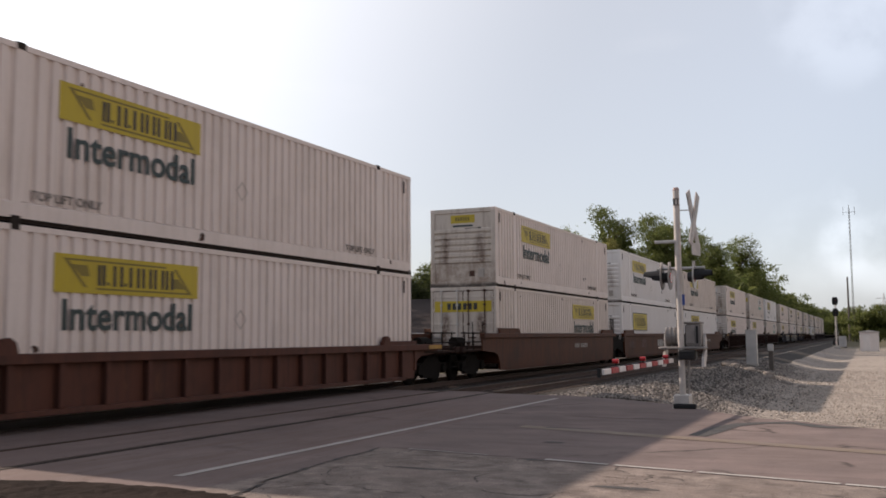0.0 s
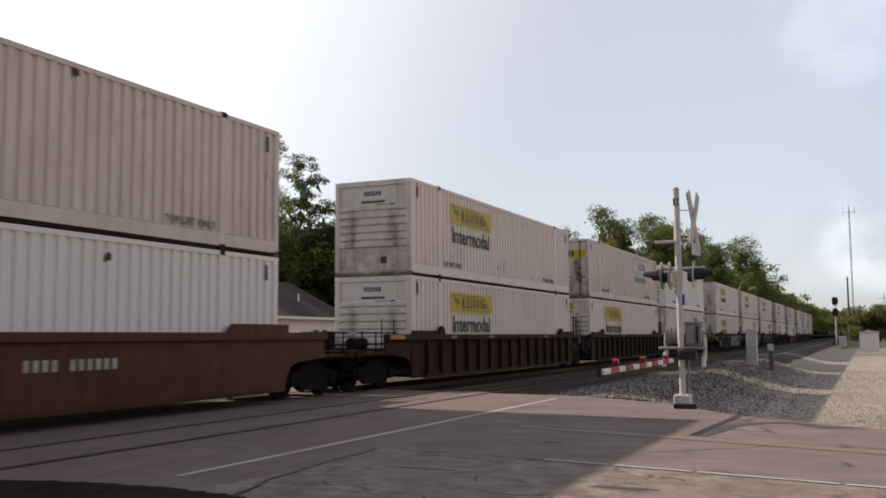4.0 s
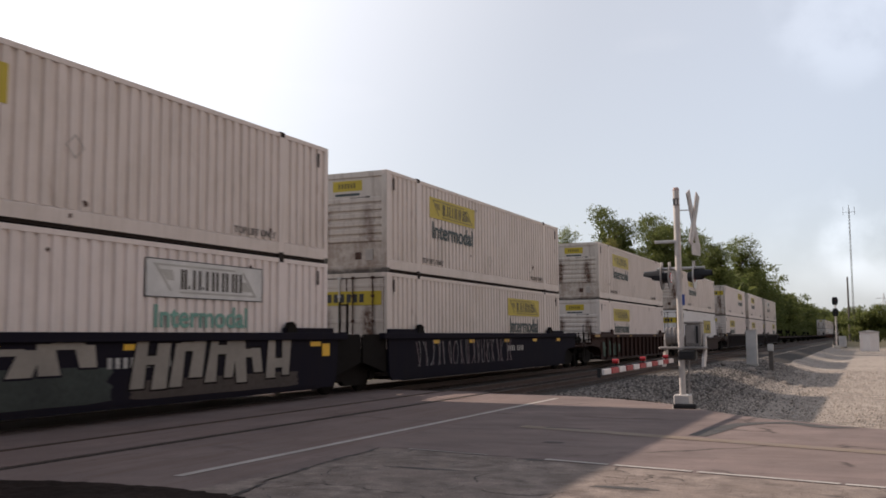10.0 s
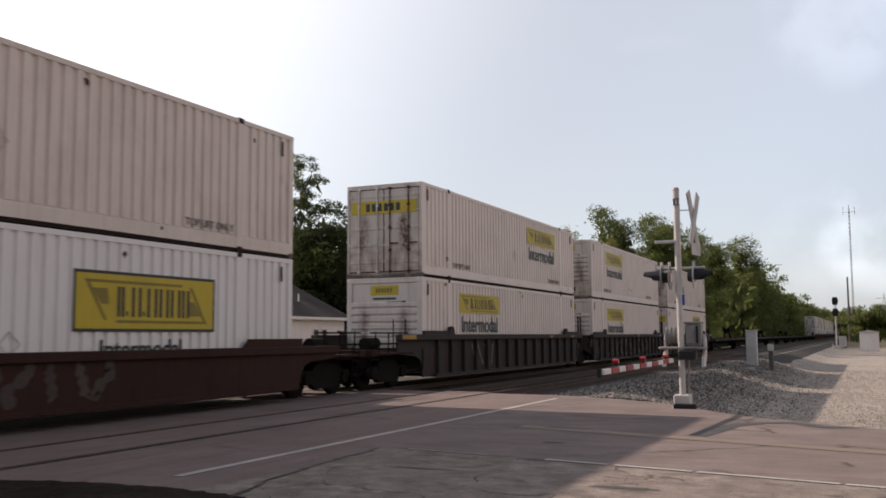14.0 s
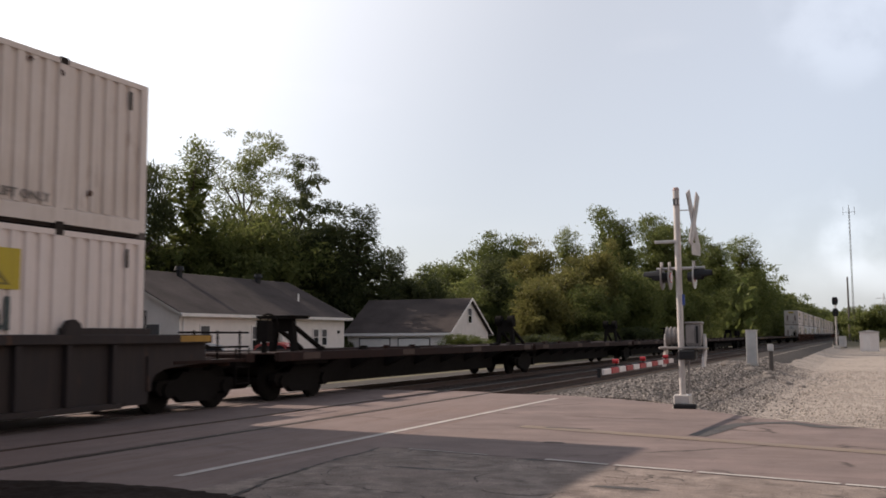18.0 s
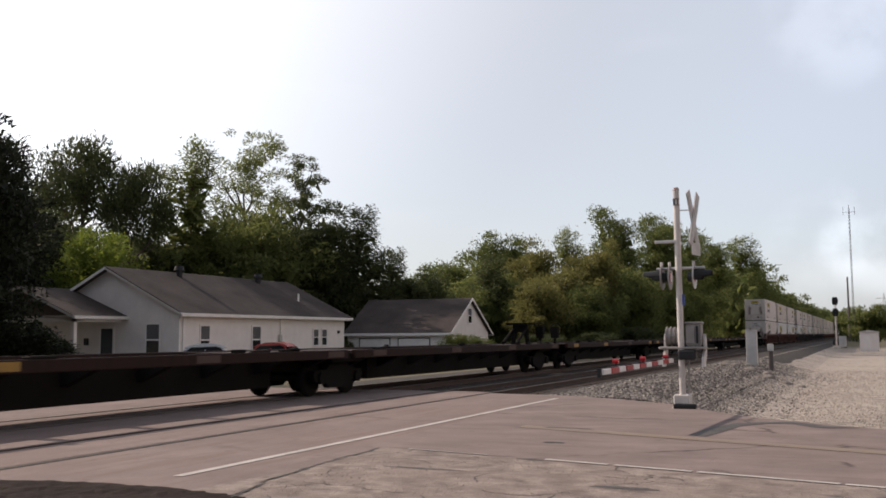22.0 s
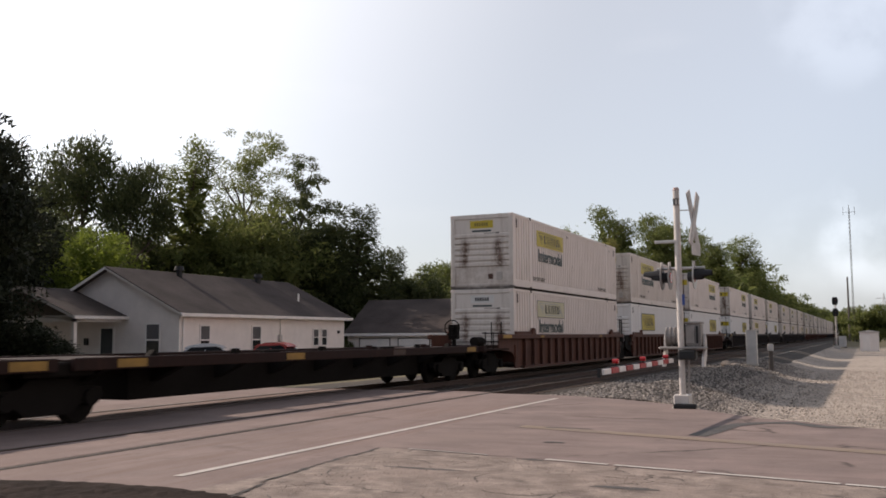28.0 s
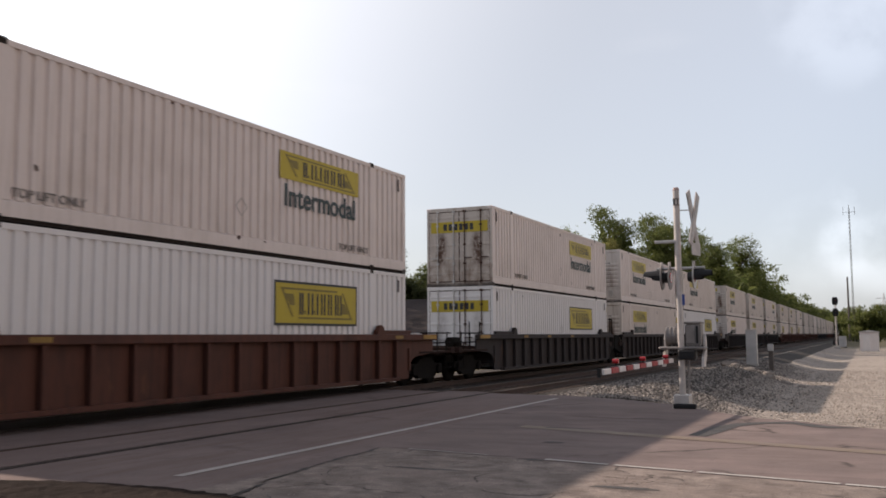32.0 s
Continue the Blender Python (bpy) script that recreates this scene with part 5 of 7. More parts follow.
def spine_car(trucks, hitches, paint, label, yellow):
    car = thing("spine_car", label, "freight car", "cars of the train")
    s0 = trucks[0]
    last = len(trucks) - 2
    for i in range(len(trucks) - 1):
        a, b = trucks[i] - s0, trucks[i + 1] - s0
        a2, b2 = a + (0.15 if i else -1.6), b - (0.15 if i < last else -1.6)
        ln = b2 - a2
        part("centre_beam", spine_unit_mesh(ln)(), M_TRUCK, car).location = (0, a2, 0)
        for sgn in (-1, 1):
            part("side_sill", rounded(-0.06, 0.06, 0.02, ln - 0.02, 0.93, 1.15, 0.015), paint, car).location = (sgn * 1.40, a2, 0)
        for q in (0.05, ln - 3.05):
            part("deck_plate", boxes((-1.33, 1.33, 0, 3.0, 1.09, 1.12)), paint, car).location = (0, a2 + q, 0)
        for k in range(4):
            y = a2 + 1.0 + k * (ln - 2.0) / 3
            piece("reflector", "reflector_s", lambda: boxes((0, 0.003, 0, 0.75, 0, 0.15)), M_MARKDIM if (yellow and k != 2) or (k == 1 and i == 3) else M_RAILSIDE, car, (1.462, y, 0.965 if yellow else 0.97))
        rg = random.Random(int(a * 10) + last)
        for k in range(9):
            v = rg.randrange(3)
            piece("deck_bracket", ("deck_bracket", v), lambda: rounded(-0.07, 0.07, 0, (0.16, 0.34, 0.6)[v], 0, (0.10, 0.07, 0.045)[v], 0.012), M_TRUCK if k % 3 else paint, car, (1.36, a2 + rg.uniform(0.4, ln - 1.0), 1.15))
        for y in (a2 + 1.9, b2 - 2.4):
            piece("container_pedestal", "container_pedestal", bump_mesh, M_TRUCK, car, (1.30, y, 1.15))
    for i, t in enumerate(trucks):
        bogie(car, t - s0)
        piece("bolster", "bolster", lambda: rounded(-1.34, 1.34, -0.75, 0.75, 0.84, 1.08, 0.03), M_TRUCK, car, (0, t - s0, 0))
        if i in hitches:
            o = piece("trailer_hitch", ("trailer_hitch", abs(hitches[i]) > 1), hitch_mesh(abs(hitches[i]) > 1), M_TRUCK, car, (0.0, t - s0 + 0.75, 1.12), "raised trailer hitch")
            if hitches[i] < 0:
                o.rotation_euler.z = math.pi
        if i in (0, len(trucks) - 1):
            d = -1 if i == 0 else 1
            piece("brake_wheel", "brake_wheel", brake_wheel_mesh, M_TRUCK, car, (0.75, t - s0 + d * 1.0, 1.75))
            piece("brake_post", "brake_post", lambda: boxes((-0.05, 0.05, -0.05, 0.05, 0, 0.6), (-0.16, 0.16, -0.10, 0.10, 0.25, 0.75)), M_TRUCK, car, (0.75, t - s0 + d * 1.15, 1.12))
            piece("coupler", ("coupler", 0 if d < 0 else 1), lambda: boxes((-0.09, 0.09, 0, 0.45, 0.78, 0.98)), M_TRUCK, car, (0, t - s0 + d * 1.6, 0))
    TRAIN.append((car, s0, TRACK_A, 0.0))


spine_car([324.0, 340.1, 357.4, 374.6, 391.8, 408.0], {0: 2, 1: 1, 2: 1, 3: 2, 5: -2}, M_SPINE, "empty dark brown five-unit spine car with raised trailer hitches", False)
spine_car([412.4, 428.9, 446.0, 463.0, 480.5, 496.9], {}, M_SPINE, "empty brown five-unit spine car with yellow reflectors", True)

# second block
car = well_car([502.5, 522.1, 541.8], "rib", M_BROWN, "rusty brown three-unit well car with ribbed sides", True, 9)
load(502.5, ("y", B, "n"), ("wy", B, "n", M_SHIELD))
load(522.1, ("y", Wm, "n"), ("b", Wh, "n"))
load(541.8, ("y", B, "d"), ("b", Wh, "d"))
car = well_car([565.0, 584.4, 603.8], "rib", M_DARK, "dark three-unit well car with ribbed sides", True, 10)
load(565.0, ("y", B, "d"), ("b", Wh, "d"))
load(584.4, ("y", B, "n"), ("y", Wm, "n"))
load(603.8, ("y", Wm, "n"), ("b", Wh, "d"))
rg_ = random.Random(77)
s_ = 627.0
while s_ < 1010:
    well_car([s_, s_ + 19.4, s_ + 38.8], "rib", rg_.choice((M_BROWN, M_DARK, M_BROWN)), "three-unit well car with ribbed sides far down the train", False, int(s_))
    for k in range(3):
        load(s_ + 19.4 * k, ("y", rg_.choice((B, Wm, Cr, Cr)), rg_.choice("nnd")), (rg_.choice(("y", "b", "y")), rg_.choice((B, Cr, Wm)), rg_.choice("nnd")), s_ < 700)
    s_ += 62.0

# ---- crossing signal ----
def crossing_gate():
    g = thing("crossing_gate", "silver crossing mast with lowered red and white gate arm", "crossing gate", at=(-3.45, 19.5, -0.03))
    part("mast", tubes(((0, 0, 0.25), (0.0, -0.12, 4.48), 0.065), n=16), M_ALU, g)
    part("mast_cap", tubes(((0.0, -0.12, 4.46), (0.0, -0.12, 4.52), 0.072, 0.05), n=16), M_CAP, g, "weathered pinkish cap")
    part("mast_band", tubes(((0, -0.115, 4.14), (0, -0.115, 4.17), 0.069), ((0, -0.117, 4.27), (0, -0.117, 4.30), 0.069), n=16), M_MACH, g)
    part("mast_mark", boxes((-0.05, -0.015, -0.19, -0.18, 4.16, 4.28), (0.03, 0.05, -0.17, -0.165, 4.16, 4.28)), M_LAMPBLACK, g)
    part("base", rounded(-0.16, 0.16, -0.18, 0.18, 0.06, 0.30, 0.02), M_ALU, g)
    part("foundation", rounded(-0.19, 0.19, -0.22, 0.22, -0.1, 0.06, 0.02), M_CONC, g)
    part("junction_box", rounded(-0.15, 0.30, -0.27, -0.17, 0.03, 0.13, 0.02), M_LAMPBLACK, g)
    part("lower_conduit", tubes(((0.12, 0.0, 0.2), (0.14, 0.02, 1.0), 0.022), n=8), M_MACH, g, "grey conduit")
    # gate machine
    part("gate_machine", rounded(0.08, 0.39, -0.02, 0.34, 1.27, 1.74, 0.03, 2), M_MACH, g, "grey gate machine housing")
    part("machine_lid", rounded(0.06, 0.41, -0.04, 0.36, 1.72, 1.77, 0.02), M_MACH, g)
    part("machine_slot", boxes((0.30, 0.345, -0.045, -0.02, 1.33, 1.68)), M_LAMPBLACK, g, "dark slot")
    part("machine_door", rounded(0.10, 0.28, -0.04, -0.018, 1.32, 1.69, 0.01), M_MACH, g)
    for x in (-0.36, 0.43):
        part("counterweight_arm", prisms('x', ([(-0.10, 0.86), (0.12, 0.86), (0.34, 1.10), (0.34, 1.42), (0.22, 1.52), (0.16, 1.40), (0.16, 1.20), (-0.06, 1.04)], x - 0.025, x + 0.025)), M_ALU, g)
    cw = part("motor_drum", tubes(((-0.31, 0.16, 1.47), (-0.08, 0.16, 1.47), 0.175), n=20), M_MACH, g, "round grey motor drum")
    for x in (-0.32, -0.24, -0.16, -0.09):
        part("drum_flange", tubes(((x, 0.16, 1.47), (x + 0.022, 0.16, 1.47), 0.20), n=20), M_MACH, cw)
    part("arm_bracket", rounded(-0.45, 0.48, -0.10, 0.30, 1.21, 1.265, 0.02), M_MACH, g)
    part("arm_hub", rounded(-0.06, 0.30, -0.14, 0.14, 1.0, 1.2, 0.03), M_LAMPBLACK, g)
    # arm along the tracks, lowered
    step = 0.428
    for i in range(11):
        y = -0.25 - i * 0.4427
        x = -0.14 - 0.0164 * i
        part("arm_segment", boxes((x - 0.02, x + 0.02, y - 0.4427, y, 0.99 - 0.0055 * i - 0.042, 0.99 - 0.0055 * i + 0.042)), M_REFRED if i % 2 else M_REFWHITE, g, "red reflective stripe" if i % 2 else "white reflective stripe")
    part("arm_end", boxes((-0.39, -0.33, -5.15, -5.13, 0.85, 0.99)), M_LAMPBLACK, g)
    for i in (1, 5, 9):
        y = -0.45 - i * step
        x = -0.14 - 0.018 * i
        l = part("arm_light", tubes(((x - 0.05, y, 1.08), (x + 0.05, y, 1.08), 0.038), n=12), M_LENSRED, g, "red arm light")
        part("lamp_stem", tubes(((x, y, 1.02), (x, y, 1.06), 0.015), n=6), M_LAMPBLACK, l)
    part("arm_cable", tubes(((-0.16, -0.3, 1.06), (-0.34, -4.9, 0.985), 0.009), n=6), M_LAMPBLACK, g)
    # cross arm and lamps
    part("cross_arm", tubes(((-0.46, 0.02, 2.86), (0.52, -0.05, 2.86), 0.03), n=8), M_GALV, g)
    part("bell_arm", rounded(-0.46, 0.05, -0.15, -0.05, 3.38, 3.44, 0.01), M_GALV, g, "short grey bracket")
    for sgn, xs_ in ((-1, (-0.36, -0.20)), (1, (0.30,))):
        for k, x in enumerate(xs_):
            d = sgn if k == 0 else -sgn
            y = 0.02 if sgn < 0 else -0.05
            # right plate paler than the left pair: sun on it is in the colour
            t = part("target_plate", tubes(((x, y, 2.68), (x + 0.02, y, 2.68), 0.25), n=28), M_MACH if sgn < 0 else M_GALV, g, "round target plate")
            part("lens", tubes(((x + (0.02 if d > 0 else -0.012), y, 2.68), (x + (0.032 if d > 0 else 0.0), y, 2.68), 0.11), n=20), M_LENSRED, t)
            part("lamp_housing", tubes(((x - d * 0.12, y, 2.68), (x, y, 2.68), 0.09, 0.13), n=16), M_LAMPBLACK, t)
            if k == 0:
                bm = bmesh.new()
                for j in range(12):
                    a0, a1 = -0.4 + j * 3.94 / 12, -0.4 + (j + 1) * 3.94 / 12
                    q = []
                    for xx, rr in ((x, 0.16), (x + d * 0.36, 0.13)):
                        for aa in (a0, a1):
                            if xx == x or 0.2 < aa < 2.9:
                                q.append(bm.verts.new((xx, y + math.cos(aa) * rr, 2.68 + math.sin(aa) * rr)))
                            else:
                                q.append(bm.verts.new((x + d * 0.18, y + math.cos(aa) * rr, 2.68 + math.sin(aa) * rr)))
                    bm.faces.new((q[0], q[1], q[3], q[2]))
                part("visor", bm, M_LAMPBLACK, t, "black lamp hood")
            part("lamp_hook", tubes(((x, y, 2.9), (x, y, 3.0), 0.03), n=8), M_ALU, t)
    # crossbuck, seen nearly edge on
    cb = part("crossbuck", boxes((-0.012, 0.012, -0.61, 0.61, -0.11, 0.11)), M_SIGNOLD, g, "white crossbuck blade")
    cb.matrix_basis = pose(0.33, 0.0, 3.86, 62, 0, -8)
    cb = part("crossbuck", boxes((-0.012, 0.012, -0.61, 0.61, -0.11, 0.11)), M_SIGNOLD, g, "white crossbuck blade")
    cb.matrix_basis = pose(0.305, 0.0, 3.86, -62, 0, -8)
    for t in (62, -62):
        o = part("crossbuck_bars", boxes(*[(0.0125, 0.0135, -0.5 + 0.12 * i, -0.42 + 0.12 * i, -0.05, 0.05) for i in range(8) if i not in (3, 4)]), M_GALV, g)
        o.matrix_basis = pose(0.335 if t > 0 else 0.312, 0.0, 3.86, t, 0, -8)
    o = part("track_sign", boxes((-0.01, 0.01, -0.24, 0.24, -0.12, 0.12)), M_SIGNOLD, g, "small white plate")
    o.matrix_basis = pose(0.35, 0.0, 3.24, 0, 0, -10)
    part("sign_bracket", tubes(((0.05, -0.1, 4.05), (0.33, 0.0, 4.05), 0.012), n=6), M_GALV, g)
    part("notice", boxes((0.07, 0.12, -0.16, -0.14, 2.1, 2.32)), M_BLUE, g, "small blue notice")


crossing_gate()


def cabinet(x, y, w, d, h, name, label):
    c = thing(name, label, "signal cabinet", at=(x, y, height(x, y) - 0.02))
    part("body", rounded(-w / 2, w / 2, -d / 2, d / 2, 0.15, h, 0.02), M_GALV, c)
    part("lid", rounded(-w / 2 - 0.03, w / 2 + 0.03, -d / 2 - 0.03, d / 2 + 0.03, h, h + 0.06, 0.015), M_ALU, c)
    part("door", rounded(-w / 2 + 0.05, w / 2 - 0.05, -d / 2 - 0.015, -d / 2, 0.25, h - 0.08, 0.01), M_GALV, c)
    part("plinth", rounded(-w / 2 - 0.04, w / 2 + 0.04, -d / 2 - 0.04, d / 2 + 0.04, 0, 0.15, 0.02), M_CONC, c)


cabinet(-5.6, 52.5, 0.55, 0.5, 1.86, "signal_cabinet", "slim grey metal signal cabinet on the ballast")
p_ = thing("utility_post", "short weathered wooden utility post", "post", at=(-4.6, 52.0, height(-4.6, 52.0)))
part("post", rounded(-0.11, 0.11, -0.11, 0.11, 0, 1.45, 0.02), M_POLE, p_)
part("post_box", rounded(-0.15, 0.15, -0.2, -0.11, 1.05, 1.4, 0.02), M_GALV, p_)
for i, (x, y, s) in enumerate(((-6.6, 50.2, 0.34), (-6.1, 49.6, 0.26), (-7.2, 51.0, 0.36), (-5.2, 47.6, 0.3), (-4.2, 46.0, 0.28), (-4.5, 48.0, 0.24), (-3.4, 45.0, 0.24), (-2.7, 44.2, 0.2))):
    bm = bmesh.new()
    bmesh.ops.create_icosphere(bm, subdivisions=2, radius=s)
    for v in bm.verts:
        v.co *= 1 + 0.35 * noise.noise(v.co * 3 + Vector((i, 0, 0)))
        v.co.z *= 0.6
    o = tagged(part("boulder", bm, M_RUBBLE), "rough grey lump of broken concrete on the gravel", "boulder", "boulders by the cabinet")
    o.location = (x, y, height(x, y) + 0.02)


def block_signal(x, y):
    s = thing("block_signal", "black railway signal with two heads on a silver mast", "railway signal", at=(x, y, height(x, y)))
    s.scale = (1.0, 1.0, 1.18)
    part("mast", tubes(((0, 0, 0.3), (0, 0, 5.6), 0.08), n=12), M_ALU, s)
    part("foundation", rounded(-0.5, 0.5, -0.5, 0.5, -0.1, 0.35, 0.05), M_CONC, s)
    for z in (4.35, 5.75):
        h = part("signal_head", prisms('y', ([(-0.42, z), (-0.30, z - 0.42), (0.30, z - 0.42), (0.42, z), (0.42, z + 0.25), (0.28, z + 0.55), (-0.28, z + 0.55), (-0.42, z + 0.25)], -0.22, -0.16)), M_LAMPBLACK, s, "black signal head")
        for zz in (z - 0.12, z + 0.25):
            part("lens", tubes(((0, -0.26, zz), (0, -0.22, zz), 0.10), n=14), M_LENSRED, h)
            part("hood", tubes(((0, -0.55, zz + 0.06), (0, -0.22, zz + 0.06), 0.14), n=12), M_LAMPBLACK, h)
    part("ladder", boxes((-0.2, -0.17, 0.18, 0.21, 0.3, 5.4), (0.17, 0.2, 0.18, 0.21, 0.3, 5.4), *[(-0.2, 0.2, 0.18, 0.2, 0.5 + 0.3 * i, 0.52 + 0.3 * i) for i in range(16)]), M_GALV, s)
    part("signal_case", rounded(0.3, 1.3, 0.2, 0.9, 0.2, 1.5, 0.03), M_GALV, s)


block_signal(-4.0, 148.0)
sh = thing("equipment_shed", "small white metal equipment shed beside the track", "shed", at=(0.3, 138.5, -0.9))
sh.scale = (1.02, 1.3, 1.30)
part("wall", rounded(-1.15, 1.15, -0.9, 0.9, 0, 1.95, 0.03), M_SIDING, sh)
part("roof", prisms('y', ([(-1.25, 1.95), (1.25, 1.95), (1.2, 2.05), (0, 2.22), (-1.2, 2.05)], -1.0, 1.0)), M_ALU, sh)
part("door", rounded(-0.75, 0.1, -0.93, -0.9, 0.1, 1.8, 0.01), M_TRIM, sh)

tw = thing("radio_tower", "tall thin lattice radio tower with antennas", "radio tower", at=(-2.9, 270.0, -0.4))
for k in range(3):
    a = k * 2.094
    part("leg", tubes(((math.cos(a) * 0.22, math.sin(a) * 0.22, 0), (math.cos(a) * 0.16, math.sin(a) * 0.16, 35.2), 0.06), n=6), M_POLE, tw)
bm = bmesh.new()
for i in range(34):
    z, r = 0.5 + i, 0.22 - 0.06 * i / 34
    for k in range(3):
        a, b = k * 2.094, (k + 1) * 2.094
        tube(bm, (math.cos(a) * r, math.sin(a) * r, z), (math.cos(b) * r, math.sin(b) * r, z + 1.0), 0.025, n=4, cap=False)
o = part("bracing", bm, M_POLE, tw)
part("antenna_arm", tubes(((-1.4, 0, 34.2), (1.4, 0, 34.2), 0.05), ((-1.4, 0, 33.4), (-1.4, 0, 35.6), 0.05), ((1.4, 0, 33.4), (1.4, 0, 35.6), 0.05), ((0, 0, 35), (0, 0, 36.2), 0.05), n=6), M_POLE, tw)
mp = thing("utility_pole", "dark wooden utility pole beside the track", "utility pole", at=(-3.9, 262.0, -0.4))
part("post", tubes(((0, 0, 0), (0, 0, 16.5), 0.28, 0.2), n=10), M_POLE, mp)
py = thing("power_pylon", "distant lattice power pylon", "pylon", at=(7.4, 440.0, -0.4))
part("pylon_frame", tubes(((-2, -2, 0), (0, 0, 19), 0.12), ((2, -2, 0), (0, 0, 19), 0.12), ((2, 2, 0), (0, 0, 19), 0.12), ((-2, 2, 0), (0, 0, 19), 0.12), ((-4, 0, 14), (4, 0, 14), 0.1), ((-3.2, 0, 17), (3.2, 0, 17), 0.1), ((-4, 0, 14), (0, 0, 15.5), 0.08), ((4, 0, 14), (0, 0, 15.5), 0.08), n=5), M_GALV, py)


# ---- houses beyond the tracks ----
def window(parent, x, y, z, w, h, face):
    """A sash window on a wall that faces +x ('x') or -y ('y')."""
    def put(a0, a1, d0, d1, z0, z1):
        return (x + d0, x + d1, y + a0, y + a1, z0, z1) if face == 'x' else (x + a0, x + a1, y - d1, y - d0, z0, z1)
    f = part("window", boxes(put(-w / 2 - 0.09, -w / 2, 0, 0.05, z - 0.09, z + h + 0.09), put(w / 2, w / 2 + 0.09, 0, 0.05, z - 0.09, z + h + 0.09), put(-w / 2, w / 2, 0, 0.05, z + h, z + h + 0.09), put(-w / 2, w / 2, 0, 0.07, z - 0.09, z)), M_TRIM, parent)
    part("sash", boxes(put(-w / 2, w / 2, 0.01, 0.04, z + h * 0.48, z + h * 0.53)), M_TRIM, f)
    part("pane", boxes(put(-w / 2, w / 2, 0.004, 0.016, z + h * 0.53, z + h)), M_CURTAIN, f, "pale blind behind the upper pane")
    part("pane", boxes(put(-w / 2, w / 2, 0.004, 0.016, z, z + h * 0.48)), M_GLASS, f)


def lap_siding(parent, y0, y1, z0, z1, x=None, face='x', gable=None):
    """Overlapping boards; gable: (ridge position, rise over half width)."""
    z, i = z0, 0
    while z < z1 - 0.02:
        t = min(z + 0.2, z1)
        a, b = y0, y1
        if gable and t > gable[2]:
            k = (t + 0.12 - gable[2]) / gable[1]
            a, b = y0 + (gable[0] - y0) * k, y1 - (y1 - gable[0]) * k
            if b - a < 0.2:
                break
        bm = bmesh.new()
        if face == 'x':
            prism(bm, [(x, z), (x + 0.028, z), (x + 0.008, t), (x, t)], 'y', a, b)
        else:
            prism(bm, [(x, z), (x, t), (x - 0.008, t), (x - 0.028, z)], 'x', a, b)
        part("siding_board", bm, M_SIDING, parent)
        z = t


def shingle_rows(parent, pts_low, pts_high, rows, mat):
    """Courses of shingles as long thin steps up a roof plane."""
    a, b = Vector(pts_low[0]), Vector(pts_low[1])
    c, d = Vector(pts_high[0]), Vector(pts_high[1])
    n = (b - a).cross(c - a).normalized()
    if n.z < 0:
        n = -n
    for i in range(rows):
        u, v = i / rows, (i + 1) / rows
        p0, p1 = a.lerp(c, u) + n * 0.014, b.lerp(d, u) + n * 0.014
        q0, q1 = a.lerp(c, v) + n * 0.008, b.lerp(d, v) + n * 0.008
        bm = bmesh.new()
        vs = [bm.verts.new(w) for w in (p0, p1, q1, q0, p0 - n * 0.03, p1 - n * 0.03)]
        bm.faces.new(vs[:4])
        bm.faces.new((vs[4], vs[5], vs[1], vs[0]))
        part("shingle_course", bm, mat, parent)


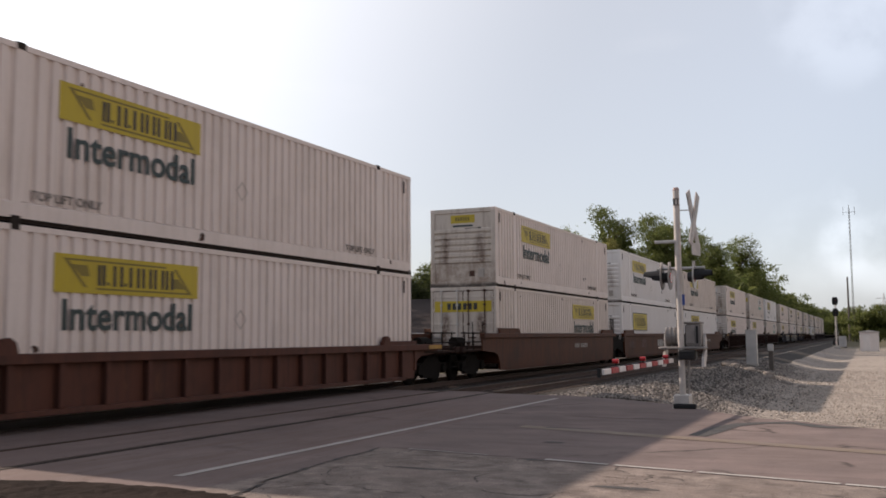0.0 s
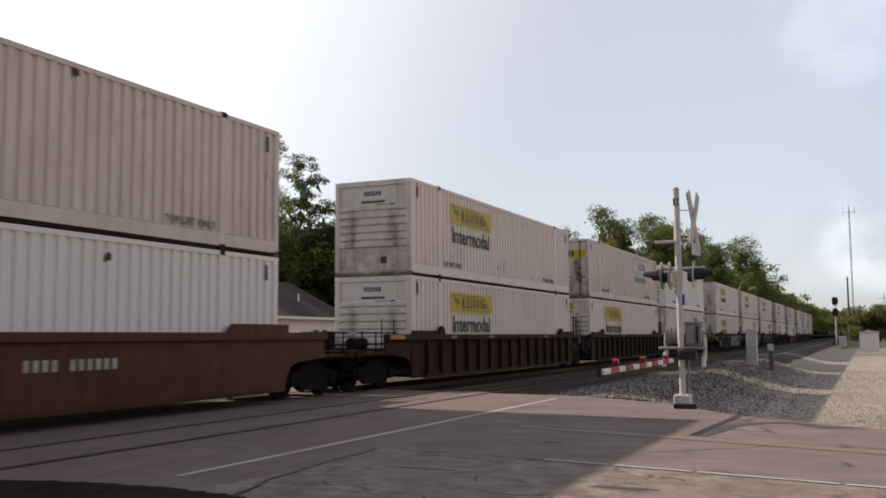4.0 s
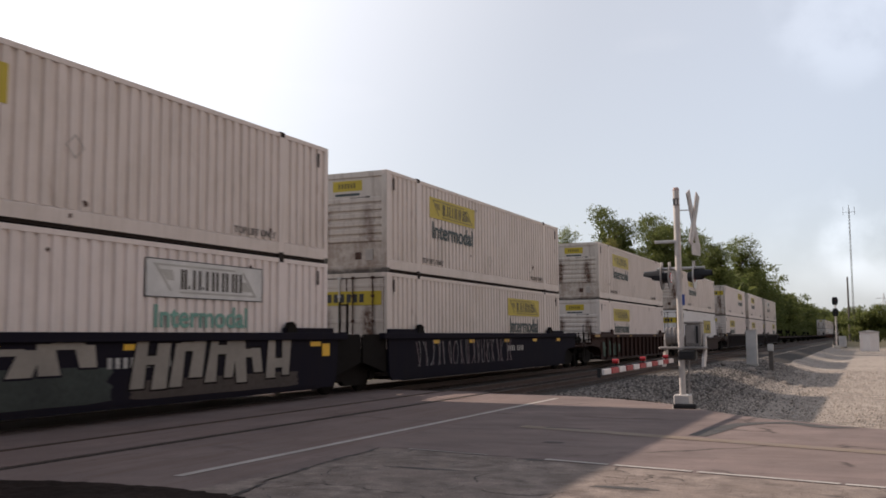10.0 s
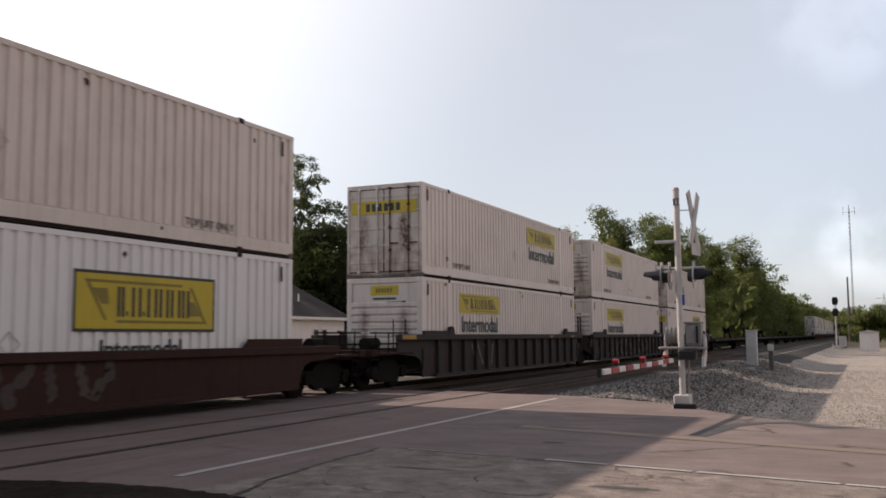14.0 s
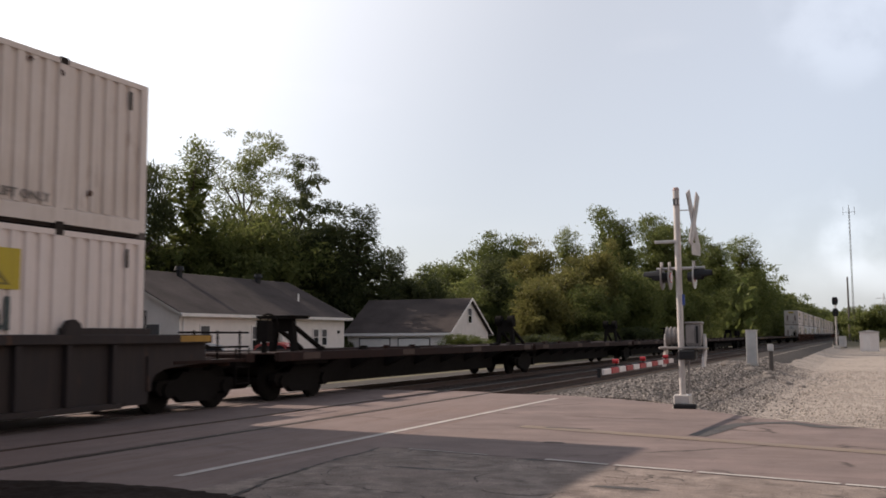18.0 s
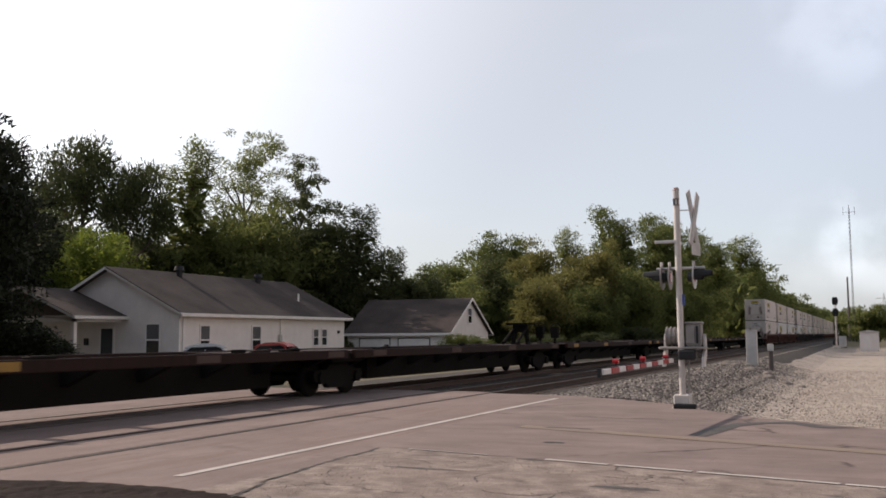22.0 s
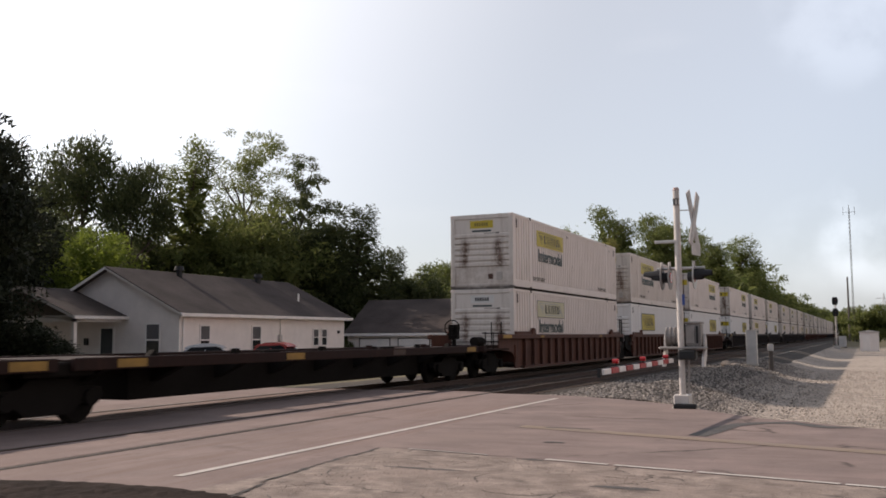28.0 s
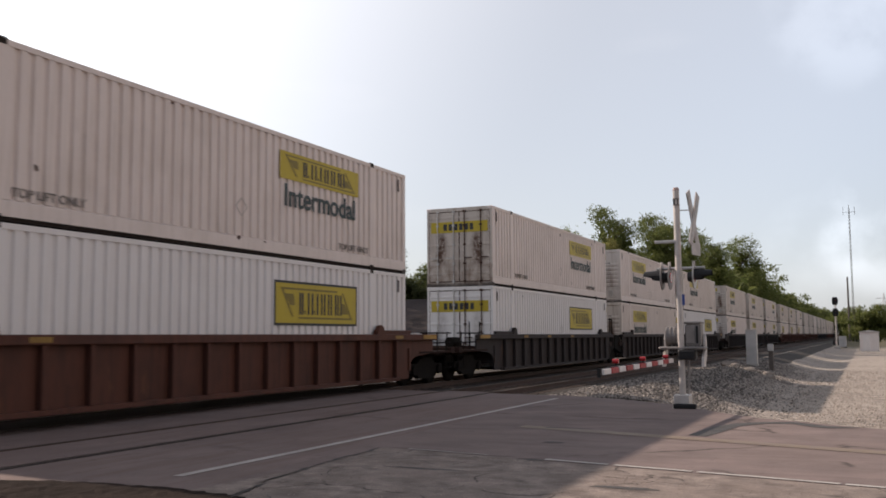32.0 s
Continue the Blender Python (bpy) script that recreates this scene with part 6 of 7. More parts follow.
def main_house():
    h = thing("house", "white lap-sided bungalow with grey shingle roof and porch", "house")
    x0, x1, y0, y1, ze, zr, xr = -45.0, -34.75, 41.55, 59.6, 2.93, 5.62, -39.85
    w = part("wall", boxes((x0, x1, y0, y1, -0.6, ze)), M_SIDING, h)
    part("gable", prisms('y', ([(x0, ze), (x1, ze), (xr, zr - 0.1)], y0, y0 + 0.2), ([(x0, ze), (x1, ze), (xr, zr - 0.1)], y1 - 0.2, y1)), M_SIDING, h)
    lap_siding(w, y0, y1, -0.4, ze, x1, 'x')
    lap_siding(w, x0, x1, -0.4, zr - 0.3, y0, 'y', (xr, zr - ze, ze))
    part("corner_board", boxes((x1 - 0.02, x1 + 0.04, y0 - 0.04, y0 + 0.1, -0.5, ze)), M_TRIM, h)
    part("downpipe", tubes(((x1 + 0.09, y0 + 0.25, -0.4), (x1 + 0.09, y0 + 0.25, ze - 0.1), 0.045), n=8), M_TRIM, h)
    part("downpipe", tubes(((x1 + 0.09, 51.3, 0.6), (x1 + 0.09, 51.3, ze - 0.05), 0.025), n=8), M_GALV, h)
    part("meter_box", rounded(x1 + 0.03, x1 + 0.18, 51.15, 51.45, 1.2, 1.65, 0.03), M_GALV, h)
    over = 0.4
    for sgn, xe in ((1, x1 + 0.45), (-1, x0 - 0.45)):
        ez = ze - 0.05
        r = part("roof", prisms('y', ([(xe, ez), (xr, zr), (xr, zr - 0.14), (xe, ez - 0.14)], y0 - over, y1 + over)), M_ROOF, h)
        if sgn > 0:
            shingle_rows(r, ((xe, y0 - over - 0.05, ez), (xe, y1 + over, ez)), ((xr, y0 - over - 0.05, zr), (xr, y1 + over, zr)), 20, M_ROOF)
        part("fascia", boxes((xe - 0.01, xe + 0.10, y0 - over, y1 + over, ez - 0.2, ez - 0.02)), M_TRIM, h, "white gutter")
    for y in (y0 - over - 0.03, y1 + over):
        part("bargeboard", prisms('y', ([(x1 + 0.5, ze - 0.22), (xr, zr - 0.17), (x0 - 0.5, ze - 0.22), (x0 - 0.5, ze - 0.02), (xr, zr), (x1 + 0.5, ze - 0.07)], y, y + 0.03)), M_TRIM, h)
    part("roof_edge", prisms('y', ([(x1 + 0.46, ze - 0.06), (xr, zr - 0.02), (xr, zr + 0.03), (x1 + 0.46, ze - 0.01)], y0 - over - 0.08, y0 - over - 0.03)), M_ROOF, h)
    part("soffit", boxes((x1, x1 + 0.44, y0 - over, y1 + over, ze - 0.28, ze - 0.25)), M_TRIM, h)
    for y in (46.9, 55.3):
        v = part("roof_vent", tubes(((xr + 0.55, y, zr - 0.6), (xr + 0.55, y, zr + 0.14), 0.20), n=14), M_LAMPBLACK, h, "dark metal roof vent")
        part("vent_cap", tubes(((xr + 0.55, y, zr + 0.10), (xr + 0.55, y, zr + 0.36), 0.33, 0.26), n=14), M_LAMPBLACK, v)
    part("vent_pipe", tubes(((-36.6, 56.4, 3.7), (-36.6, 56.4, 4.55), 0.06), n=8), M_TRIM, h, "white plastic vent pipe")
    for y, wd in ((43.75, 0.8), (48.75, 0.85)):
        window(h, x1 + 0.03, y, 0.55, wd, 1.6, 'x')
    for y in (55.7, 56.8):
        window(h, x1 + 0.03, y, 0.95, 0.62, 1.05, 'x')
    part("wall_vent", boxes((x1 + 0.03, x1 + 0.08, 58.6, 58.9, 1.75, 1.95)), M_LAMPBLACK, h)
    window(h, -36.55, y0 - 0.03, 0.5, 0.92, 1.75, 'y')
    d = part("door", boxes((-40.35, -39.45, y0 - 0.07, y0 - 0.03, -0.05, 2.05)), M_DOOR, h, "dark front door")
    part("door_frame", boxes((-40.47, -40.35, y0 - 0.09, y0 - 0.03, -0.05, 2.15), (-39.45, -39.33, y0 - 0.09, y0 - 0.03, -0.05, 2.15), (-40.35, -39.45, y0 - 0.09, y0 - 0.03, 2.05, 2.15)), M_TRIM, d)
    part("letter_box", rounded(-41.6, -41.3, y0 - 0.16, y0 - 0.03, 1.1, 1.5, 0.03), M_LAMPBLACK, h)
    # porch wing with its own gable
    px0, px1, py0, pz, pr, pxr = -46.9, -38.8, 37.9, 2.74, 4.40, -42.7
    for sgn, xe in ((1, px1 + 0.35), (-1, px0 - 0.35)):
        r = part("porch_roof", prisms('y', ([(xe, pz), (pxr, pr), (pxr, pr - 0.13), (xe, pz - 0.13)], py0 - 0.35, y0)), M_ROOF, h)
        if sgn > 0:
            shingle_rows(r, ((xe, py0 - 0.40, pz), (xe, y0 - 0.01, pz)), ((pxr, py0 - 0.40, pr), (pxr, y0 - 0.01, pr)), 14, M_ROOF)
        part("fascia", boxes((xe - 0.01, xe + 0.09, py0 - 0.35, y0 - 0.01, pz - 0.19, pz - 0.02)), M_TRIM, h, "white gutter")
    part("porch_gable", prisms('y', ([(px0, pz), (px1, pz), (pxr, pr - 0.12)], py0, py0 + 0.15)), M_GABLESHADE, h, "brown gable with shade in its colour")
    part("porch_beam", boxes((px0, px1, py0, py0 + 0.2, pz - 0.35, pz), (px1 - 0.2, px1, py0, y0, pz - 0.35, pz)), M_TRIM, h)
    part("bargeboard", prisms('y', ([(px1 + 0.4, pz - 0.2), (pxr, pr - 0.15), (px0 - 0.4, pz - 0.2), (px0 - 0.4, pz), (pxr, pr), (px1 + 0.4, pz - 0.05)], py0 - 0.38, py0 - 0.35)), M_TRIM, h)
    part("porch_ceiling", boxes((px0, px1, py0, y0, pz - 0.12, pz - 0.08)), M_TRIM, h)
    for x in (px1 - 0.12, pxr, px0 + 0.15):
        part("porch_post", rounded(x - 0.12, x + 0.12, py0 + 0.02, py0 + 0.26, -0.5, pz - 0.35, 0.02), M_TRIM, h)
    part("porch_floor", boxes((px0, px1, py0, y0 - 0.05, -0.5, -0.05)), M_CONC, h)


main_house()


def garage():
    g = thing("garage", "white double garage with grey shingle gable roof", "garage")
    x0, x1, y0, y1, ze, zr, yr = -37.4, -28.65, 64.8, 72.7, 1.83, 4.5, 68.75
    w = part("wall", boxes((x0, x1, y0, y1, -0.8, ze)), M_SIDING, g)
    part("gable", prisms('x', ([(y0, ze), (y1, ze), (yr, zr - 0.1)], x1 - 0.2, x1)), M_SIDING, g)
    lap_siding(w, y0, y1, -0.6, zr - 0.3, x1, 'x', (yr, zr - ze, ze))
    for ye, s in ((y0 - 0.35, 1), (y1 + 0.35, -1)):
        r = part("roof", prisms('x', ([(ye, ze - 0.12), (yr, zr), (yr, zr - 0.14), (ye, ze - 0.26)], x0 - 0.3, x1 + 0.3)), M_ROOF, g)
        if s > 0:
            shingle_rows(r, ((x1 + 0.3, ye, ze - 0.12), (x0 - 0.3, ye, ze - 0.12)), ((x1 + 0.3, yr, zr), (x0 - 0.3, yr, zr)), 16, M_ROOF)
        part("fascia", boxes((x0 - 0.3, x1 + 0.3, ye - 0.05, ye, ze - 0.27, ze - 0.08)), M_TRIM, g)
    part("bargeboard", prisms('x', ([(y0 - 0.4, ze - 0.28), (yr, zr - 0.17), (y1 + 0.4, ze - 0.28), (y1 + 0.4, ze - 0.1), (yr, zr + 0.03), (y0 - 0.4, ze - 0.1)], x1 + 0.3, x1 + 0.33)), M_TRIM, g)
    for x in (-35.0, -31.6):
        d = part("garage_door", boxes((x - 1.3, x + 1.3, y0 - 0.05, y0 - 0.01, -0.6, 1.32)), M_TRIM, g, "cream panelled garage door")
        # dark strips stand in for the shadow gap round each garage door
        part("door_shadow_gap", boxes((x - 1.38, x - 1.30, y0 - 0.06, y0 - 0.02, -0.6, 1.40), (x + 1.30, x + 1.38, y0 - 0.06, y0 - 0.02, -0.6, 1.40), (x - 1.30, x + 1.30, y0 - 0.06, y0 - 0.02, 1.32, 1.40)), M_POLE, d, "dark strip painted for the shadow gap round the door")
        for k in range(4):
            part("door_panel", rounded(x - 1.25, x + 1.25, y0 - 0.08, y0 - 0.05, -0.55 + 0.46 * k, -0.14 + 0.46 * k, 0.015), M_TRIM, d)
    window(g, x1 + 0.03, yr, 2.55, 0.7, 1.1, 'x')


garage()


def parked_car(x, y, turn, paint, label):
    c = thing("parked_car", label, "car", "parked cars", at=(x, y, height(x, y) + 0.02))
    c.rotation_euler.z = turn
    c.scale.z = 1.09
    body = bmesh.new()
    prism(body, [(-2.2, 0.30), (2.2, 0.30), (2.25, 0.62), (2.05, 0.82), (1.05, 0.92), (-1.6, 0.95), (-2.15, 0.90), (-2.25, 0.6)], 'x', -0.86, 0.86)
    bmesh.ops.bevel(body, geom=body.edges[:], offset=0.06, segments=2, affect='EDGES')
    part("body", body, paint, c)
    cab = bmesh.new()
    prism(cab, [(1.05, 0.90), (0.35, 1.36), (-0.95, 1.40), (-1.65, 0.93)], 'x', -0.72, 0.72)
    bmesh.ops.bevel(cab, geom=cab.edges[:], offset=0.07, segments=2, affect='EDGES')
    part("cabin_glass", cab, M_GLASS, c)
    top = bmesh.new()
    prism(top, [(0.72, 1.24), (0.42, 1.38), (-0.05, 1.465), (-0.6, 1.475), (-1.05, 1.42), (-1.42, 1.24)], 'x', -0.70, 0.70)
    bmesh.ops.bevel(top, geom=top.edges[:], offset=0.05, segments=2, affect='EDGES')
    part("roof", top, paint, c)
    for sx in (-0.72, 0.72):
        for yy in (0.9, -0.3, -1.45):
            part("pillar", tubes(((sx, yy, 0.92), (sx * 0.93, yy * 0.55 - 0.25, 1.38), 0.035), n=6), paint, c)
    for sx in (-0.80, 0.80):
        for yy in (-1.4, 1.4):
            wv = part("wheel", tubes(((sx - 0.1, yy, 0.32), (sx + 0.1, yy, 0.32), 0.32), n=20), M_TYRE, c)
            part("rim", tubes(((sx - 0.11, yy, 0.32), (sx + 0.11, yy, 0.32), 0.19), n=16), M_ALU, wv)
    for sx in (-0.62, 0.62):
        part("headlight", rounded(sx - 0.16, sx + 0.16, 2.14, 2.22, 0.60, 0.74, 0.02), M_REFWHITE, c)
        part("taillight", rounded(sx - 0.16, sx + 0.16, -2.24, -2.16, 0.64, 0.80, 0.02), M_LENSRED, c)


parked_car(-30.7, 38.2, 2.2, M_CARPAINT, "silver sedan parked beside the house")
parked_car(-30.6, 44.3, 1.75, M_CARRED, "red hatchback parked beside the house")
parked_car(-3.85, 157.0, 0.1, M_TYRE, "dark car parked by the far track")


# ---- trees ----
def crown_mesh(seed, aspect, clumps, each, leaf, style="round", core=500):
    """A crown one metre in radius and 2 x aspect high, from 0 up: clumps of small leaves with gaps between them."""
    rg = random.Random(seed)
    vs, fs = [], []

    def leaf_at(p, d, s):
        n = Vector((rg.gauss(0, 1), rg.gauss(0, 1), rg.gauss(0.6, 1))).normalized()
        t = (d + Vector((rg.gauss(0, 0.7), rg.gauss(0, 0.7), rg.gauss(-0.1, 0.6)))).normalized()
        b = n.cross(t)
        k = len(vs)
        vs.extend((p - t * s * 0.6 + b * s * 0.45, p + t * s, p - t * s * 0.6 - b * s * 0.45))
        fs.append((k, k + 1, k + 2))

    def way(lift=0.0):
        return Vector((rg.gauss(0, 1), rg.gauss(0, 1), rg.gauss(lift, 1))).normalized()

    spots = []
    for i in range(clumps):
        u = way(0.1)
        q = u * 1.6 + Vector((seed * 3.1, 0, 0))
        bulge = 0.88 + 0.34 * noise.noise(q) + 0.16 * noise.noise(q * 2.5)
        if style == "tiers":
            h = (i + rg.random()) / clumps
            a, r = rg.uniform(0, 6.28), (1.05 - h) ** 0.5 * rg.uniform(0.2, 1.0)
            c = Vector((math.cos(a) * r, math.sin(a) * r, (2 * h - 1) * aspect - 0.25 * r))
            size = Vector((0.26, 0.26, 0.10)) * (0.6 + 0.6 * (1 - h))
        elif style == "upright":
            h = rg.random() ** 0.8
            a, r = rg.uniform(0, 6.28), min(1.0, 0.55 + 1.3 * h) * (1.04 - h) ** 0.42 * rg.random() ** 0.4 * (0.75 + 0.5 * noise.noise((h * 4, seed, i * 0.01)))
            c = Vector((math.cos(a) * r, math.sin(a) * r, (2 * h - 1) * aspect))
            size = Vector((0.16, 0.16, 0.30)) * rg.uniform(0.7, 1.25)
        elif style == "dome":
            u.z = abs(u.z) * 0.9 + 0.02
            r = rg.uniform(0.5, 0.85) * bulge
            c = Vector((u.x * r, u.y * r, u.z * r * aspect))
            size = Vector((0.26, 0.26, 0.15)) * rg.uniform(0.7, 1.2)
        elif style == "open":
            r = min(0.95, rg.random() ** 0.45 * bulge)
            c = Vector((u.x * r * 0.9, u.y * r * 0.9, u.z * r * aspect))
            size = Vector((0.15, 0.15, 0.11)) * rg.uniform(0.7, 1.5)
        else:
            r = rg.random() ** 0.35 * 0.82 * bulge
            c = Vector((u.x * r, u.y * r, u.z * r * aspect))
            size = Vector((0.25, 0.25, 0.20)) * rg.uniform(0.6, 1.25)
        spots.append((c, size))
    for c, size in spots:
        n = int(each * (size.x / 0.22) ** 1.5)
        for j in range(n):
            v = way(0.35)
            k = rg.random() ** 0.45
            if rg.random() < 0.12:
                k *= rg.uniform(1.0, 1.6)
            p = c + Vector((v.x * size.x, v.y * size.y, v.z * size.z)) * k
            out = Vector((c.x, c.y, c.z * 0.5)) * 0.5 + v
            leaf_at(p, out.normalized(), leaf * rg.uniform(0.6, 1.35))
    for i in range(core):
        c, size = rg.choice(spots)
        leaf_at(c * rg.uniform(0.3, 0.85), way(), 0.15 * rg.uniform(0.6, 1.3))
    rs = sorted(math.hypot(v.x, v.y) for v in vs)
    wide = rs[int(len(rs) * 0.93)]
    zs = sorted(v.z for v in vs)
    lo, hi = zs[len(zs) // 500], zs[-max(1, len(zs) // 2000)]
    vs = [(v.x / wide, v.y / wide, (v.z - lo) * 2 * aspect / (hi - lo)) for v in vs]
    me = bpy.data.meshes.new("crown")
    me.from_pydata(vs, [], fs)
    return me


def trunk_mesh(seed):
    """Tapered trunk with limbs and branches, one metre high."""
    rg = random.Random(seed)
    bm = bmesh.new()
    pts = [Vector((0, 0, 0))]
    for i in range(6):
        pts.append(pts[-1] + Vector((rg.uniform(-0.028, 0.028), rg.uniform(-0.028, 0.028), 0.15)))
    for i in range(6):
        tube(bm, pts[i], pts[i + 1], 0.030 - 0.0042 * i, 0.030 - 0.0042 * (i + 1), 8)
    for i in range(16):
        o = pts[rg.randrange(2, 7)]
        d = Vector((rg.uniform(-1, 1), rg.uniform(-1, 1), rg.uniform(0.4, 1.3))).normalized() * rg.uniform(0.14, 0.28)
        m = o + d * 0.55 + Vector((0, 0, 0.02))
        e = o + d + Vector((rg.uniform(-.05, .05), rg.uniform(-.05, .05), 0.05))
        tube(bm, o, m, 0.010, 0.006, 6)
        tube(bm, m, e, 0.006, 0.002, 5)
        tube(bm, m, m + d.cross(Vector((0, 0, 1))) * 0.4 + Vector((0, 0, 0.06)), 0.004, 0.001, 4)
    return bm


ASPECTS = (0.75, 1.1, 1.6, 2.3)
CROWNS = {(a_, k): crown_mesh(100 + int(a_ * 10) + 50 * k, a_, int(66 + 26 * a_), 175, 0.034, "round", 800) for a_ in ASPECTS for k in (0, 1)}
FARCROWNS = {(a_, 0): crown_mesh(300 + int(a_ * 10), a_, int(44 + 12 * a_), 75, 0.060, "round", 400) for a_ in ASPECTS}
OPEN = (1.3, crown_mesh(120, 1.3, 96, 150, 0.030, "open", 0))
DOME = (0.95, crown_mesh(122, 0.95, 58, 135, 0.034, "dome", 0))
TALL = (2.0, crown_mesh(123, 2.0, 120, 190, 0.036, "upright", 600))
TIERS = (1.2, crown_mesh(124, 1.2, 62, 170, 0.032, "tiers", 90))
BUSHY = (0.8, crown_mesh(121, 0.8, 80, 170, 0.036, "upright", 350))
TRUNKS = [shared(("trunk", i), lambda: trunk_mesh(200 + i)) for i in range(3)]


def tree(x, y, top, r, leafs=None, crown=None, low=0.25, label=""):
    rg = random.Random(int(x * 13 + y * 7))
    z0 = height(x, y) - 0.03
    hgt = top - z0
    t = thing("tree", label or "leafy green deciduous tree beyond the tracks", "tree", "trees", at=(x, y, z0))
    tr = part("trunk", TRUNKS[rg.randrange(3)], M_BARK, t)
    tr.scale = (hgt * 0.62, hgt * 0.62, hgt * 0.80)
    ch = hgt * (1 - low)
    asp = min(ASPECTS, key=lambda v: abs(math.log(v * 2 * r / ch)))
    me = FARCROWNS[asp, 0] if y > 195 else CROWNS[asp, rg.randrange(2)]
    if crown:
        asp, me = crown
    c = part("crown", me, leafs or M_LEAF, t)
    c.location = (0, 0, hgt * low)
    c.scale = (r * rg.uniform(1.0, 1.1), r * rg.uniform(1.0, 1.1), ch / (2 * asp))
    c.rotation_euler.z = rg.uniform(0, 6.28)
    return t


# the last tree stands unseen left of the view, added to shade the porch
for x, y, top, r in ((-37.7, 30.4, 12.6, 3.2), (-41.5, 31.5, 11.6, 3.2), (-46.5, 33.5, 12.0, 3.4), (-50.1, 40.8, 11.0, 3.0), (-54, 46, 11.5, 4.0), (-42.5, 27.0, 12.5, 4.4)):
    tree(x, y, top, r, M_LEAFSHADE, None, 0.05, "tree close by the porch, leaf colour darkened for shade")
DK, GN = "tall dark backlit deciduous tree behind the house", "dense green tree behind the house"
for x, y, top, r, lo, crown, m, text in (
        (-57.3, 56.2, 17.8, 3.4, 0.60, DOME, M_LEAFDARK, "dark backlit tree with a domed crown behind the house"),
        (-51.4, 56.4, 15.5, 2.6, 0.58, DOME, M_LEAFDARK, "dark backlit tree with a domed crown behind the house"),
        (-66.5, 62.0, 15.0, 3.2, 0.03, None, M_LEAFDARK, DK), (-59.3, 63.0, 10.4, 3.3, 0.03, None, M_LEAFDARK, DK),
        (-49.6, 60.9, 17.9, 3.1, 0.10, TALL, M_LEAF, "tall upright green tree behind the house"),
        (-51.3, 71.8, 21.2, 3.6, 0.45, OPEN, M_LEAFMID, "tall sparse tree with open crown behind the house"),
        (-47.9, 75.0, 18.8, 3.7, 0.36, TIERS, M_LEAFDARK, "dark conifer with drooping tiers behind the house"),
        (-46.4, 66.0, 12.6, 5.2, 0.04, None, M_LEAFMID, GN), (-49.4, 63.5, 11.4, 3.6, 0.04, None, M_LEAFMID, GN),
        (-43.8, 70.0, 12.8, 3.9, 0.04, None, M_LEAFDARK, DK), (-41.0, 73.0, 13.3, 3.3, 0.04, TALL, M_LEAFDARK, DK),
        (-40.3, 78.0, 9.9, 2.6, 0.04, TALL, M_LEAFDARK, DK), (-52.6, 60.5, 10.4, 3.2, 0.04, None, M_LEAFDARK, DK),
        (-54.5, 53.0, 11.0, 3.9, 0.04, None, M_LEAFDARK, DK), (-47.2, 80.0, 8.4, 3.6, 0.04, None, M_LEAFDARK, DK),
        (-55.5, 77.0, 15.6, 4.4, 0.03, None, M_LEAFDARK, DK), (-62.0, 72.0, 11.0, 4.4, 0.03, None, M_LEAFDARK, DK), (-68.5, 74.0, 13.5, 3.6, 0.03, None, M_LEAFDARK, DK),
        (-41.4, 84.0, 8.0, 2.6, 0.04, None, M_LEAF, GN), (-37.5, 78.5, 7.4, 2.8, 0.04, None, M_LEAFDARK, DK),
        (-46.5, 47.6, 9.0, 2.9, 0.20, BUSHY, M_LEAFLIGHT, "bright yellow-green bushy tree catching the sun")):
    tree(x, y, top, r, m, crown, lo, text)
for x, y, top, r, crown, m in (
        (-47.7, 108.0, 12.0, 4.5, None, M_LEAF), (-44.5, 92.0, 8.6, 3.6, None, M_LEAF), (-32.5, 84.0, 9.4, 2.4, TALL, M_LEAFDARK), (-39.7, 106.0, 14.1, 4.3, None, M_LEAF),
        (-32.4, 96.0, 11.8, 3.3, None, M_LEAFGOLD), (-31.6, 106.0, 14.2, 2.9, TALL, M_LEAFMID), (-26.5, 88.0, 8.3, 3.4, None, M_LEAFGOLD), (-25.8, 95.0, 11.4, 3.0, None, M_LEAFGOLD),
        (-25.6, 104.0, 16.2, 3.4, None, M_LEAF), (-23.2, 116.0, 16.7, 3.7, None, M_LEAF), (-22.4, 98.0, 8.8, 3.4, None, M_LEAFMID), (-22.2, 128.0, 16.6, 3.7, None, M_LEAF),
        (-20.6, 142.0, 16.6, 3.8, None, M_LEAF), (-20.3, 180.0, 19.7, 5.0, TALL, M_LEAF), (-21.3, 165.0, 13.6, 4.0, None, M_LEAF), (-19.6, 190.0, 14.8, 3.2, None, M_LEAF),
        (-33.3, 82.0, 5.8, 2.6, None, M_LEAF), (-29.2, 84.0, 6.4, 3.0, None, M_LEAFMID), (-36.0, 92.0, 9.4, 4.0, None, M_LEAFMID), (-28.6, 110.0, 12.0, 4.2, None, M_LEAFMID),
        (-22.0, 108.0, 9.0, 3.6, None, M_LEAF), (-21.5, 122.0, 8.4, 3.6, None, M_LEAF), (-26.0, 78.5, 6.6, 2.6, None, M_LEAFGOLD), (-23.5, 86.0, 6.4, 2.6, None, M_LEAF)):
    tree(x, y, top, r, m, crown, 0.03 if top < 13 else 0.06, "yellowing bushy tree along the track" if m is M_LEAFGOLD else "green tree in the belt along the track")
rg_ = random.Random(5)
y = 200.0
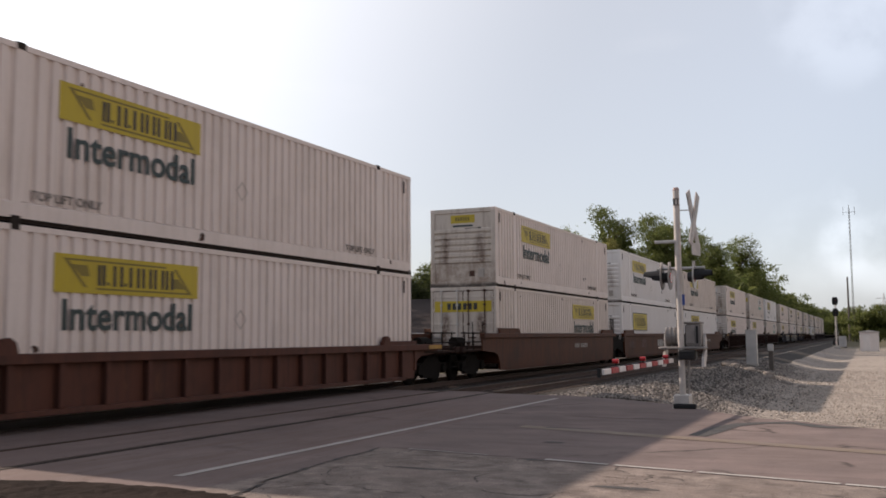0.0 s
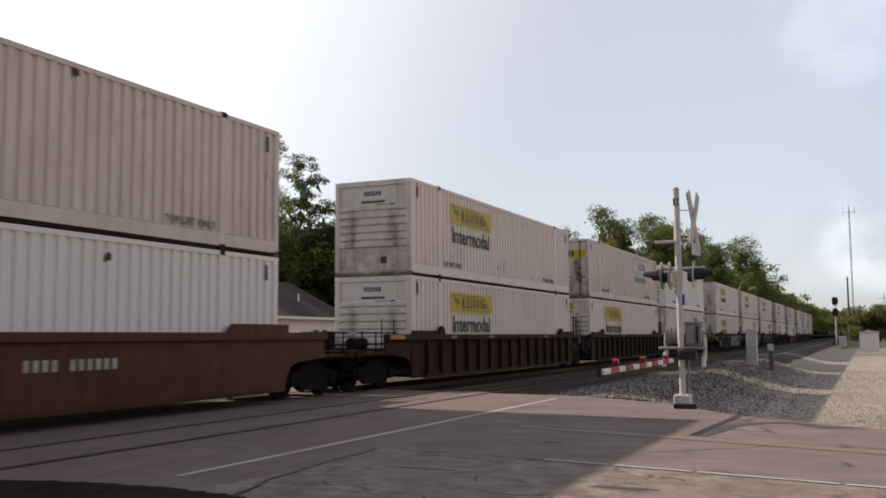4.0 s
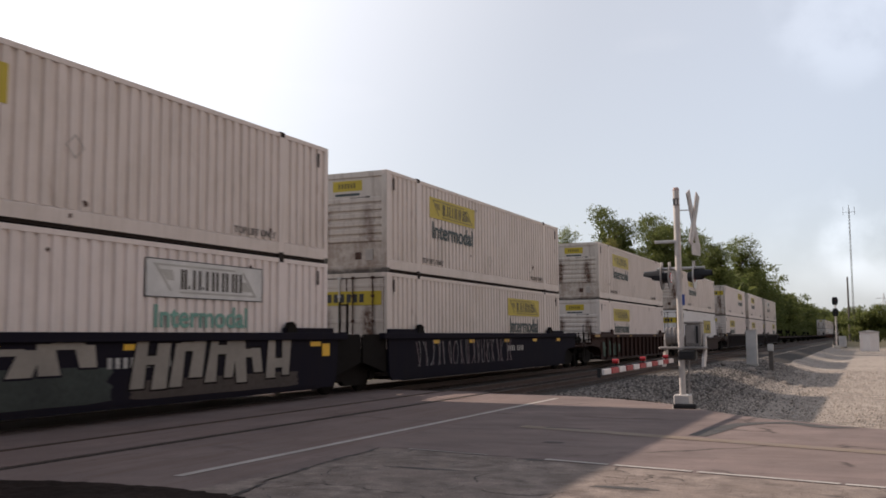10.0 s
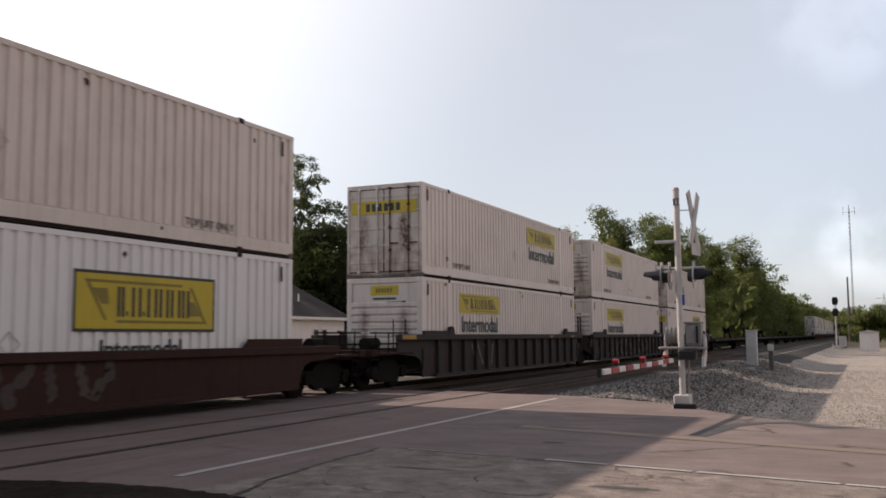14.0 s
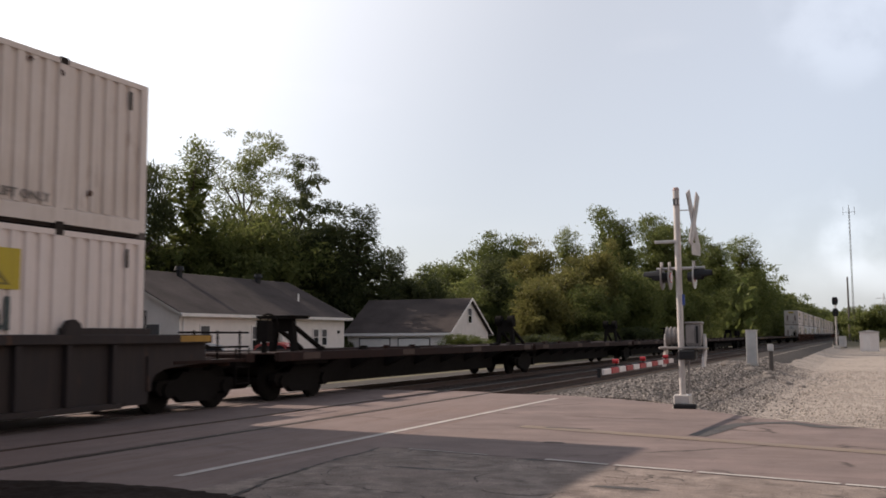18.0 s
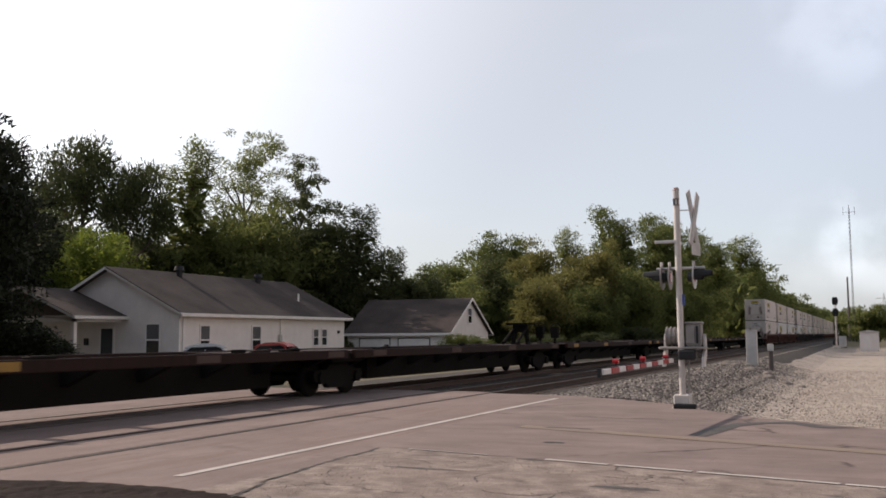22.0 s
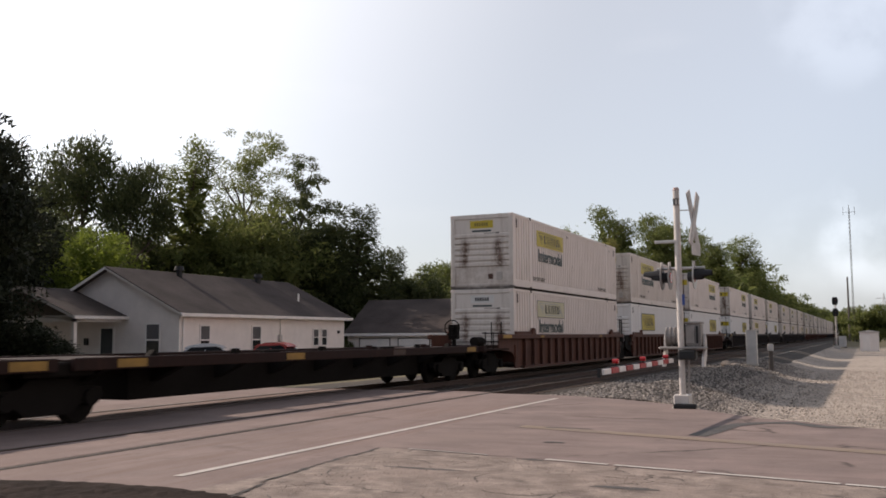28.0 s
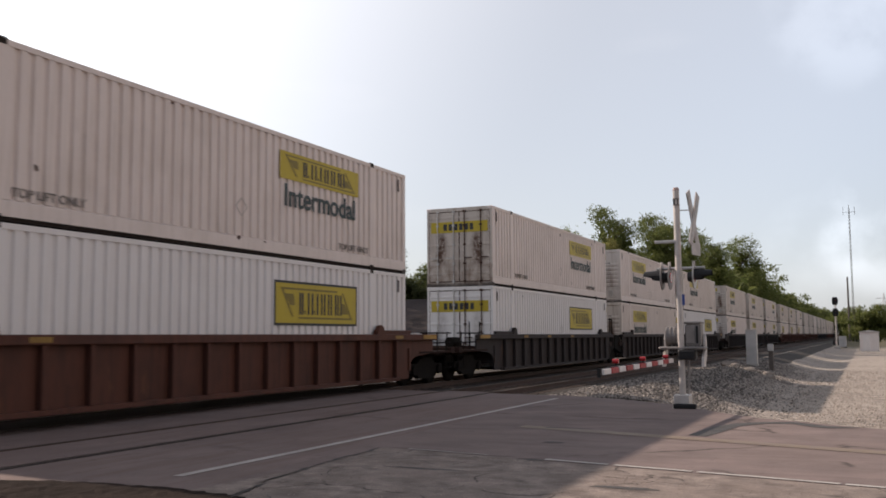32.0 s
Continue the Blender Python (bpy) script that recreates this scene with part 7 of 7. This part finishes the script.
while y < 620:
    tree(-20.5 - rg_.uniform(0, 4), y, rg_.uniform(11, 17), rg_.uniform(4.5, 6.5), M_LEAF, None, 0.04, "green tree in the belt along the track")
    tree(-30 - rg_.uniform(0, 5), y + 5, rg_.uniform(10, 14), rg_.uniform(5, 6.5), M_LEAF, None, 0.04, "green tree in the belt along the track")
    y += rg_.uniform(11, 17)
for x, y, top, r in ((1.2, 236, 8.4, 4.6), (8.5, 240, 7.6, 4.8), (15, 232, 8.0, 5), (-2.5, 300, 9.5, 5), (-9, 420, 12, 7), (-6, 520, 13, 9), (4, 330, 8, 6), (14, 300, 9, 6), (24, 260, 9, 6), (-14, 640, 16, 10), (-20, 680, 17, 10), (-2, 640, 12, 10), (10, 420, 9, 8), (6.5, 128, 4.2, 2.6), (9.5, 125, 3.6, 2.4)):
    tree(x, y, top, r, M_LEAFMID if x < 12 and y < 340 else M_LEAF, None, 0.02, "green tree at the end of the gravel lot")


def bush(x, y, r, h, m, label):
    b = thing("bush", label, "bush", "bushes", at=(x, y, -0.5))
    c = part("foliage", BUSHY[1], m, b)
    c.scale = (r, r, h / 1.8)
    part("stem", TRUNKS[0], M_BARK, b).scale = (h * 0.5, h * 0.5, h * 0.6)


# porch bushes share the leaf colour that has shade painted in
bush(-37.6, 33.6, 2.1, 3.1, M_LEAFSHADE, "bush beside the porch, leaf colour darkened for shade")
bush(-36.5, 34.2, 1.4, 2.3, M_LEAFSHADE, "bush beside the porch, leaf colour darkened for shade")
bush(-39.2, 32.0, 2.3, 5.2, M_LEAFSHADE, "bush beside the porch, leaf colour darkened for shade")
bush(-39.6, 33.4, 1.9, 2.6, M_LEAFSHADE, "bush beside the porch, leaf colour darkened for shade")
for x, y, r, h in ((-27.6, 63.2, 1.3, 2.5), (-26.4, 62.8, 1.4, 2.4), (-25.2, 62.6, 1.1, 2.1)):
    bush(x, y, r, h, M_LEAF, "leafy shrub in front of the garage")
for x, y, r, h in ((-36.9, 63.6, 0.8, 1.9), (-22.0, 66.0, 2.2, 2.4), (-20.5, 76.0, 2.2, 2.6), (-20.0, 88.0, 2.4, 3.2), (-19.6, 100.0, 2.4, 3.0)):
    bush(x, y, r, h, M_LEAFDARK, "rough green bush beside the track, colour darkened for shade")

# far woods closing the view
def far_woods():
    rg = random.Random(9)
    vs, fs = [], []
    for i in range(26000):
        a = rg.uniform(-1.35, 0.75)
        d = rg.uniform(700, 1000) if a > -0.1 else rg.uniform(150, 260)
        base = 14 if a > -0.1 else 9
        x, y = math.sin(a) * d, math.cos(a) * d
        if -30 < x < -8 and y > 600:
            continue
        top = base + 4 * noise.noise((a * 30, 0, 0)) + 2.5 * noise.noise((a * 120, 3, 0))
        z = top * rg.random() ** 0.6
        s = rg.uniform(0.6, 1.4) * (2.2 if a > -0.1 else 0.9)
        q = Euler((rg.uniform(0, 6), rg.uniform(0, 6), rg.uniform(0, 6))).to_matrix()
        k = len(vs)
        vs += [tuple(Vector((x, y, z)) + q @ Vector(v) * s) for v in ((-1, 0, 0), (0, -0.6, 0.2), (1, 0, 0), (0, 0.6, 0.2))]
        fs.append((k, k + 1, k + 2, k + 3))
    me = bpy.data.meshes.new("woods")
    me.from_pydata(vs, [], fs)
    tagged(part("woods", me, M_LEAF), "distant green woods along the horizon", "woods", "", "stuff")


far_woods()


# ---- moving things ----
def motions():
    times = [2.0 * i for i in range(17)]
    for ob, s, x, z in TRAIN:
        walk(ob, [(t, pose(x, s - ran(t), z)) for t in times])
    spin = [(k / FPS, pose(0, 0, 0, math.degrees(ran(k / FPS) / 0.457) % 360, 0, 0)) for k in range(32 * FPS + 1)]
    lead = WHEELS[0]
    walk(lead, spin)
    for w in WHEELS[1:]:
        w.rotation_mode = "QUATERNION"
        w.animation_data_create()
        w.animation_data.action = lead.animation_data.action
        w.animation_data.action_slot = lead.animation_data.action_slot


motions()
